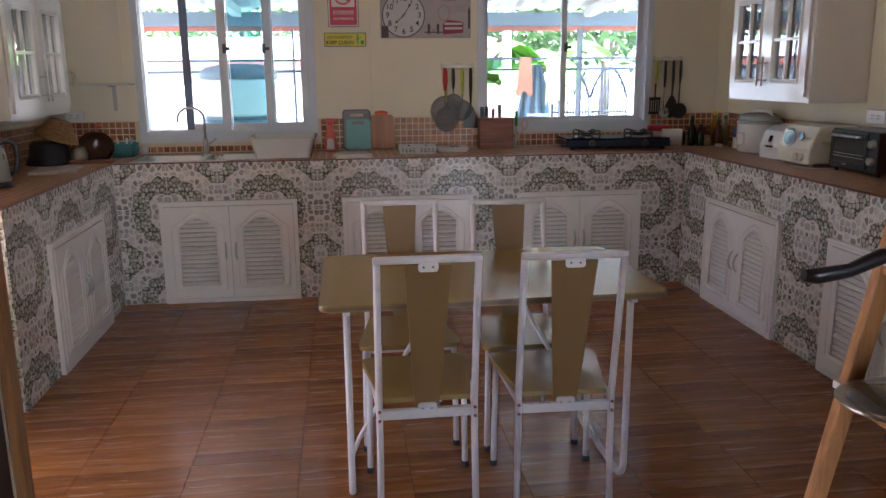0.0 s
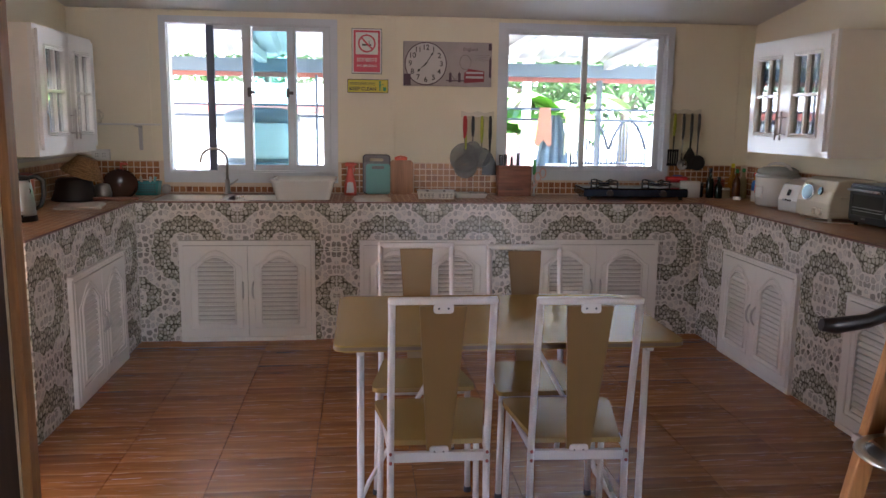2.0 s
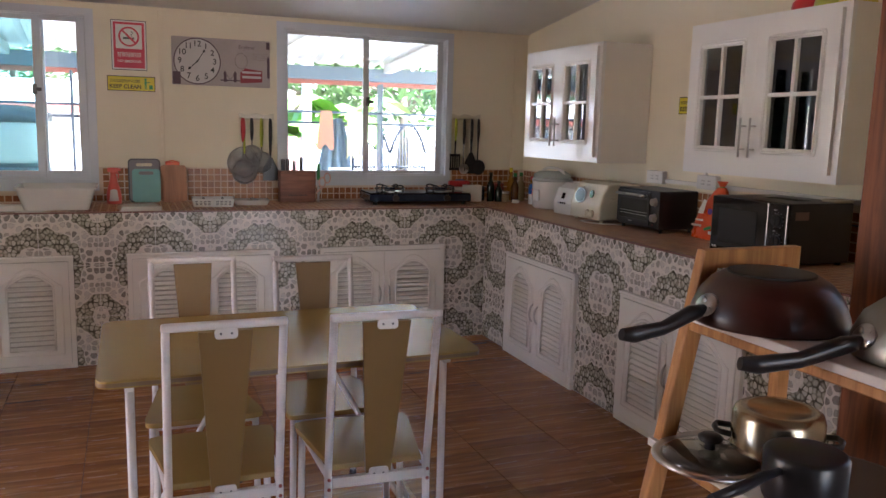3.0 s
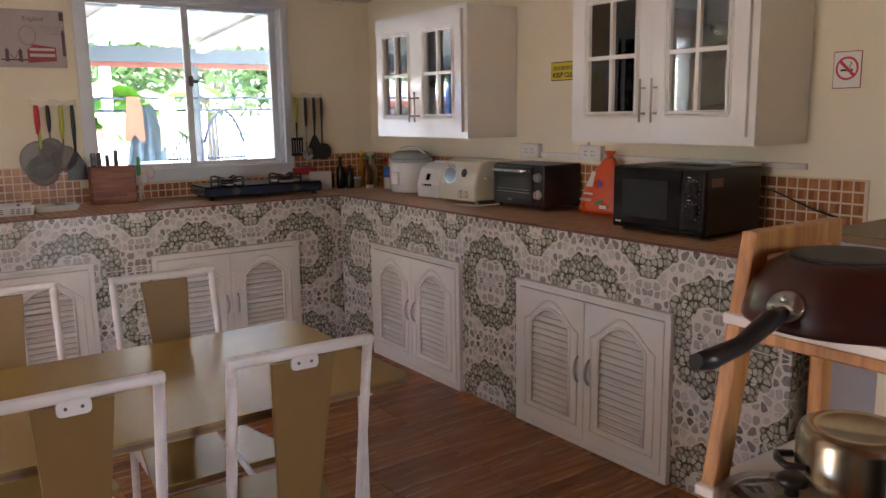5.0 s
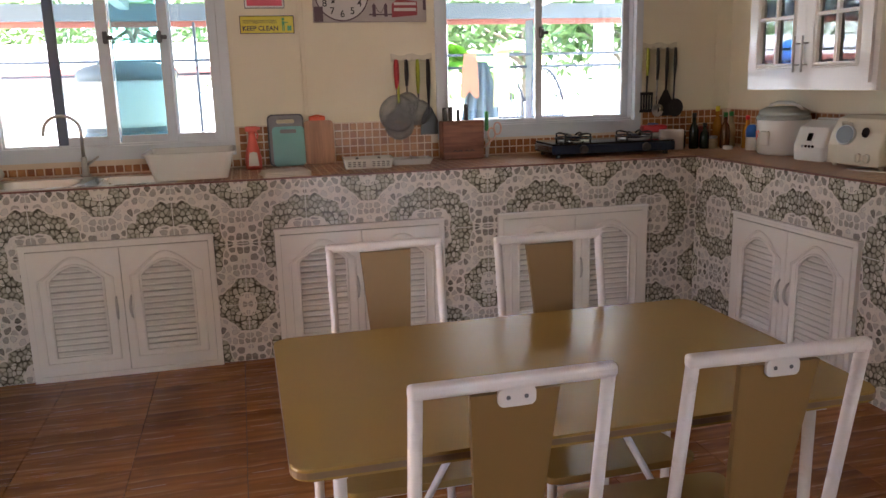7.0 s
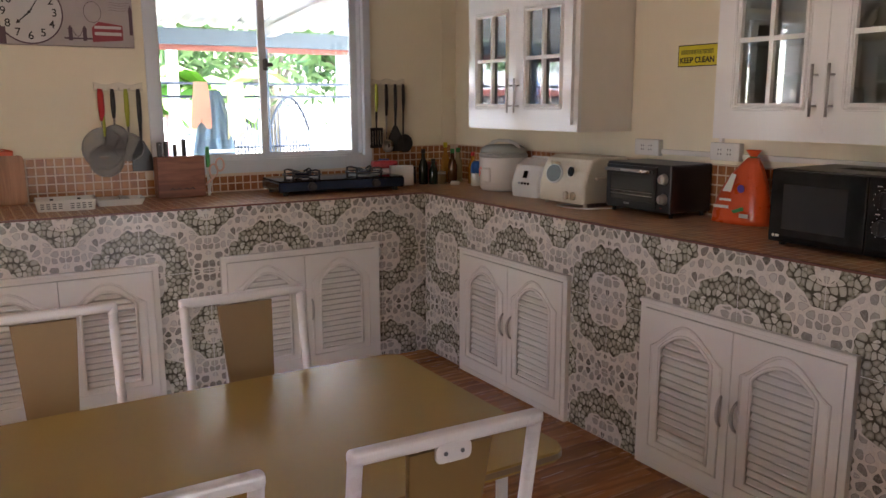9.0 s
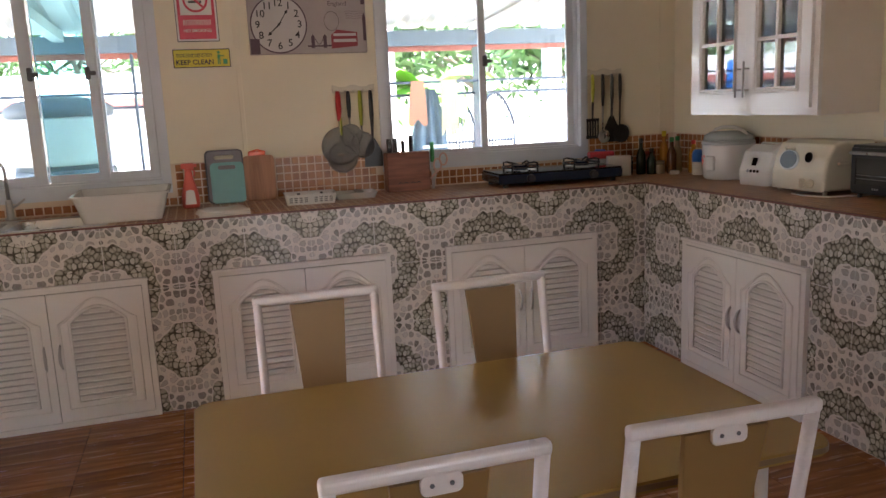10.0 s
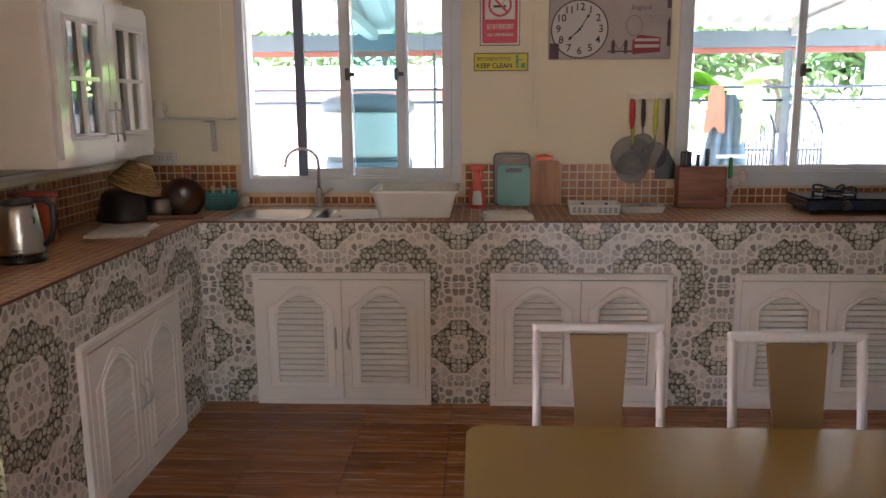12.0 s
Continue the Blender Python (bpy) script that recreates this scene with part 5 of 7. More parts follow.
rev(bm, [(0.142, -0.0294), (0.142, -0.0290)], (cx, 0, 0), 48, axis="y")
part("dial", bm, M_DIAL, ck)
for h in range(1, 13):
    bm = BM()
    a = radians(90 - 30 * h)
    words(bm, str(h), 0.052, (cx + 0.110 * math.cos(a), -0.0298, 0.110 * math.sin(a)), bold=0.0006)
    part("numeral", bm, M_INK, ck)
bm = BM()
for ang, l, w in ((radians(90 - 33), 0.095, 0.005), (radians(90 - 227), 0.082, 0.006)):
    d, s = (math.cos(ang), math.sin(ang)), (-math.sin(ang), math.cos(ang))
    ps = [(-0.02, -w * 0.3), (0.3 * l, -w * 0.5), (0.72 * l, -w * 0.4), (0.78 * l, -w * 1.6), (l, 0), (0.78 * l, w * 1.6), (0.72 * l, w * 0.4), (0.3 * l, w * 0.5), (-0.02, w * 0.3)]
    slab(bm, [(cx + p * d[0] + q * s[0], p * d[1] + q * s[1]) for p, q in ps], -0.034, -0.033, plane="xz")
rev(bm, [(0.007, -0.036), (0.007, -0.0300)], (cx, 0, 0), 14, axis="y")
part("pointers", bm, M_INK, ck)
bm = BM()
bx(bm, -W_ + 0.004, -0.0300, -H_ + 0.003, -W_ + 0.052, -0.0296, -H_ + 0.082)
tube(bm, [(0.125 + 0.040 * math.cos(a), -0.0290, 0.015 + 0.05 * math.sin(a)) for a in [radians(i * 15) for i in range(24)]], 0.0012, 5, closed=True)
bx(bm, 0.295, -0.0296, -0.09, 0.311, -0.0285, 0.02)
slab(bm, [(0.292, 0.02), (0.303, 0.06), (0.314, 0.02)], -0.0296, -0.0285, plane="xz")
for x in (0.01, 0.075):
    bx(bm, x, -0.0296, -0.125, x + 0.018, -0.0285, -0.070)
    slab(bm, [(x - 0.003, -0.070), (x + 0.009, -0.052), (x + 0.021, -0.070)], -0.0296, -0.0285, plane="xz")
bx(bm, -0.01, -0.0296, -0.118, 0.13, -0.0286, -0.110)
tube(bm, [(0.03 + 0.045 * t, -0.0290, -0.075 - 0.03 * math.sin(math.pi * t)) for t in [i / 8 for i in range(9)]], 0.0016, 5)
bx(bm, 0.29, -0.0296, 0.10, 0.312, -0.0286, 0.145)
for i in range(4):
    tube(bm, [(0.20 + 0.02 * t * 5, -0.0290, 0.028 + 0.012 * i + 0.003 * math.sin(9 * t)) for t in [j / 6 for j in range(7)]], 0.0008, 4)
part("print", bm, M_PURPLE, ck, "dark plum printed landmarks")
bm = BM()
slab(bm, [(0.118, -0.130), (0.262, -0.118), (0.262, -0.045), (0.150, -0.030), (0.118, -0.060)], -0.0298, -0.0290, plane="xz")
part("bus_print", bm, M_BUS, ck, "dull crimson double deck bus print")
bm = BM()
bx(bm, 0.130, -0.0304, -0.064, 0.255, -0.0298, -0.050)
bx(bm, 0.130, -0.0304, -0.096, 0.255, -0.0298, -0.080)
part("window_band", bm, M_DIAL, ck)
bm = BM()
words(bm, "England", 0.034, (0.16, -0.0294, 0.105), bold=-0.0002)
part("lettering", bm, M_PURPLE, ck)

# coffee picture on the left wall
cp = thing("canvas_picture", "canvas picture of coffee beans and a cream cup with brown lettering", "picture", (XL, 3.715, 1.80), 90)
bm = BM()
bx(bm, -0.35, -0.028, -0.25, 0.35, 0, 0.25, 0.003)
part("canvas", bm, plain("cream canvas print", (0.62, 0.52, 0.38), 0.7, var=0.1, fine=600), cp)
bm = BM()
slab(bm, [(-0.35, -0.249), (0.13, -0.249), (0.06, -0.12), (-0.02, 0.03), (-0.08, 0.25), (-0.35, 0.25)], -0.0292, -0.0283, plane="xz")
part("dark_print", bm, plain("dark coffee print", (0.030, 0.018, 0.013), 0.6, var=0.4), cp)
bm = BM()
rng = random.Random(5)
for i in range(130):
    x, z = rng.uniform(-0.33, 0.06), rng.uniform(-0.20, 0.23)
    r = rng.uniform(0.011, 0.018)
    if x > -0.05 - z * 0.38 or (z < -0.05 and rng.random() < 0.5):
        continue
    rev(bm, [(r, -0.0300), (r, -0.0294)], (x, 0, z), 8, axis="y", sy=0.7)
part("beans_print", bm, plain("roast bean print", (0.26, 0.08, 0.03), 0.6, var=0.6, scale=40), cp)
bm = BM()
slab(bm, [(-0.02, 0.20), (-0.005, 0.205), (0.045, -0.02), (0.105, -0.11), (0.125, -0.15), (0.075, -0.175), (0.030, -0.14), (0.012, -0.03)], -0.0306, -0.0300, plane="xz")
part("spoon_print", bm, M_DIAL, cp)
bm = BM()
words(bm, "Good", 0.125, (0.20, -0.0300, 0.150), (90, 0, 0), bold=0.002)
words(bm, "MORNING", 0.066, (0.215, -0.0300, 0.005), (90, 24, 0), bold=0.0016)
tube(bm, [(0.235 + 0.055 * math.cos(a), -0.0295, -0.085 + 0.045 * math.sin(a)) for a in [radians(200 + i * 16) for i in range(14)]], 0.004, 6)
part("lettering", bm, plain("brown script print", (0.30, 0.13, 0.04), 0.6), cp)


# ---- shelves, sockets and cable ducts ----
def bracket(root, x, z, d, l=0.17):
    bm = BM()
    slab(bm, [(-0.002, z), (-d, z), (-d, z - 0.006), (-0.024, z - 0.014), (-0.016, z - l), (-0.002, z - l)], x - 0.011, x + 0.011, plane="yz", bev=0.001)
    part("bracket", bm, M_STEEL_S, root, "grey metal shelf bracket")


sh = thing("wall_shelf", "narrow white wall shelf on two grey brackets above the toaster", "shelf", (XL, 3.72, 1.338), 90)
bm = BM()
bx(bm, -0.36, -0.185, -0.016, 0.385, -0.0, 0.0, 0.002)
part("board", bm, M_WHITE_IN, sh)
bracket(sh, -0.14, -0.017, 0.16)
bracket(sh, 0.20, -0.017, 0.16)
sh = thing("wall_shelf", "small white corner shelf on a grey bracket beside the window", "shelf", (-1.84, YB, 1.377))
bm = BM()
bx(bm, -0.295, -0.15, -0.012, 0.29, 0.0, 0.0, 0.002)
part("board", bm, M_WHITE_IN, sh)
bracket(sh, 0.155, -0.013, 0.13)


def socket(at, rz, w=0.12, n=2):
    root = thing("wall_socket", "white surface mounted double wall socket beside the cable duct", "socket", at, rz, "wall sockets")
    bm = BM()
    bx(bm, -w / 2, -0.032, -0.037, w / 2, 0, 0.037, 0.004, 2)
    part("box", bm, M_OFFW, root)
    for i in range(n):
        cx = (i - (n - 1) / 2) * 0.048
        bm = BM()
        for dx in (-0.007, 0.007):
            for dz in (-0.010, 0.008):
                bx(bm, cx + dx - 0.002, -0.0328, dz - 0.003, cx + dx + 0.002, -0.0318, dz + 0.004)
        part("holes", bm, M_INK, root, "dark plug holes")
    return root


socket((XR, 4.02, 1.178), -90, 0.15)
socket((XR, 3.575, 1.178), -90, 0.15)
socket((XL, 4.19, 1.150), 90, 0.20)
socket((-1.955, YB, 1.160), 0)
duct = thing("cable_duct", "white plastic cable duct running along the wall above the splashback", "cable duct")
bm = BM()
bx(bm, XR - 0.018, 2.46, 1.150, XR, 3.495, 1.172, 0.002)
bx(bm, XR - 0.018, 3.655, 1.150, XR, 3.94, 1.172, 0.002)
bx(bm, XR - 0.018, 3.60, 1.215, XR - 0.001, 3.618, 1.256, 0.002)
part("duct", bm, M_PVC, duct)
duct = thing("cable_duct", "white plastic cable duct running under the wall cabinet", "cable duct")
bm = BM()
bx(bm, XL, 4.295, 1.150, XL + 0.018, YB - 0.01, 1.172, 0.002)
bx(bm, XL + 0.018, YB - 0.018, 1.160, -2.02, YB, 1.182, 0.002)
part("duct", bm, M_PVC, duct)

# ---- things on the back counter ----
Z = 0.9005


def bottle(name, label, at, prof, material, cap=None, capm=None, group="", n=20, capname="cap"):
    root = thing(name, label, "bottle", at, 0, group)
    bm = BM()
    rev(bm, prof, (0, 0, 0), n)
    part("body", bm, material, root)
    if cap:
        bm = BM()
        rev(bm, cap, (0, 0, 0), n)
        part(capname, bm, capm, root)
    return root


# storage tub
tub = thing("storage_tub", "white plastic tub standing over a sink bowl", "tub", (-0.545, 5.355, 0.9045))
bm = BM()
def tub_walls(bm, w0, d0, w1, d1, h, t=0.004, r=0.03):
    lo, hi = rounded(-w0, -d0, w0, d0, r), rounded(-w1, -d1, w1, d1, r)
    li, hi2 = rounded(-w0 + t, -d0 + t, w0 - t, d0 - t, r), rounded(-w1 + t, -d1 + t, w1 - t, d1 - t, r)
    ls = [[bm.verts.new((p[0], p[1], z)) for p in loop] for loop, z in ((lo, 0), (hi, h), (hi2, h), (li, t))]
    for a, b in zip(ls, ls[1:]):
        for i in range(len(a)):
            j = (i + 1) % len(a)
            bm.faces.new((a[i], a[j], b[j], b[i]))
    bm.faces.new(ls[0][::-1])
    bm.faces.new(ls[3])
tub_walls(bm, 0.170, 0.165, 0.205, 0.195, 0.125)
part("body", bm, M_OFFW, tub)
bm = BM()
holed(bm, rounded(-0.214, -0.204, 0.214, 0.204, 0.03), [rounded(-0.200, -0.190, 0.200, 0.190, 0.03)], 0, 0.009)
bm.transform(pose(0, 0, 0.122, 90))
part("rim", bm, M_OFFW, tub)
# spray bottle
sp = thing("spray_bottle", "orange red trigger spray bottle on the counter", "spray bottle", (-0.245, 5.585, Z))
bm = BM()
rev(bm, [(0.040, 0), (0.044, 0.01), (0.044, 0.06), (0.036, 0.10), (0.026, 0.135), (0.020, 0.165), (0.017, 0.19), (0.016, 0.20)], (0, 0, 0), 24, sy=0.65)
part("body", bm, M_PINK, sp)
bm = BM()
rev(bm, [(0.026, 0.0), (0.028, 0.002), (0.020, 0.07), (0.001, 0.075)], (0, -0.0, 0), 16, sy=0.1)
bm.transform(pose(0, -0.029, 0.02))
part("label", bm, M_OFFW, sp, "pale printed label")
bm = BM()
bx(bm, -0.035, -0.014, 0.20, 0.030, 0.014, 0.228, 0.006, 2)
bx(bm, 0.024, -0.009, 0.208, 0.044, 0.009, 0.224, 0.003)
tube(bm, [(0.016, 0, 0.205), (0.030, 0, 0.185), (0.026, 0, 0.160)], 0.005, 8)
rev(bm, [(0.019, 0.185), (0.019, 0.203)], (0, 0, 0), 16)
part("trigger_head", bm, M_PINK, sp)


def cutting_board(label, at, w, h, body, slot, ry, tilt, edge=None):
    root = thing("cutting_board", label, "cutting board", at, 0, "", -tilt, ry)
    bm = BM()
    holed(bm, rounded(-w / 2, 0, w / 2, h, 0.022, 4), [rounded(-slot[0] / 2, h - slot[1] - 0.022, slot[0] / 2, h - slot[1], 0.010, 4)] if slot else [], -0.009, 0.0)
    part("board", bm, body, root)
    if edge:
        bm = BM()
        holed(bm, rounded(-w / 2 - 0.006, -0.001, w / 2 + 0.006, h + 0.006, 0.026, 4), [rounded(-w / 2 + 0.001, 0.005, w / 2 - 0.001, h - 0.001, 0.022, 4)], -0.010, 0.001)
        part("edging", bm, edge, root)
    return root


cutting_board("grey plastic cutting board with a dark edge leaning against the wall", (-0.060, 5.668, Z + 0.002), 0.185, 0.275, plain("grey plastic", (0.24, 0.23, 0.25), 0.5), (0.10, 0.022), 0, 9, M_GREY)
cutting_board("pale teal plastic cutting board leaning on the grey one", (-0.050, 5.645, Z + 0.002), 0.172, 0.215, M_TEAL, (0.09, 0.015), 0, 9)
cutting_board("worn wooden cutting board with a cut corner leaning against the wall", (0.118, 5.672, Z + 0.002), 0.165, 0.240, M_BOARD, None, 0, 9)
bm = BM()
bx(bm, -0.045, -0.012, 0.0, 0.045, 0.006, 0.035, 0.004)
tube(bm, [(-0.045, -0.004, 0.03), (0.0, -0.004, 0.042), (0.045, -0.004, 0.03)], 0.004, 6)
single("grater", bm, M_ORANGE, "orange plastic grater hung behind the wooden cutting board", "grater", (0.115, 5.728, 1.128))


def folded(name, label, at, w, d, h, material, rz=0, seed=1, layers=3):
    root = thing(name, label, "cloth", at, rz)
    rng = random.Random(seed)
    bm = BM()
    for k in range(layers):
        n = 10
        z0 = h * k / layers
        vs = {}
        for i in range(n + 1):
            for j in range(n + 1):
                u, v = i / n - 0.5, j / n - 0.5
                e = min(0.5 - abs(u), 0.5 - abs(v))
                zz = z0 + (h / layers) * (1 - max(0, 0.08 - e) * 6) + 0.0035 * math.sin(u * 12 + k + seed) * math.cos(v * 9 + k)
                x = w * (u + 0.02 * math.sin(v * 7 + k + seed)) * (1 - 0.03 * k)
                y = d * (v + 0.02 * math.sin(u * 8 + 2 * k)) * (1 - 0.03 * k)
                vs[i, j, 1] = bm.verts.new((x, y, max(zz, z0 + 0.002)))
                vs[i, j, 0] = bm.verts.new((x, y, max(0.0, z0 - 0.0005)))
        for i in range(n):
            for j in range(n):
                bm.faces.new((vs[i, j, 1], vs[i + 1, j, 1], vs[i + 1, j + 1, 1], vs[i, j + 1, 1])).smooth = True
        for i in range(n):
            for a, b in (((i, 0), (i + 1, 0)), ((i + 1, n), (i, n)), ((0, i + 1), (0, i)), ((n, i), (n, i + 1))):
                bm.faces.new((vs[(*a, 0)], vs[(*b, 0)], vs[(*b, 1)], vs[(*a, 1)]))
    part("cloth", bm, material, root)
    return root


folded("dish_cloth", "folded white dish cloth on the counter's edge", (-0.100, 5.230, Z), 0.235, 0.20, 0.026, M_CLOTH, 6, 2)
# small basket with slotted sides
bk = thing("plastic_basket", "white slotted plastic basket on the counter", "basket", (0.340, 5.400, Z), -4)
bm = BM()
tub_walls(bm, 0.120, 0.080, 0.132, 0.090, 0.052, 0.003, 0.012)
part("body", bm, M_OFFW, bk)
bm = BM()
for i in range(9):
    for z in (0.012, 0.022, 0.032):
        if i in (4,):
            continue
        bx(bm, -0.108 + i * 0.025, -0.0895 + (0.052 - z) * 0.12, z, -0.092 + i * 0.025, -0.083 + (0.052 - z) * 0.12, z + 0.005)
ob = part("slots", bm, M_GREY, bk, "dark slots in the side")
for x in (-0.06, 0.055):
    bm = BM()
    rev(bm, [(0.001, 0), (0.008, 0.002), (0.008, 0.012), (0.001, 0.014)], (x, -0.06, 0.045), 12)
    part("clip", bm, M_BLACK, bk, "small black clip")
tr = thing("cutlery_tray", "shallow clear white tray with loose cutlery on the counter", "tray", (0.585, 5.465, Z), -3)
bm = BM()
tub_walls(bm, 0.100, 0.070, 0.115, 0.082, 0.032, 0.003, 0.015)
part("body", bm, M_OFFW, tr)
for i in range(6):
    bm = BM()
    a = -0.6 + 0.25 * i
    tube(bm, [(-0.07 * math.cos(a), -0.07 * math.sin(a) * 0.6, 0.018 + 0.003 * i), (0.05 * math.cos(a), 0.05 * math.sin(a) * 0.6, 0.022 + 0.003 * i)], [0.003, 0.007], 6, flat=0.5)
    single("spoon", bm, M_STEEL, "loose steel spoon lying in the cutlery tray", "spoon", (0.585, 5.455, Z), 10 * i, "loose cutlery")
# knife block
kb = thing("knife_block", "red brown wooden knife block with knives against the wall", "knife block", (0.915, 5.60, Z))
bm = BM()
bx(bm, -0.122, -0.045, 0.0, 0.122, 0.045, 0.215, 0.008, 2)
part("block", bm, M_BLOCK, kb)
bm = BM()
for x in (-0.05, -0.02, 0.02, 0.05):
    tube(bm, [(x - 0.012, -0.046, 0.045), (x, -0.046, 0.052), (x + 0.012, -0.046, 0.044)], 0.0025, 5)
part("carving", bm, M_INK, kb, "small dark carved marks")
for x, h, r in ((-0.095, 0.075, 0.013), (-0.062, 0.078, 0.011), (-0.018, 0.062, 0.009), (0.028, 0.090, 0.011)):
    bm = BM()
    bx(bm, x - r, -0.012, 0.2155, x + r, 0.010, 0.2155 + h, 0.005, 2)
    kn = single("knife", bm, M_BLACK, "black handled knife standing in the wooden block", "knife", (0.915, 5.60, Z), 0, "knives")
    bm = BM()
    rev(bm, [(0.0025, -0.0135), (0.0025, -0.012)], (x, 0, 0.2155 + h - 0.012), 8, axis="y")
    part("rivet", bm, M_STEEL, kn)
pe = thing("peeler", "green handled peeler stuck beside the knife block", "peeler", (1.065, 5.60, Z))
bm = BM()
bx(bm, -0.011, -0.008, 0.15, 0.011, 0.008, 0.262, 0.006, 2)
part("handle", bm, M_GREEN, pe)
bm = BM()
bx(bm, -0.008, -0.003, 0.0, 0.008, 0.003, 0.15)
part("blade", bm, M_STEEL, pe)
sc = thing("scissors", "kitchen scissors with pale pink grips beside the knife block", "scissors", (1.085, 5.57, Z))
bm = BM()
for dx, dz in ((0.0, 0.135), (0.035, 0.165)):
    tube(bm, [(dx + 0.022 * math.cos(a), 0, dz + 0.034 * math.sin(a)) for a in [radians(i * 30) for i in range(12)]], 0.005, 8, closed=True)
tube(bm, [(0.0, 0, 0.10), (-0.03, 0, 0.075), (-0.04, 0.01, 0.06)], 0.006, 8)
part("grips", bm, plain("pale pink plastic", (0.70, 0.45, 0.38), 0.4), sc)
bm = BM()
tube(bm, [(-0.01, 0, 0.085), (-0.03, 0.01, 0.0)], [0.007, 0.002], 6, flat=0.4)
part("blades", bm, M_STEEL, sc)


# ---- hanging tools ----
def tool_rack(at, label, w=0.235):
    root = thing("tool_rack", label, "utensil rack", at)
    bm = BM()
    pts = [(-w / 2 + w * i / 12, 0.0) for i in range(13)]
    prof = [(x, 0.016 + 0.007 * math.cos(i * 1.05)) for i, (x, _) in enumerate(pts)]
    slab(bm, [(w / 2, -0.020), (-w / 2, -0.020)][::-1] + prof[::-1], -0.012, 0.0, 0.002, 1, "xz")
    part("board", bm, M_CREAM, root)
    for i in range(5):
        bm = BM()
        x = -w * 0.42 + i * w * 0.21
        tube(bm, [(x, -0.012, -0.010), (x, -0.026, -0.014), (x, -0.028, -0.004)], 0.003, 6)
        part("hook", bm, M_CREAM, root)
    return root


R1 = (0.666, YB, 1.472)
tool_rack(R1, "cream plastic utensil rack between the wall clock and the splashback")
R2 = (2.220, YB, 1.512)
tool_rack(R2, "cream plastic utensil rack beside the window over the stove")


def hung(name, label, rack, dx, drop, handle, hm, hl, head, headm, hr=0.0085, cat="utensil"):
    """A tool that hangs from a rack: a handle hl long, then what head() adds."""
    root = thing(name, label, cat, (rack[0] + dx, YB - 0.026, rack[2] - 0.012 - drop), 0, "hanging kitchen tools")
    root.matrix_basis = root.matrix_basis @ Matrix.Scale(1.26, 4)
    bm = BM()
    tube(bm, [(0, 0, 0), (0, -0.002, -0.02), (0, -0.003, -hl * 0.6), (0, 0, -hl)], [hr * 1.0, hr * 1.35, hr * 1.45, hr * 0.9], 10, flat=0.7)
    part("handle", bm, hm, root)
    bm = BM()
    head(bm, -hl)
    part("head", bm, headm, root)
    return root


def spatula_head(bm, z):
    tube(bm, [(0, 0, z), (0, 0.003, z - 0.08)], [0.006, 0.004], 8)
    for i in range(5):
        x = -0.028 + i * 0.014
        bx(bm, x - 0.0045, 0.0, z - 0.165, x + 0.0045, 0.003, z - 0.085)
    bx(bm, -0.034, 0.0, z - 0.092, 0.034, 0.003, z - 0.078, 0.001)
    bx(bm, -0.036, 0.0, z - 0.175, 0.036, 0.003, z - 0.160, 0.001)


def turner_head(bm, z):
    tube(bm, [(0, 0, z), (0, 0.003, z - 0.05)], [0.006, 0.005], 8)
    slab(bm, [(-0.010, z - 0.04), (0.010, z - 0.04), (0.040, z - 0.10), (0.042, z - 0.165), (-0.042, z - 0.165), (-0.040, z - 0.10)], 0.0, 0.004, 0.001, 1, "xz")


def ladle_head(r):
    def add(bm, z):
        tube(bm, [(0, 0, z), (0, 0.004, z - 0.12)], [0.005, 0.004], 8)
        rev(bm, [(0.002, 0.012), (r * 0.6, 0.008), (r, -0.012), (r * 0.97, -0.014), (r * 0.5, 0.0), (0.002, 0.004)], (0, 0.0, z - 0.12 - r * 0.8), 20, axis="y")
    return add


def strainer_head(r):
    def add(bm, z):
        tube(bm, [(0, 0, z), (0, 0, z - 0.03)], 0.004, 6)
        tube(bm, [(r * math.cos(a), 0, z - 0.03 - r + r * math.sin(a)) for a in [radians(i * 15) for i in range(24)]], 0.0035, 6, closed=True)
        rev(bm, [(r * 0.98, 0.0), (r * 0.8, 0.008), (r * 0.4, 0.013), (0.002, 0.014)], (0, 0.0, z - 0.03 - r), 28, axis="y")
    return add


g = Nodes("steel mesh")
wv = g.add("TexChecker", {"Scale": 420.0, "Vector": g.where()}, out=1)
out = g.t.nodes["Material Output"]
g.put(g.p.inputs["Base Color"], (0.34, 0.35, 0.36))
g.put(g.p.inputs["Roughness"], 0.5)
sh_ = g.add("MixShader", {0: g.math("ADD", g.math("MULTIPLY", wv, 0.2), 0.30), 1: g.add("BsdfTransparent"), 2: g.p.outputs[0]})
g.t.links.new(sh_, out.inputs[0])
M_MESH = g.m
hung("strainer", "round wire strainer with a red handle on the utensil rack", R1, -0.092, 0, 0, M_RED, 0.125, strainer_head(0.083), M_MESH, 0.011)
hung("strainer", "small round wire strainer with a black handle on the utensil rack", R1, -0.035, 0, 0, M_BLACK, 0.115, strainer_head(0.05), M_MESH)
hung("strainer", "low hanging round wire strainer with a lime handle", R1, -0.085, 0.125, 0, M_YGREEN, 0.09, strainer_head(0.066), M_MESH, 0.005)
hung("strainer", "round wire strainer with a lime handle on the utensil rack", R1, 0.030, 0, 0, M_YGREEN, 0.15, strainer_head(0.055), M_MESH)
hung("turner", "black plastic turner hanging on the utensil rack", R1, 0.090, 0, 0, M_BLACK, 0.17, turner_head, M_BLACK)
hung("turner", "black slotted turner with a lime handle on the utensil rack", R2, -0.088, 0, 0, M_YGREEN, 0.13, spatula_head, M_BLACK)
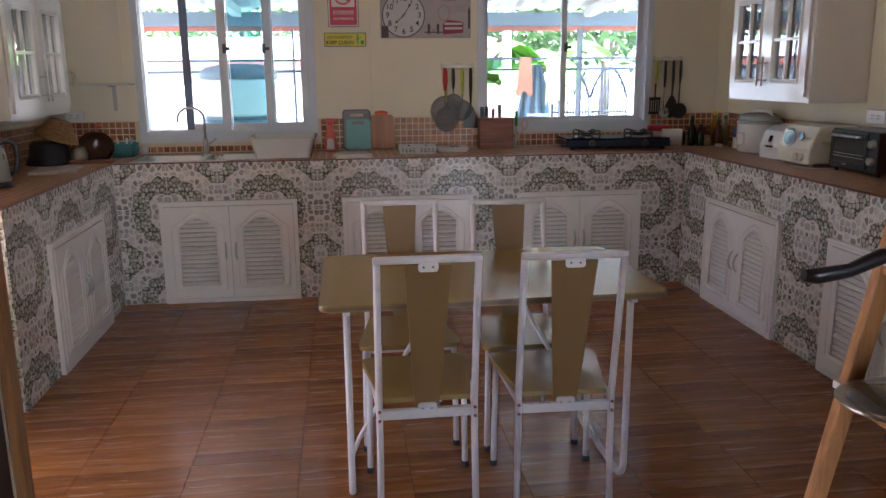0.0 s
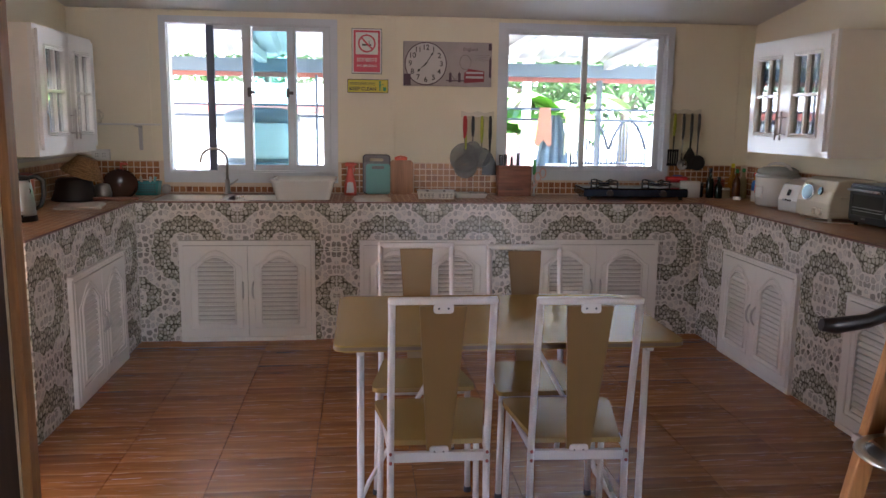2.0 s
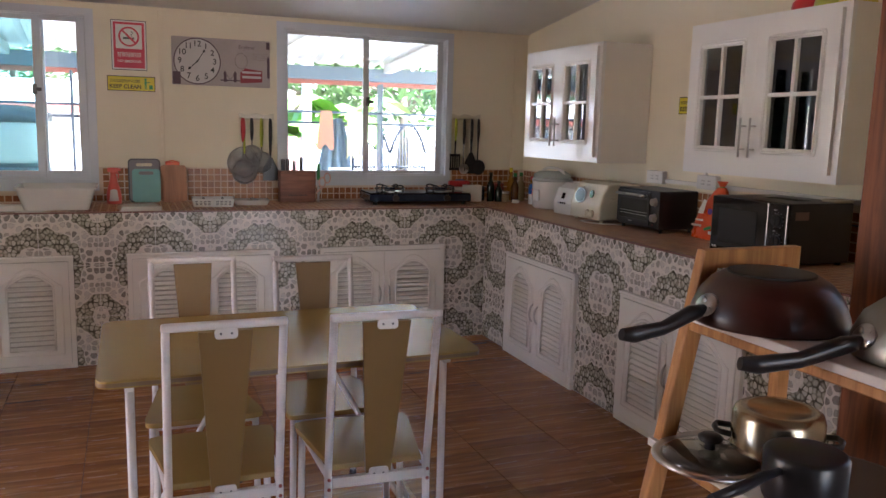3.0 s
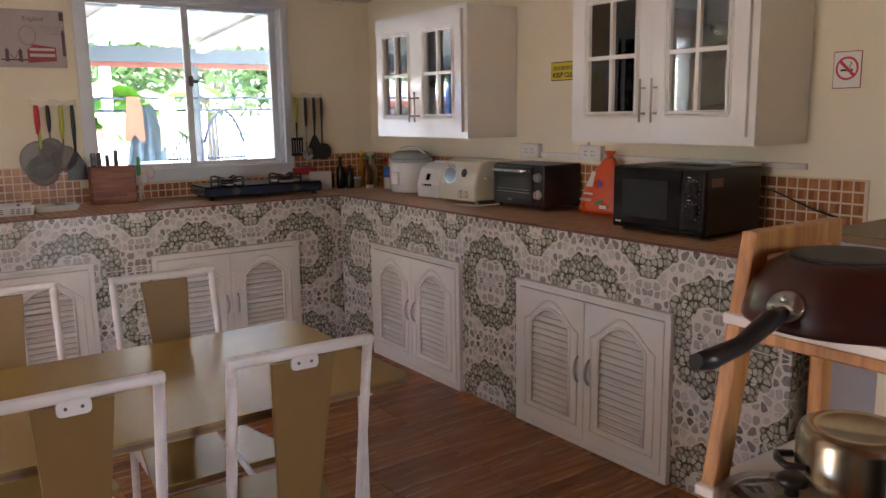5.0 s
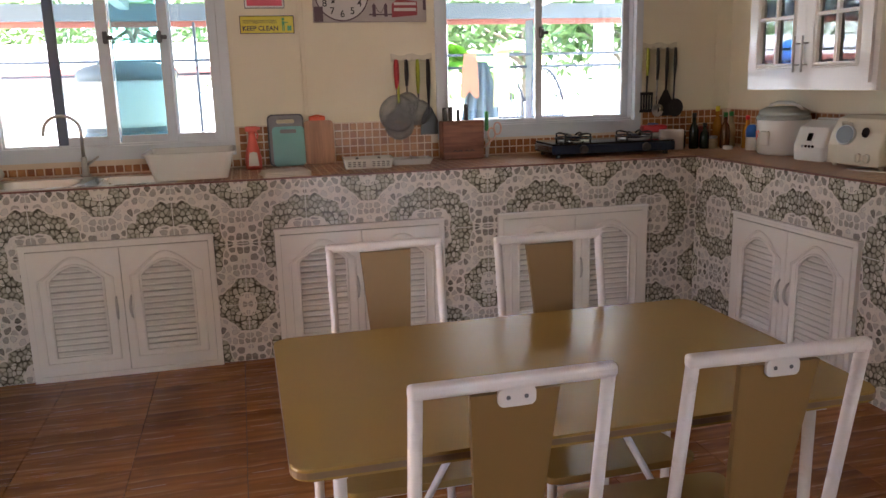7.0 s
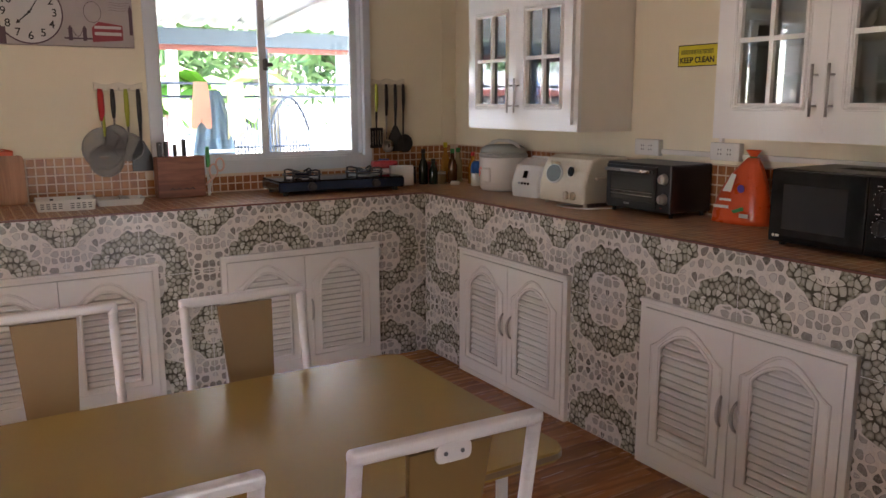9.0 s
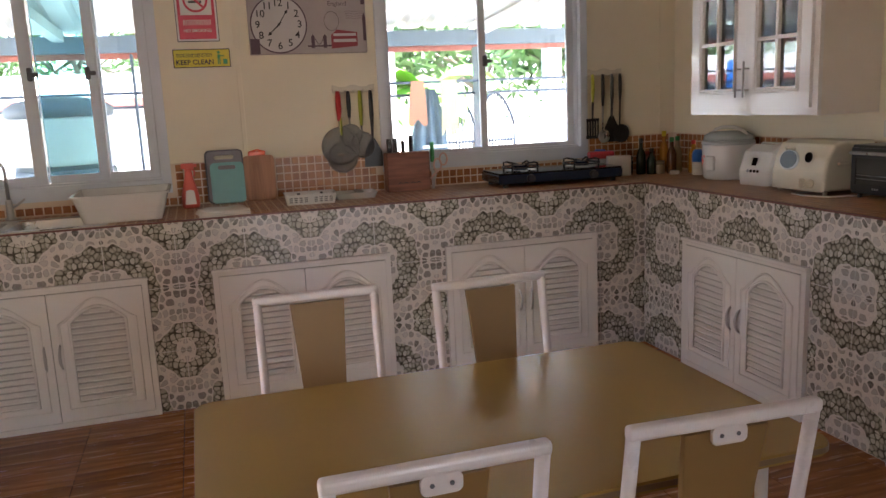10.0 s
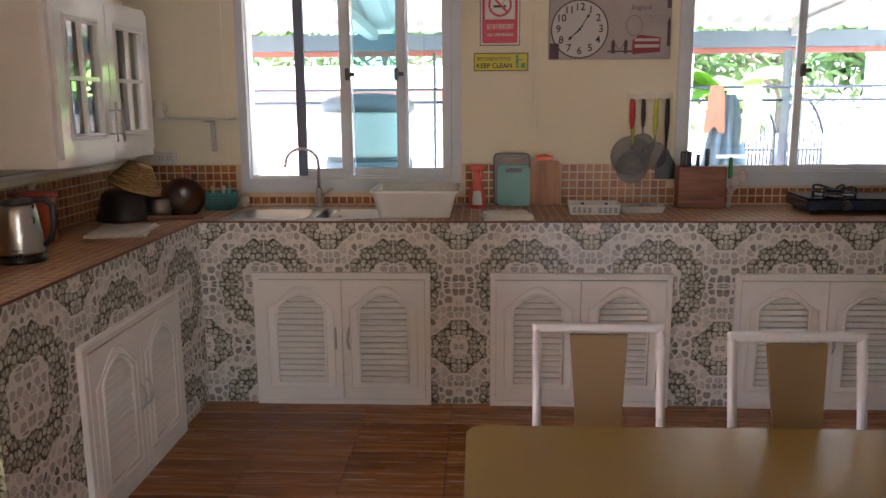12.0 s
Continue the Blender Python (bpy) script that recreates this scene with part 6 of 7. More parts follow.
hung("ladle", "steel ladle with a black handle on the utensil rack", R2, -0.020, 0, 0, M_BLACK, 0.15, ladle_head(0.032), M_STEEL)
hung("turner", "broad black turner hanging on the utensil rack", R2, 0.042, 0, 0, M_BLACK, 0.16, turner_head, M_BLACK)
hung("ladle", "large black plastic ladle hanging on the utensil rack", R2, 0.098, 0, 0, M_BLACK, 0.13, ladle_head(0.045), M_BLACK)

# ---- gas stove ----
st = thing("gas_stove", "black two burner table gas stove on the counter", "gas stove", (1.725, 5.455, Z), -3)
bm = BM()
bx(bm, -0.365, -0.165, 0.020, 0.365, 0.165, 0.075, 0.010, 2)
part("body", bm, M_STOVE, st)
bm = BM()
bx(bm, -0.36, -0.16, 0.0755, 0.36, 0.16, 0.081, 0.002)
part("glass_top", bm, M_BLACK_G, st, "black glass top")
for x in (-0.32, 0.32):
    for y in (-0.13, 0.13):
        bm = BM()
        rev(bm, [(0.016, 0), (0.014, 0.022)], (x, y, 0), 12)
        part("foot", bm, M_RUBBER, st)
for cx in (-0.185, 0.185):
    bm = BM()
    rev(bm, [(0.085, 0.081), (0.088, 0.084), (0.060, 0.088), (0.055, 0.083), (0.001, 0.083)], (cx, 0, 0), 28)
    ring = part("drip_ring", bm, M_STEEL, st, "steel drip ring")
    bm = BM()
    rev(bm, [(0.040, 0.083), (0.042, 0.102), (0.036, 0.108), (0.001, 0.106)], (cx, 0, 0), 24)
    part("burner", bm, M_STOVE, ring)
    for i in range(4):
        a = radians(45 + 90 * i)
        c, s = math.cos(a), math.sin(a)
        bm = BM()
        tube(bm, [(cx + 0.105 * c, 0.105 * s, 0.081), (cx + 0.105 * c, 0.105 * s, 0.122), (cx + 0.085 * c, 0.085 * s, 0.126), (cx + 0.030 * c, 0.030 * s, 0.116)], 0.0055, 6)
        tube(bm, [(cx + 0.105 * math.cos(a + t), 0.105 * math.sin(a + t), 0.100) for t in [radians(k * 10) for k in range(10)]], 0.0045, 6)
        part("grate", bm, M_BLACK, ring)
    bm = BM()
    rev(bm, [(0.020, -0.190), (0.022, -0.168), (0.024, -0.164)], (cx, 0, 0.047), 16, axis="y")
    part("knob", bm, M_BLACK, st)

# ---- bottles and packets in the right corner ----
pk = thing("packet", "red and white plastic packet on the counter behind the stove", "packet", (2.13, 5.60, Z), -8)
bm = BM()
bx(bm, -0.075, -0.03, 0.0, 0.075, 0.03, 0.10, 0.012, 2)
part("lower", bm, M_OFFW, pk)
bm = BM()
bx(bm, -0.085, -0.032, 0.10, 0.07, 0.035, 0.145, 0.012, 2)
part("upper", bm, M_RED, pk, "red crumpled top")
bm = BM()
bx(bm, -0.07, -0.02, 0.0, 0.07, 0.02, 0.12, 0.004)
single("carton", bm, M_PAPER, "white paper carton on the counter beside the stove", "carton", (2.185, 5.50, Z), -14)
bm = BM()
bx(bm, -0.03, -0.03, 0.0, 0.03, 0.03, 0.15, 0.01)
single("carton", bm, M_BLUE, "blue carton on the counter against the splashback", "carton", (2.16, 5.68, Z), 5)
dark = plain("dark green bottle glass", (0.012, 0.022, 0.014), 0.08, var=0.2, bump=0.0)
brown = plain("brown bottle glass", (0.10, 0.035, 0.010), 0.10, var=0.2, bump=0.0)
amber = plain("amber sauce", (0.45, 0.20, 0.03), 0.2, var=0.2)
tall = [(0.026, 0), (0.028, 0.006), (0.028, 0.11), (0.022, 0.135), (0.012, 0.155), (0.011, 0.185)]
capt = [(0.013, 0.186), (0.013, 0.212), (0.001, 0.213)]
jar = [(0.034, 0), (0.037, 0.006), (0.037, 0.075), (0.033, 0.085)]
capj = [(0.036, 0.086), (0.036, 0.105), (0.001, 0.106)]
bottle("sauce_bottle", "tall dark green sauce bottle in the counter's corner", (2.335, 5.50, Z), tall, dark, capt, M_BLACK, "sauce bottles")
bottle("sauce_bottle", "dark sauce bottle with a black cap in the corner", (2.385, 5.465, Z), [(r, h * 0.72) for r, h in tall], dark, [(r, h * 0.72) for r, h in capt], M_BLACK, "sauce bottles")
bottle("jar", "dark glass jar in the counter's corner", (2.275, 5.56, Z), jar, plain("blue black glass", (0.02, 0.03, 0.05), 0.1, bump=0.0), capj, M_BLACK, "spice jars")
bottle("jar", "glass jar of red spice with a red lid in the corner", (2.45, 5.60, Z), [(r * 1.1, h * 1.2) for r, h in jar], plain("red spice", (0.25, 0.03, 0.02), 0.3), [(r * 1.1, h * 1.2) for r, h in capj], M_REDBR, "spice jars")
bottle("jar", "low glass jar of pale spice in the corner", (2.435, 5.47, Z), [(r, h * 0.7) for r, h in jar], plain("pale spice", (0.30, 0.22, 0.12), 0.3), [(r, h * 0.7) for r, h in capj], M_STEEL, "spice jars")
bottle("sauce_bottle", "brown sauce bottle with an orange label in the corner", (2.50, 5.43, Z), tall, brown, capt, M_GREEN, "sauce bottles")
bottle("sauce_bottle", "amber sauce bottle with a yellow cap in the corner", (2.53, 5.56, Z), [(r, h * 1.15) for r, h in tall], amber, [(r, h * 1.15) for r, h in capt], M_SIGNYEL, "sauce bottles")
bottle("sauce_bottle", "pale sauce bottle with a green cap in the corner", (2.585, 5.50, Z), tall, plain("pale sauce", (0.45, 0.38, 0.22), 0.25), capt, M_GREEN, "sauce bottles")
bottle("sauce_bottle", "amber oil bottle with a red cap in the corner", (2.615, 5.38, Z), [(r, h * 0.9) for r, h in tall], amber, [(r, h * 0.9) for r, h in capt], M_RED, "sauce bottles")
bl = bottle("salt_bottle", "blue and white capped plastic bottle beside the rice cooker", (2.555, 5.25, Z), [(0.030, 0), (0.032, 0.004), (0.032, 0.075)], M_OFFW, [(0.0325, 0.0755), (0.0325, 0.115), (0.027, 0.135), (0.018, 0.145), (0.001, 0.146)], M_BLUE)
bm = BM()
rev(bm, [(0.026, 0), (0.028, 0.003), (0.028, 0.018), (0.024, 0.022), (0.001, 0.022)], (0, 0, 0), 20)
single("small_pot", bm, M_OFFW, "small white lidded pot on the counter in the corner", "pot", (2.475, 5.36, Z))


# ---- appliances on the right counter ----
def rice_cooker_large():
    root = thing("rice_cooker", "large white rice cooker with grey lid handle and flower print", "rice cooker", (2.560, 4.985, Z), -78)
    bm = BM()
    rev(bm, [(0.118, 0.0), (0.128, 0.012), (0.135, 0.10), (0.136, 0.185), (0.130, 0.205)], (0, 0, 0), 44)
    part("body", bm, M_OFFW, root)
    bm = BM()
    rev(bm, [(0.137, 0.186), (0.139, 0.196), (0.133, 0.208)], (0, 0, 0), 44)
    part("rim", bm, plain("pale grey plastic", (0.42, 0.45, 0.44), 0.3), root)
    bm = BM()
    rev(bm, [(0.131, 0.2085), (0.125, 0.235), (0.095, 0.252), (0.001, 0.258)], (0, 0, 0), 44)
    part("lid", bm, plain("grey green lid plastic", (0.40, 0.44, 0.42), 0.25), root)
    bm = BM()
    tube(bm, [(-0.118, 0, 0.235), (-0.09, 0, 0.262), (-0.04, 0, 0.276), (0.04, 0, 0.276), (0.09, 0, 0.262), (0.118, 0, 0.235)], 0.011, 10, flat=0.6)
    part("handle", bm, M_OFFW, root)
    bm = BM()
    for i, (a, z, r) in enumerate(((-38, 0.115, 0.013), (-30, 0.10, 0.011), (-34, 0.085, 0.010), (-24, 0.125, 0.009), (-44, 0.10, 0.008))):
        t = radians(-90 + a)
        rev(bm, [(r, 0.1355), (r * 0.9, 0.1368), (0.001, 0.137)], (0, 0, 0), 8, axis="x")
        for v in list(bm.verts)[-24:]:
            v.co = Matrix.Rotation(t, 3, "Z") @ v.co + Vector((0, 0, z))
    part("flower_print", bm, M_PINK, root, "small red printed flowers")
    bm = BM()
    bx(bm, -0.030, -0.146, 0.05, 0.030, -0.128, 0.13, 0.006)
    part("switch_panel", bm, M_OFFW, root)


def rice_cooker_small():
    root = thing("rice_cooker", "small white digital rice cooker with a slanted control face", "rice cooker", (2.560, 4.635, Z), -84)
    bm = BM()
    slab(bm, [(-0.125, 0.0), (0.115, 0.0), (0.120, 0.12), (0.105, 0.185), (-0.035, 0.198), (-0.095, 0.165), (-0.130, 0.07)], -0.105, 0.105, 0.024, 3, "yz")
    part("body", bm, M_OFFW, root)
    bm = BM()
    a = Vector((0, -0.095, 0.165)) - Vector((0, -0.130, 0.07))
    bx(bm, -0.016, -0.002, -0.02, 0.016, 0.002, 0.02, 0.002)
    bm.transform(pose(0.0, -0.118, 0.118, -20))
    part("display", bm, M_BLACK_G, root, "small black display")
    for i in range(4):
        bm = BM()
        rev(bm, [(0.007, -0.003), (0.007, 0.002)], (-0.033 + 0.022 * i, -0.131, 0.072), 10, axis="y")
        part("button", bm, plain("grey button", (0.30, 0.33, 0.36), 0.4) if i == 0 else root.children[-1].data.materials[0], root)
    bm = BM()
    tube(bm, [(-0.10, 0.02, 0.188), (-0.06, -0.01, 0.203), (0.06, -0.01, 0.203), (0.10, 0.02, 0.188)], 0.008, 8, flat=0.5)
    part("handle", bm, M_OFFW, root)


def bread_oven():
    root = thing("toaster_oven", "cream retro toaster oven with a round window and two knobs", "toaster oven", (2.525, 4.255, Z), -90)
    bm = BM()
    slab(bm, [(-0.155, 0.018), (0.14, 0.018), (0.14, 0.20), (0.115, 0.232), (-0.055, 0.236), (-0.10, 0.222), (-0.132, 0.165), (-0.150, 0.10)], -0.165, 0.165, 0.014, 3, "yz")
    part("body", bm, M_CREAM, root)
    bm = BM()
    slab(bm, [(x, z) for x, z in rounded(-0.150, 0.075, 0.150, 0.205, 0.03)], -0.004, 0.004, 0.002, 1, "xz")
    bm.transform(pose(0, -0.1415, 0.012, -11))
    door = part("door", bm, M_CREAM, root)
    bm = BM()
    rev(bm, [(0.058, -0.004), (0.062, 0.0), (0.058, 0.004)], (0, 0, 0), 32, axis="y", sy=0.78)
    bm.transform(pose(-0.058, -0.144, 0.150, -11))
    part("window_ring", bm, M_STEEL, door, "steel ring of the round window")
    bm = BM()
    rev(bm, [(0.052, -0.0055), (0.052, -0.0045)], (0, 0, 0), 32, axis="y", sy=0.78)
    bm.transform(pose(-0.058, -0.144, 0.150, -11))
    part("pane", bm, plain("smoked glass", (0.16, 0.18, 0.19), 0.05, bump=0.0), door, "smoked oval glass")
    bm = BM()
    rev(bm, [(0.018, -0.006), (0.020, 0.002)], (0, 0, 0), 20, axis="y", sy=1.2)
    bm.transform(pose(0.060, -0.141, 0.165, -11))
    part("lamp_window", bm, M_BLACK_G, door)
    bm = BM()
    tube(bm, [(-0.080, -0.135, 0.196), (-0.070, -0.152, 0.203), (-0.040, -0.152, 0.203), (-0.030, -0.135, 0.196)], 0.007, 8)
    part("handle", bm, M_CREAM, door)
    for x in (0.040, 0.090):
        bm = BM()
        rev(bm, [(0.019, -0.168), (0.020, -0.160), (0.020, -0.148)], (x, 0, 0.052), 20, axis="y")
        bx(bm, x - 0.004, -0.174, 0.036, x + 0.004, -0.166, 0.068, 0.001)
        part("knob", bm, M_CREAM, root)
    bm = BM()
    bx(bm, 0.1655, -0.09, 0.130, 0.185, -0.02, 0.146, 0.005)
    part("side_grip", bm, M_CREAM, root)
    for x in (-0.14, 0.14):
        for y in (-0.12, 0.11):
            bm = BM()
            rev(bm, [(0.010, 0), (0.012, 0.020)], (x, y, 0), 12)
            part("foot", bm, M_CREAM, root)
    bm = BM()
    tube(bm, [(0.06, 0.10, 0.02), (0.02, -0.05, 0.006), (0.02, -0.19, 0.005), (0.10, -0.205, 0.005), (0.20, -0.16, 0.005), (0.25, 0.0, 0.005), (0.27, 0.12, 0.02)], 0.0035, 6)
    part("cable", bm, M_OFFW, root, "white power cable")


def black_oven():
    root = thing("toaster_oven", "black toaster oven with a glass door and steel bar handle", "toaster oven", (2.575, 3.830, Z), -90)
    w, d, h = 0.190, 0.125, 0.225
    bm = BM()
    bx(bm, -w, -d, 0.020, w, d, h, 0.006, 2)
    part("body", bm, M_BLACK, root)
    bm = BM()
    holed(bm, rect(-w + 0.008, 0.035, w - 0.075, h - 0.012), [rect(-w + 0.030, 0.060, w - 0.095, h - 0.055)], -d - 0.010, -d - 0.001)
    door = part("door", bm, M_BLACK, root)
    bm = BM()
    bx(bm, -w + 0.026, -d - 0.006, 0.056, w - 0.091, -d - 0.003, h - 0.051)
    part("pane", bm, plain("dark oven glass", (0.05, 0.055, 0.05), 0.04, bump=0.0), door, "dark glass pane")
    bm = BM()
    for z in (0.085, 0.10):
        tube(bm, [(-w + 0.034, -d - 0.0075, z), (w - 0.10, -d - 0.0075, z)], 0.0018, 6)
    part("rack_bars", bm, M_STEEL, door, "steel rack bars")
    bm = BM()
    tube(bm, [(-w + 0.02, -d - 0.030, h - 0.032), (w - 0.09, -d - 0.030, h - 0.032)], 0.007, 10)
    for x in (-w + 0.03, w - 0.10):
        tube(bm, [(x, -d - 0.030, h - 0.032), (x, -d - 0.008, h - 0.032)], 0.005, 8)
    part("handle", bm, M_STEEL, door, "steel bar handle")
    for z in (0.165, 0.080):
        bm = BM()
        rev(bm, [(0.019, -d - 0.022), (0.021, -d - 0.004), (0.024, -d - 0.001)], (w - 0.038, 0, z), 24, axis="y")
        bx(bm, w - 0.041, -d - 0.027, z - 0.018, w - 0.035, -d - 0.021, z + 0.018, 0.001)
        part("knob", bm, M_STEEL_S, root, "grey metal knob")
    bm = BM()
    for i in range(3):
        bx(bm, -0.07 + i * 0.012, -d - 0.0112, 0.042, -0.062 + i * 0.012, -d - 0.0102, 0.050)
    part("badge", bm, M_STEEL_S, root, "small plain badge")
    bm = BM()
    rev(bm, [(0.0025, -d - 0.003), (0.0025, -d)], (w - 0.05, 0, 0.042), 8, axis="y")
    part("lamp", bm, M_RED, root, "tiny red indicator")
    for x in (-w + 0.02, w - 0.02):
        for y in (-d + 0.03, d - 0.03):
            bm = BM()
            rev(bm, [(0.009, 0), (0.010, 0.021)], (x, y, 0), 10)
            part("foot", bm, M_BLACK, root)


def rice_bag():
    root = thing("rice_bag", "orange printed plastic rice bag tied at the top", "bag", (2.635, 3.425, Z), -86)
    bm = BM()
    n, m = 28, 12
    rng = random.Random(4)
    ring0 = None
    for j in range(m + 1):
        t = j / m
        w = 0.128 * (1 - 0.05 * math.sin(3 * t)) * (1 - t ** 2.2 * 0.82)
        d = 0.070 * (1 - t ** 1.4 * 0.80)
        z = 0.265 * t
        ring = []
        for i in range(n):
            a = 2 * math.pi * i / n
            c, s = math.cos(a), math.sin(a)
            k = (abs(c) ** 2.6 + abs(s) ** 2.6) ** (-1 / 2.6)
            wr = 1 + 0.05 * math.sin(7 * a + 5 * t) * (0.3 + t)
            ring.append(bm.verts.new((w * c * k * wr + 0.035 * t ** 2, d * s * k * wr, z)))
        if ring0:
            for i in range(n):
                bm.faces.new((ring0[i], ring0[(i + 1) % n], ring[(i + 1) % n], ring[i])).smooth = True
        else:
            bm.faces.new(ring[::-1])
        ring0 = ring
    bm.faces.new(ring0)
    part("bag", bm, M_ORANGE, root)
    bm = BM()
    rev(bm, [(0.012, 0.262), (0.014, 0.268), (0.030, 0.290), (0.034, 0.296), (0.001, 0.285)], (0.035, 0, 0), 14, sy=0.6)
    part("gathered_top", bm, M_ORANGE, root)
    bm = BM()
    rev(bm, [(0.016, 0.258), (0.018, 0.264), (0.015, 0.270)], (0.035, 0, 0), 14, sy=0.7)
    part("tie", bm, M_GREEN, root, "green tie")
    for x0, z0, x1, z1 in ((-0.085, 0.062, -0.015, 0.074), (-0.06, 0.092, -0.005, 0.102), (0.035, 0.03, 0.075, 0.046)):
        bm = BM()
        bx(bm, x0, -0.0745, z0, x1, -0.0735, z1)
        part("print", bm, M_PAPER, root, "white printed bar")
    bm = BM()
    slab(bm, [(-0.05, 0.13), (-0.01, 0.13), (0.01, 0.20), (-0.01, 0.205)], -0.071, -0.070, plane="xz")
    part("print", bm, M_PAPER, root, "white printed stripe")
    bm = BM()
    rev(bm, [(0.016, -0.0718), (0.016, -0.0708)], (0.035, 0, 0.145), 16, axis="y")
    part("emblem", bm, plain("purple print", (0.12, 0.05, 0.30), 0.4), root, "round purple emblem")
    bm = BM()
    slab(bm, [(0.0, 0.055), (0.05, 0.075), (0.055, 0.06), (0.01, 0.045)], -0.0752, -0.0742, plane="xz")
    part("label", bm, M_GREEN, root)


def microwave():
    root = thing("microwave_oven", "black microwave oven with two dials on the counter", "microwave oven", (2.478, 2.830, Z), -90)
    w, d, h = 0.222, 0.170, 0.262
    bm = BM()
    bx(bm, -w, -d, 0.012, w, d, h, 0.006, 2)
    part("body", bm, M_BLACK, root)
    bm = BM()
    bx(bm, -w + 0.001, -d - 0.016, 0.014, w - 0.105, -d - 0.001, h - 0.002, 0.005, 2)
    door = part("door", bm, M_BLACK_G, root)
    bm = BM()
    bx(bm, -w + 0.050, -d - 0.0175, 0.060, w - 0.165, -d - 0.0162, h - 0.050, 0.0005)
    part("window", bm, plain("dark door screen", (0.022, 0.023, 0.025), 0.22, bump=0.0), door, "dark see through screen")
    bm = BM()
    bx(bm, w - 0.103, -d - 0.016, 0.014, w - 0.001, -d - 0.001, h - 0.002, 0.005, 2)
    panel = part("control_panel", bm, M_BLACK_G, root)
    for z in (0.190, 0.105):
        bm = BM()
        rev(bm, [(0.024, -d - 0.030), (0.026, -d - 0.0165)], (w - 0.052, 0, z), 28, axis="y")
        bx(bm, w - 0.055, -d - 0.036, z - 0.020, w - 0.049, -d - 0.029, z + 0.020, 0.001)
        part("dial", bm, M_BLACK, panel)
        bm = BM()
        for i in range(11):
            a = radians(-60 + 30 * i)
            bx(bm, w - 0.052 + 0.033 * math.cos(a) - 0.0012, -d - 0.0172, z + 0.033 * math.sin(a) - 0.0012, w - 0.052 + 0.033 * math.cos(a) + 0.0012, -d - 0.0162, z + 0.033 * math.sin(a) + 0.0012)
        bx(bm, w - 0.075, -d - 0.0172, z + 0.040, w - 0.060, -d - 0.0162, z + 0.043)
        part("scale_marks", bm, M_PAPER, panel, "small white scale marks")
    bm = BM()
    rev(bm, [(0.005, -d - 0.0172), (0.005, -d - 0.0162)], (-w + 0.022, 0, 0.036), 12, axis="y")
    bx(bm, -w + 0.030, -d - 0.0172, 0.032, -w + 0.044, -d - 0.0162, 0.040)
    part("badge", bm, M_PAPER, door, "small plain pale badge")
    bm = BM()
    bx(bm, w + 0.0002, -0.145, 0.195, w + 0.0016, -0.075, 0.228)
    part("label", bm, plain("grey brown sticker", (0.22, 0.13, 0.10), 0.4), root, "grey brown side sticker")
    bm = BM()
    for i in range(14):
        bx(bm, -0.08 + i * 0.014, -0.03, h + 0.0002, -0.072 + i * 0.014, 0.05, h + 0.0012)
    part("vents", bm, M_INK, root, "dark vent slots")
    for x in (-w + 0.03, w - 0.03):
        for y in (-d + 0.03, d - 0.03):
            bm = BM()
            rev(bm, [(0.012, 0), (0.014, 0.013)], (x, y, 0), 10)
            part("foot", bm, M_RUBBER, root)
    bm = BM()
    tube(bm, [(w - 0.02, d - 0.002, 0.17), (w + 0.03, d + 0.03, 0.165), (w + 0.20, d + 0.045, 0.10), (w + 0.30, d + 0.05, 0.075)], 0.004, 6)
    part("cable", bm, M_BLACK, root, "black power cable")
    bm = BM()
    bx(bm, w - 0.07, 0.06, h + 0.0015, w + 0.01, 0.16, h + 0.014, 0.004)
    single("tile_pad", bm, M_CREAM, "cream plastic pad lying on the microwave oven", "pad", (2.478, 2.830, Z), -90)


rice_cooker_large()
rice_cooker_small()
bread_oven()
black_oven()
rice_bag()
microwave()

# dishes inside the cabinet above the microwave
for i, (y, z, r, h, m, lab) in enumerate(((3.16, 1.268, 0.085, 0.20, M_STEEL, "tall steel jug"), (2.98, 1.268, 0.060, 0.15, M_OFFW, "white china jar"), (2.72, 1.268, 0.095, 0.12, M_CREAM, "cream lidded serving bowl"), (2.58, 1.268, 0.060, 0.10, M_OFFW, "white sugar bowl"),
                                          (3.14, 1.612, 0.085, 0.045, M_OFFW, "white china bowl"), (2.97, 1.612, 0.075, 0.16, M_STEEL_S, "grey steamer basket"), (2.74, 1.612, 0.090, 0.09, M_STEEL, "steel mixing bowl"))):
    bm = BM()
    rev(bm, [(r * 0.6, 0), (r * 0.9, h * 0.3), (r, h * 0.75), (r * 0.97, h), (r * 0.5, h * 1.1), (0.001, h * 1.12)], (0, 0, 0), 26)
    single("crockery", bm, m, lab + " standing in the wall cabinet", "crockery", (2.56, y, z), 0, "crockery in the cabinet")
fr = thing("fruit_bag", "red, green and yellow printed bag on the wall cabinet", "bag", (2.56, 2.72, 1.941))
for i, (y, m, h) in enumerate(((0.14, M_RED, 0.09), (0.02, M_YGREEN, 0.11), (-0.10, M_SIGNYEL, 0.085))):
    bm = BM()
    rev(bm, [(0.055, 0.0), (0.075, 0.02), (0.070, h * 0.6), (0.03, h), (0.001, h * 1.02)], (0, y, 0), 16, sx=0.9)
    for v in bm.verts:
        v.co += Vector((math.sin(v.co.z * 90) * 0.006, math.sin(v.co.z * 70 + i) * 0.008, 0))
    part("bag_panel", bm, m, fr, ("red", "lime green", "yellow")[i] + " printed panel")

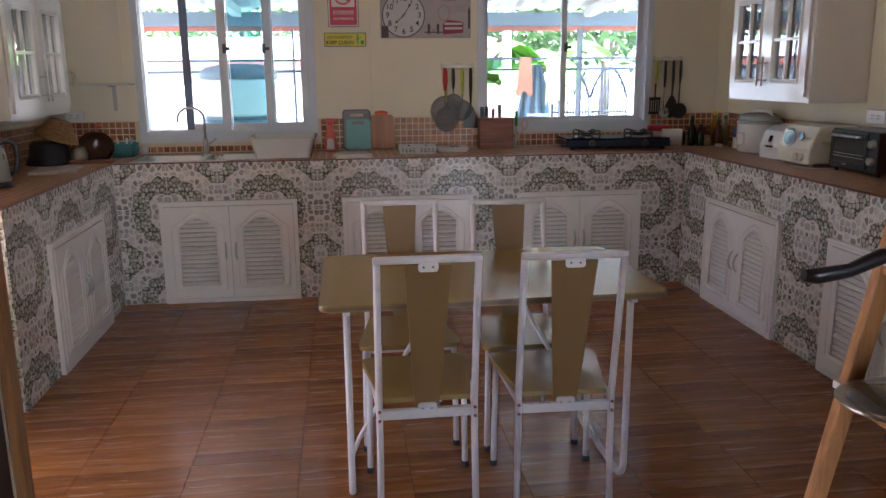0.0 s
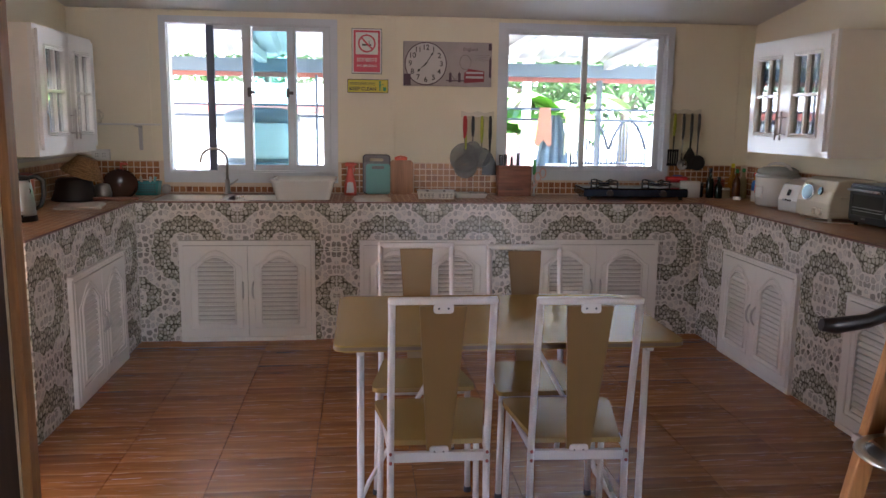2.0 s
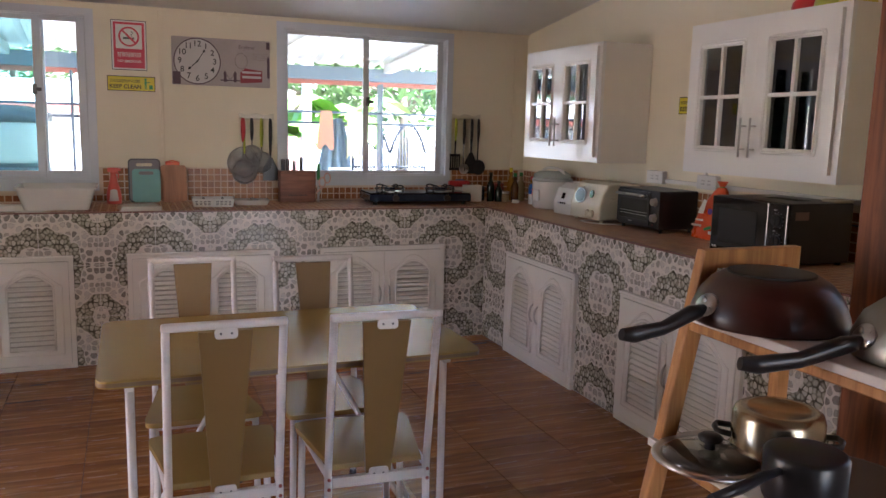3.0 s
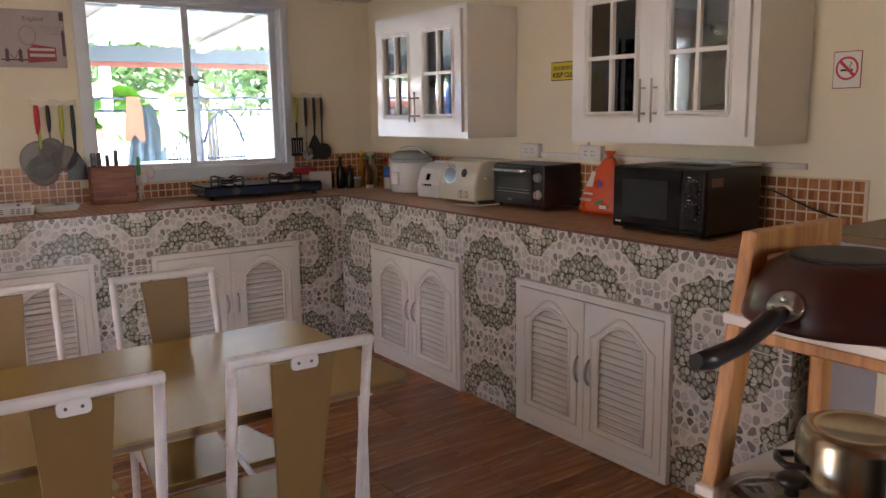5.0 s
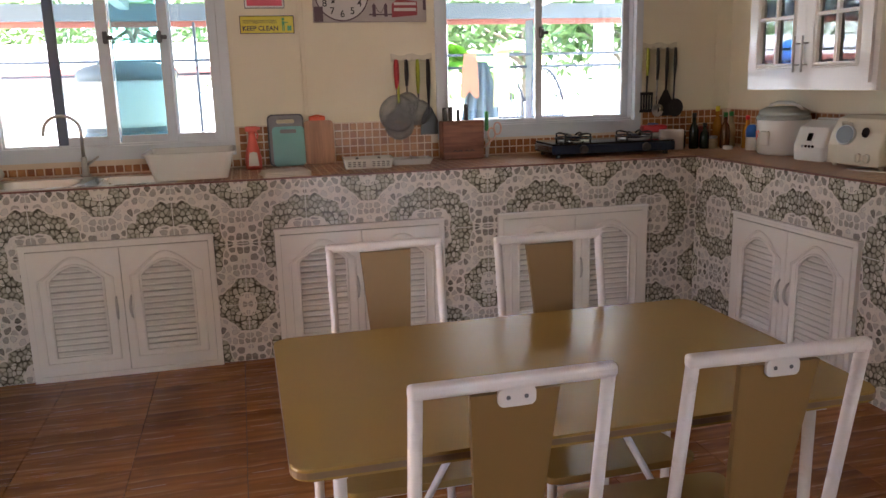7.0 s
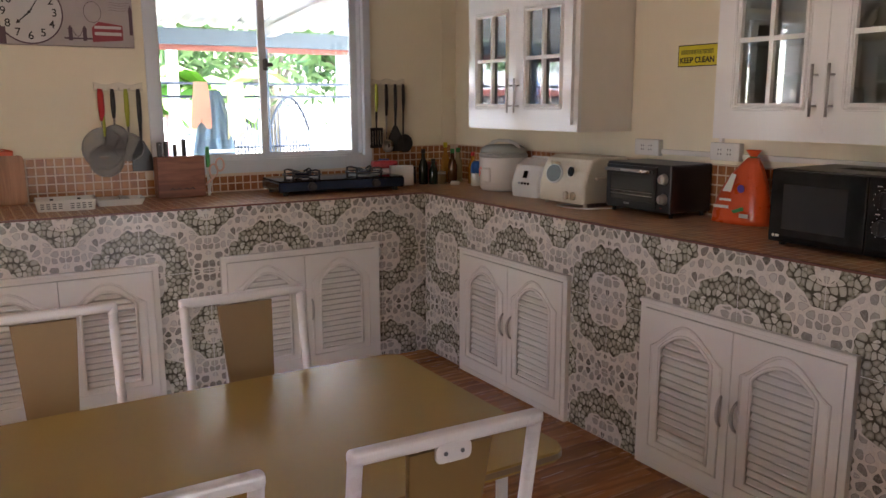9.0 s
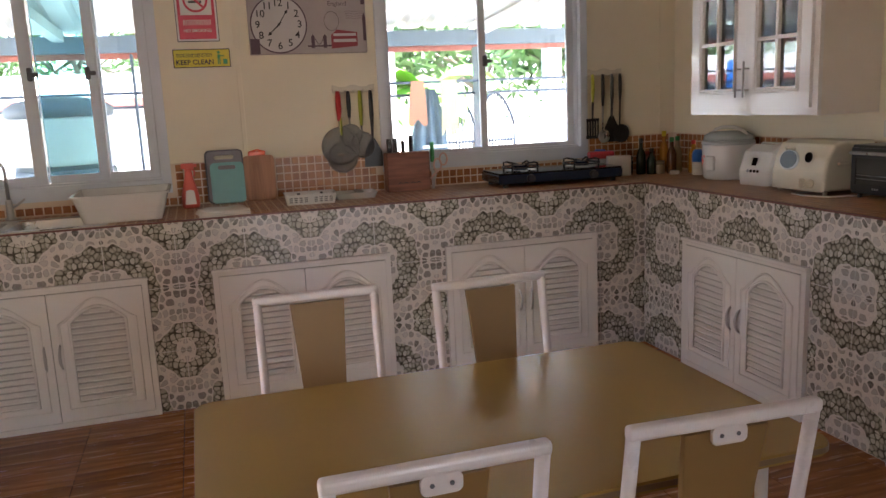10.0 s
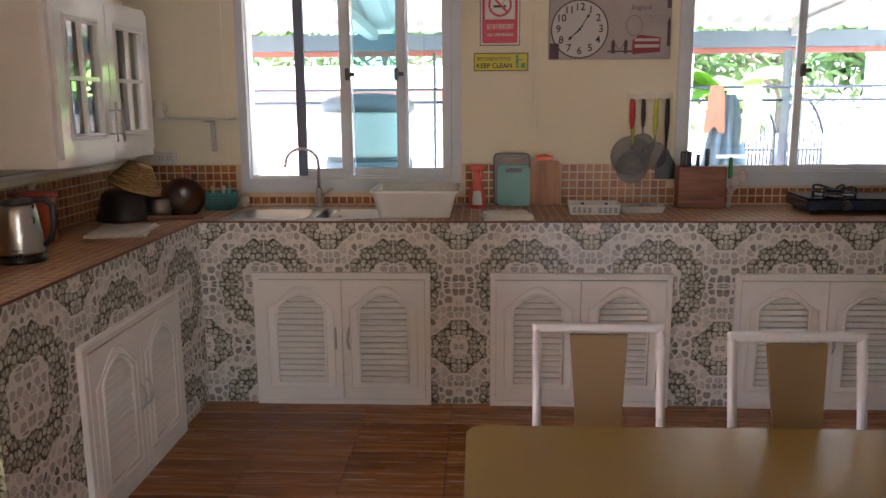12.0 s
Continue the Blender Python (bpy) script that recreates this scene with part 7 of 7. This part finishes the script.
# ---- left counter ----
def loft(bm, w, d, r, levels):
    """A body with rounded corners whose outline steps in by an inset at each height."""
    rings = []
    for z, inset in levels:
        rings.append([bm.verts.new((x, y, z)) for x, y in rounded(-w + inset, -d + inset, w - inset, d - inset, max(r - inset, 0.008), 8)])
    for a, b in zip(rings, rings[1:]):
        for i in range(len(a)):
            j = (i + 1) % len(a)
            bm.faces.new((a[i], a[j], b[j], b[i])).smooth = True
    bm.faces.new(rings[0][::-1])
    bm.faces.new(rings[-1])


ts = thing("toaster", "cream two slot toaster with a grey base and side controls", "toaster", (-1.945, 3.735, Z), 64)
bm = BM()
loft(bm, 0.152, 0.080, 0.062, [(0.025, 0.003), (0.045, 0.0), (0.110, 0.002), (0.140, 0.006), (0.160, 0.014), (0.174, 0.025), (0.182, 0.038), (0.185, 0.050)])
part("body", bm, M_CREAM, ts)
bm = BM()
loft(bm, 0.154, 0.082, 0.062, [(0.0, 0.008), (0.004, 0.003), (0.012, 0.0), (0.025, 0.001)])
part("base", bm, plain("grey plastic base", (0.16, 0.16, 0.17), 0.35), ts)
bm = BM()
slab(bm, rounded(-0.100, -0.028, 0.100, 0.028, 0.02, 4), 0.1852, 0.1870, 0.0005, 1)
part("slot_plate", bm, M_CREAM, ts)
for y in (-0.014, 0.014):
    bm = BM()
    bx(bm, -0.094, y - 0.009, 0.1872, 0.094, y + 0.009, 0.1885)
    part("slot", bm, M_INK, ts, "dark bread slot")
bm = BM()
tube(bm, [(-0.12, -0.055, 0.186), (-0.10, -0.058, 0.200), (0.08, -0.058, 0.205), (0.12, -0.055, 0.186)], 0.0025, 6)
tube(bm, [(-0.12, 0.055, 0.186), (-0.10, 0.058, 0.200), (0.08, 0.058, 0.205), (0.12, 0.055, 0.186)], 0.0025, 6)
part("warming_rack", bm, M_OFFW, ts)
bm = BM()
slab(bm, rounded(0.060, 0.060, 0.100, 0.145, 0.018, 5), -0.0855, -0.0775, 0.002, 1, "xz")
ctrl = part("control_plate", bm, plain("blue grey plastic", (0.16, 0.19, 0.22), 0.4), ts)
bm = BM()
rev(bm, [(0.012, -0.100), (0.014, -0.086)], (0.080, 0, 0.078), 16, axis="y")
part("knob", bm, M_CREAM, ctrl)
for z in (0.105, 0.120, 0.134):
    bm = BM()
    bx(bm, 0.069, -0.0885, z - 0.004, 0.091, -0.0857, z + 0.004, 0.001)
    part("button", bm, M_GREY, ctrl)
bm = BM()
tube(bm, [(0.14, 0.05, 0.02), (0.19, 0.03, 0.006), (0.20, 0.10, 0.006), (0.16, 0.16, 0.05), (0.155, 0.185, 0.20), (0.15, 0.195, 0.26)], 0.003, 6)
part("cable", bm, M_OFFW, ts, "white power cable")

kt = thing("electric_kettle", "brushed steel electric kettle with a black handle and base", "kettle", (-1.865, 4.145, Z), 18)
bm = BM()
rev(bm, [(0.080, 0.0), (0.082, 0.004), (0.078, 0.028), (0.001, 0.028)], (0, 0, 0), 36)
part("base", bm, M_BLACK, kt)
bm = BM()
rev(bm, [(0.074, 0.0285), (0.076, 0.04), (0.072, 0.10), (0.062, 0.175), (0.057, 0.205)], (0, 0, 0), 36)
slab(bm, [(-0.055, 0.155), (-0.092, 0.205), (-0.055, 0.205)], -0.020, 0.020, 0.004, 1, "xz")
part("body", bm, M_STEEL, kt)
bm = BM()
rev(bm, [(0.058, 0.2055), (0.056, 0.218), (0.040, 0.226), (0.012, 0.228), (0.012, 0.238), (0.001, 0.239)], (0, 0, 0), 30)
part("lid", bm, M_BLACK, kt)
bm = BM()
tube(bm, [(0.050, 0, 0.215), (0.085, 0, 0.222), (0.112, 0, 0.200), (0.114, 0, 0.13), (0.098, 0, 0.075), (0.072, 0, 0.055)], [0.010, 0.012, 0.013, 0.012, 0.011, 0.009], 12)
part("handle", bm, M_BLACK, kt)
bm = BM()
for i in range(7):
    bx(bm, -0.018 + i * 0.0055, -0.0755, 0.048, -0.0145 + i * 0.0055, -0.0745, 0.052)
part("badge", bm, M_INK, kt, "small dark badge")
bm = BM()
tube(bm, [(0.0, 0.0, 0.0), (-0.01, -0.03, 0.0), (-0.03, -0.05, -0.01), (-0.05, -0.02, 0.0)], 0.006, 6)
single("plug", bm, M_BLACK, "black mains plug in the wall socket", "plug", (XL + 0.045, 4.235, 1.155), 80)

jr = thing("storage_jar", "dark red plastic lidded jar behind the kettle", "storage jar", (-2.015, 4.50, Z))
bm = BM()
rev(bm, [(0.070, 0), (0.078, 0.01), (0.086, 0.17), (0.083, 0.19)], (0, 0, 0), 26)
part("body", bm, plain("orange red plastic", (0.45, 0.09, 0.05), 0.3), jr)
bm = BM()
rev(bm, [(0.092, 0.190), (0.092, 0.205), (0.06, 0.215), (0.001, 0.217)], (0, 0, 0), 26)
part("lid", bm, M_REDBR, jr)
bm = BM()
rev(bm, [(0.016, 0.216), (0.014, 0.232), (0.024, 0.238), (0.001, 0.244)], (0, 0, 0), 16)
part("knob", bm, M_CREAM, jr, "cream knob")

cpz = thing("cooking_pot", "blackened pot turned upside down in the counter's corner", "cooking pot", (-1.955, 5.18, Z))
bm = BM()
rev(bm, [(0.135, 0), (0.138, 0.01), (0.118, 0.05), (0.105, 0.125), (0.085, 0.14), (0.001, 0.142)], (0, 0, 0), 32)
part("pot", bm, plain("soot black metal", (0.016, 0.015, 0.018), 0.45, var=0.5), cpz)
bs = thing("wicker_basket", "brown wicker basket tipped over on the black pot", "basket", (-1.915, 5.20, Z + 0.150), 0, "", 0, 20)
for k in range(11):
    t = k / 10
    bm = BM()
    r = 0.125 - 0.07 * t
    tube(bm, [((r + 0.003 * math.sin(i * 3.0 + k * 3.14)) * math.cos(2 * math.pi * i / 40), r * math.sin(2 * math.pi * i / 40) * 0.9, 0.010 + 0.105 * t) for i in range(40)], 0.0068, 6, closed=True)
    part("strand", bm, M_WICKER, bs)
bm = BM()
for i in range(20):
    a = 2 * math.pi * i / 20
    tube(bm, [(0.125 * math.cos(a), 0.1125 * math.sin(a), 0.008), (0.055 * math.cos(a), 0.05 * math.sin(a), 0.118)], 0.004, 5)
rev(bm, [(0.056, 0.112), (0.05, 0.120), (0.001, 0.122)], (0, 0, 0), 20)
part("stakes", bm, M_WICKER, bs)
bw = thing("bowl", "dark brown bowl leaning beside the black pot", "bowl", (-1.725, 5.34, Z + 0.075), 20, "", 62, 0)
bm = BM()
rev(bm, [(0.04, -0.05), (0.075, -0.035), (0.10, 0.0), (0.108, 0.03), (0.104, 0.03), (0.095, 0.002), (0.07, -0.028), (0.001, -0.042)], (0, 0, 0), 30)
part("bowl", bm, plain("dark brown lacquer", (0.055, 0.025, 0.018), 0.25), bw)
bm = BM()
rev(bm, [(0.03, 0), (0.05, 0.01), (0.056, 0.045), (0.045, 0.09), (0.03, 0.10), (0.001, 0.102)], (0, 0, 0), 22)
single("steel_pot", bm, M_ALU, "small dull steel pot beside the black pot", "pot", (-1.80, 5.22, Z))
bm = BM()
bx(bm, -0.15, -0.012, 0.0, 0.15, 0.012, 0.022, 0.005)
single("rolling_board", bm, M_BLOCK, "dark brown wooden board edge lying on the counter", "board", (-1.72, 5.16, Z), 10)
folded("tea_towel", "folded pale striped tea towel on the tiled counter", (-1.80, 4.80, Z), 0.25, 0.34, 0.012, plain("pale striped cotton", (0.55, 0.50, 0.44), 0.9, var=0.25, scale=30.0, bump=0.5, fine=500), 12, 5)
sb = bottle("soap_bottle", "red pump soap bottle in the counter's corner", (-1.75, 5.46, Z), [(0.036, 0), (0.040, 0.006), (0.040, 0.11), (0.030, 0.145), (0.014, 0.16)], plain("red soap", (0.35, 0.03, 0.03), 0.25), [(0.016, 0.161), (0.016, 0.178), (0.006, 0.18), (0.006, 0.205)], M_PINK, capname="collar")
bm = BM()
tube(bm, [(0, 0, 0.205), (0.0, 0, 0.215), (0.040, -0.005, 0.213), (0.046, -0.006, 0.205)], [0.006, 0.009, 0.006, 0.004], 8)
part("pump", bm, M_PINK, sb)
tb = thing("plastic_basket", "teal slotted plastic basket with brushes beside the sink", "basket", (-1.610, 5.56, Z))
bm = BM()
tub_walls(bm, 0.072, 0.055, 0.085, 0.065, 0.090, 0.003, 0.02)
part("body", bm, M_TEALD, tb)
bm = BM()
for i in range(8):
    for z in (0.02, 0.036, 0.052, 0.068):
        bx(bm, -0.068 + i * 0.0175, -0.0665 + (0.09 - z) * 0.11, z, -0.057 + i * 0.0175, -0.055 + (0.09 - z) * 0.11, z + 0.008)
part("slots", bm, M_GREY, tb, "dark slots in the side")
for x, m in ((-0.03, M_CREAM), (0.01, M_OFFW), (0.03, M_TEAL)):
    bm = BM()
    tube(bm, [(x, 0, 0.005), (x * 1.6, 0.02, 0.12)], [0.006, 0.009], 8)
    single("dish_brush", bm, m, "plastic dish brush standing in the teal basket", "brush", (-1.610, 5.56, Z), 0, "dish brushes")

# things on the two shelves
j1 = bottle("coffee_jar", "glass coffee jar with a dark red lid on the wall shelf", (-2.055, 3.640, 1.3385), [(0.034, 0), (0.036, 0.005), (0.037, 0.085), (0.030, 0.095)], plain("clear jar with coffee", (0.17, 0.11, 0.08), 0.08, bump=0.0), [(0.034, 0.096), (0.034, 0.118), (0.001, 0.119)], M_REDBR)
bm = BM()
rev(bm, [(0.0373, 0.022), (0.0378, 0.024), (0.0378, 0.068), (0.0373, 0.070)], (0, 0, 0), 20)
part("label", bm, M_SIGNRED, j1, "red paper label")
j2 = bottle("storage_jar", "clear plastic jar of dark packets on the wall shelf", (-2.05, 3.765, 1.3385), [(0.044, 0), (0.047, 0.005), (0.047, 0.135)], plain("clear plastic with dark contents", (0.11, 0.09, 0.07), 0.10, scale=40.0, var=0.6, bump=0.0), [(0.048, 0.1355), (0.048, 0.150), (0.001, 0.151)], plain("clear lid", (0.34, 0.32, 0.28), 0.12))
bm = BM()
rev(bm, [(0.0476, 0.085), (0.0482, 0.087), (0.0482, 0.105), (0.0476, 0.107)], (0, 0, 0), 20)
part("label", bm, M_CREAM, j2, "cream label strip")
bm = BM()
bx(bm, -0.012, -0.012, 0.0, 0.012, 0.012, 0.024, 0.003)
single("small_box", bm, M_PAPER, "small white box on the wall shelf", "box", (-2.04, 3.855, 1.3385))
bm = BM()
tube(bm, [(-0.03, -0.03, 0.008), (0.0, 0.0, 0.012), (0.03, 0.03, 0.009)], [0.007, 0.012, 0.006], 8)
single("clip", bm, M_BLACK, "black plastic clip lying on the wall shelf", "clip", (-2.03, 3.915, 1.3385), 20)
bm = BM()
rev(bm, [(0.030, 0), (0.034, 0.01), (0.028, 0.05), (0.022, 0.075), (0.027, 0.09), (0.001, 0.088)], (0, 0, 0), 22)
tube(bm, [(0.026, 0, 0.075), (0.048, 0, 0.065), (0.045, 0, 0.035), (0.030, 0, 0.028)], 0.004, 8)
single("jug", bm, M_CREAM, "small cream china jug on the corner shelf", "jug", (-1.955, 5.665, 1.3775))
bm = BM()
rev(bm, [(0.026, 0), (0.028, 0.02), (0.018, 0.08), (0.012, 0.12), (0.014, 0.125), (0.001, 0.125)], (0, 0, 0), 20)
single("vase", bm, M_OFFW, "slim white china vase on the corner shelf", "vase", (-2.035, 5.665, 1.3775))

bm = BM()
bx(bm, -2.04, 2.96, 0.185, -1.67, 3.30, 0.215, 0.008, 2)
for x, y in ((-2.02, 2.98), (-1.72, 2.98), (-2.02, 3.25), (-1.72, 3.25)):
    bx(bm, x, y, 0.0, x + 0.03, y + 0.03, 0.187)
single("low_stool", bm, M_OFFW, "low white plastic stool under the water bottle", "stool")
# ---- green water bottle by the left counter's end ----
wb = thing("water_bottle", "large green water bottle with a carrying strap beside the counter's end", "water bottle", (-1.800, 3.150, 0.365), -20, "", -52, 8)
bm = BM()
prof = [(0.085, -0.18), (0.125, -0.165), (0.132, -0.13), (0.126, -0.115), (0.132, -0.10), (0.132, -0.04), (0.126, -0.028), (0.132, -0.015), (0.132, 0.06), (0.128, 0.11), (0.105, 0.155), (0.060, 0.190), (0.033, 0.205), (0.030, 0.235)]
rev(bm, prof, (0, 0, 0), 40)
gg = Nodes("green bottle plastic")
gg.put(gg.p.inputs["Transmission Weight"], 0.7)
gg.bump(gg.noise(25.0), 0.25, 0.002)
part("body", bm, gg.done(gg.mix(gg.step(gg.noise(5.0), 0.3, 0.7), (0.05, 0.24, 0.06), (0.13, 0.42, 0.14)), 0.10), wb)
bm = BM()
rev(bm, [(0.036, 0.228), (0.037, 0.232), (0.037, 0.262), (0.034, 0.268), (0.001, 0.269)], (0, 0, 0), 28)
part("cap", bm, M_GREEN, wb, "bright green cap")
bm = BM()
tube(bm, [(0.036 * math.cos(a), 0.036 * math.sin(a), 0.210) for a in [radians(i * 20) for i in range(18)]], 0.005, 6, closed=True)
tube(bm, [(-0.036, 0.01, 0.208), (-0.10, 0.06, 0.175), (-0.115, 0.085, 0.06), (-0.095, 0.105, -0.08), (-0.07, 0.115, -0.17)], 0.006, 8, flat=0.5)
tube(bm, [(0.036, 0.01, 0.208), (0.09, 0.08, 0.16), (0.10, 0.10, 0.02), (0.09, 0.11, -0.12)], 0.004, 8, flat=0.5)
part("strap", bm, M_OFFW, wb, "pale webbing strap")
bm = BM()
for k in range(14):
    a0 = -1.95 + 0.075 * k
    z = 0.085 + 0.022 * ((k * 5) % 3) - (0.07 if k > 6 else 0)
    tube(bm, [(0.1335 * math.cos(a0 + 0.05 * math.sin(j * 1.1 + k)) * (1 - 0.8 * max(0, z - 0.085)), 0.1335 * math.sin(a0 + 0.05 * math.sin(j * 1.1 + k)) * (1 - 0.8 * max(0, z - 0.085)), z + 0.012 * math.sin(j * 1.7 + k * 2)) for j in range(6)], 0.0011, 5)
part("writing", bm, M_OFFW, wb, "pale embossed scribbled marks")


# ---- pieces: floor tiles, wall tiles, mosaic ----
tile_mesh = {}
nx0, ny0 = -0.77 - 4 * 0.405, 0.06
for i in range(13):
    for j in range(3, 15):
        a, b = nx0 + i * 0.405, ny0 + j * 0.4
        x0, x1, y0, y1 = max(a + 0.0012, XL), min(a + 0.4038, XR), max(b + 0.0012, YF - 0.4), min(b + 0.3988, YB)
        if x1 - x0 < 0.02 or y1 - y0 < 0.02:
            continue
        key = (round(x1 - x0, 4), round(y1 - y0, 4))
        if key not in tile_mesh:
            bm = BM()
            bx(bm, 0, 0, -0.008, key[0], key[1], 0.0)
            tile_mesh[key] = mesh_of("floor_tile", bm, M_FLOOR)
        ob = new("floor_tile", tile_mesh[key])
        ob.parent = FLOOR
        ob.location = (x0, y0, 0)

cut = [(x - CW / 2, -0.1, x + CW / 2, CH) for x in CB]
wall_tiles(C_BACK, M_TILE_B, CX0, CX1, -0.33, cut, lambda a, b, c, d: (a, CY, b, c, CY + 0.008, d))
cut = [(y - CW / 2, -0.1, y + CW / 2, CH) for y in CR]
wall_tiles(C_RIGHT, M_TILE_R, RY, CY, 3.64, cut, lambda a, b, c, d: (CX1, a, b, CX1 + 0.008, c, d))
cut = [(y - CW / 2, -0.1, y + CW / 2, CH) for y in CL]
wall_tiles(C_LEFT, M_TILE_L, LY, CY, 3.62, cut, lambda a, b, c, d: (CX0 - 0.008, a, b, CX0, c, d))
wall_tiles(C_LEFT, M_TILE_E, XL, CX0 - 0.009, -1.86, [], lambda a, b, c, d: (a, LY, b, c, LY + 0.008, d))
wall_tiles(C_RIGHT, M_TILE_E, CX1 + 0.009, XR, 2.425, [], lambda a, b, c, d: (a, RY, b, c, RY + 0.008, d))

P = 0.0433
bm = BM()
bx(bm, 0, 0, 0, P - 0.0055, P - 0.0055, 0.007)
for v in bm.verts:
    if v.co.z > 0.005:
        v.co.x += 0.0008 if v.co.x < 0.01 else -0.0008
        v.co.y += 0.0008 if v.co.y < 0.01 else -0.0008
CHIP = mesh_of("mosaic_tile", bm, M_MOSAIC)
rng = random.Random(11)


def mosaic(parent, cells, near):
    """Chips at the poses in cells: those that near() picks (300 at most) as parts, the rest in one mesh."""
    bm, count = BM(), 0
    corners = [v.co.copy() for v in CHIP.vertices]
    faces = [tuple(p.vertices) for p in CHIP.polygons]
    co, fs = [], []
    for m in cells:
        m = m @ pose(0, 0, rng.uniform(0.0002, 0.0004), rng.uniform(-0.15, 0.15), rng.uniform(-0.15, 0.15), 0)
        if count < 300 and near(m.translation):
            ob = new("mosaic_tile", CHIP)
            ob.parent = parent
            ob.matrix_basis = m
            count += 1
        else:
            k = len(co)
            co += [m @ c for c in corners]
            fs += [tuple(k + i for i in f) for f in faces]
    bm.free()
    me = bpy.data.meshes.new("mosaic_tiles")
    me.from_pydata(co, [], fs)
    me.materials.append(M_MOSAIC)
    ob = new("mosaic_tiles", me)
    ob.parent = parent
    tagged(ob, kind="stuff")


def grid(a0, a1, b0, b1, hole=None):
    out = []
    a = a0
    while a + P <= a1 + 0.001:
        b = b0
        while b + P <= b1 + 0.001:
            if not hole or a + P < hole[0] or a > hole[2] or b + P < hole[1] or b > hole[3]:
                out.append((a, b))
            b += P
        a += P
    return out


TZ = 0.8930
top_b = [pose(a, b, TZ) for a, b in grid(CX0, CX1, CY + 0.007, YB, (SINK[0] - 0.005, SINK[1] - 0.005, SINK[2] + 0.005, SINK[3] + 0.005))]
top_r = [pose(a, b, TZ) for a, b in grid(CX1 + 0.008, XR, RY + 0.008, YB)]
top_l = [pose(a, b, TZ) for a, b in grid(XL, CX0 - 0.004, LY + 0.008, YB)]
mosaic(C_BACK, top_b, lambda p: p.y < 5.3 and p.x > -0.3)
mosaic(C_RIGHT, top_r, lambda p: p.y < 3.2)
mosaic(C_LEFT, top_l, lambda p: p.y < 4.4)
# splashback rows on the three walls, with their grout bed
SZ = 0.906
def splash(name, cells, near):
    root = new(name)
    tagged(root, kind="structure")
    mosaic(root, cells, near)
    return root
rows = 5
back = [(a, b) for a, b in grid(XL + 0.012, XR - 0.012, SZ, SZ + rows * P) if not (W1[0] - 0.03 < a + P and a < W1[2] + 0.03 and b + P > W1[1] - 0.03) and not (W2[0] - 0.03 < a + P and a < W2[2] + 0.03 and b + P > W2[1] - 0.03)]
s = splash("splashback", [pose(a, YB - 0.004, b, 90) for a, b in back], lambda p: False)
bm = BM()
for r in [q for r in split((XL, 0.893, XR, SZ + rows * P), W1) for q in split(r, W2)]:
    bx(bm, r[0], YB - 0.0104, r[1], r[2], YB - 0.0005, r[3])
structure("splashback_bed", bm, M_GROUT, s)
s = splash("splashback", [pose(XR - 0.004, b + P - 0.004, z, 90, 0, -90) for b, z in grid(2.235, YB - 0.012, SZ, SZ + rows * P)], lambda p: p.y < 2.9)
bm = BM()
bx(bm, XR - 0.0104, 2.225, 0.893, XR - 0.0005, YB - 0.006, SZ + rows * P)
structure("splashback_bed", bm, M_GROUT, s)
s = splash("splashback", [pose(XL + 0.004, b, z, 90, 0, 90) for b, z in grid(LY + 0.01, YB - 0.012, SZ, SZ + rows * P)], lambda p: p.y < 4.3)
bm = BM()
bx(bm, XL + 0.0005, LY, 0.893, XL + 0.0104, YB - 0.010, SZ + rows * P)
structure("splashback_bed", bm, M_GROUT, s)
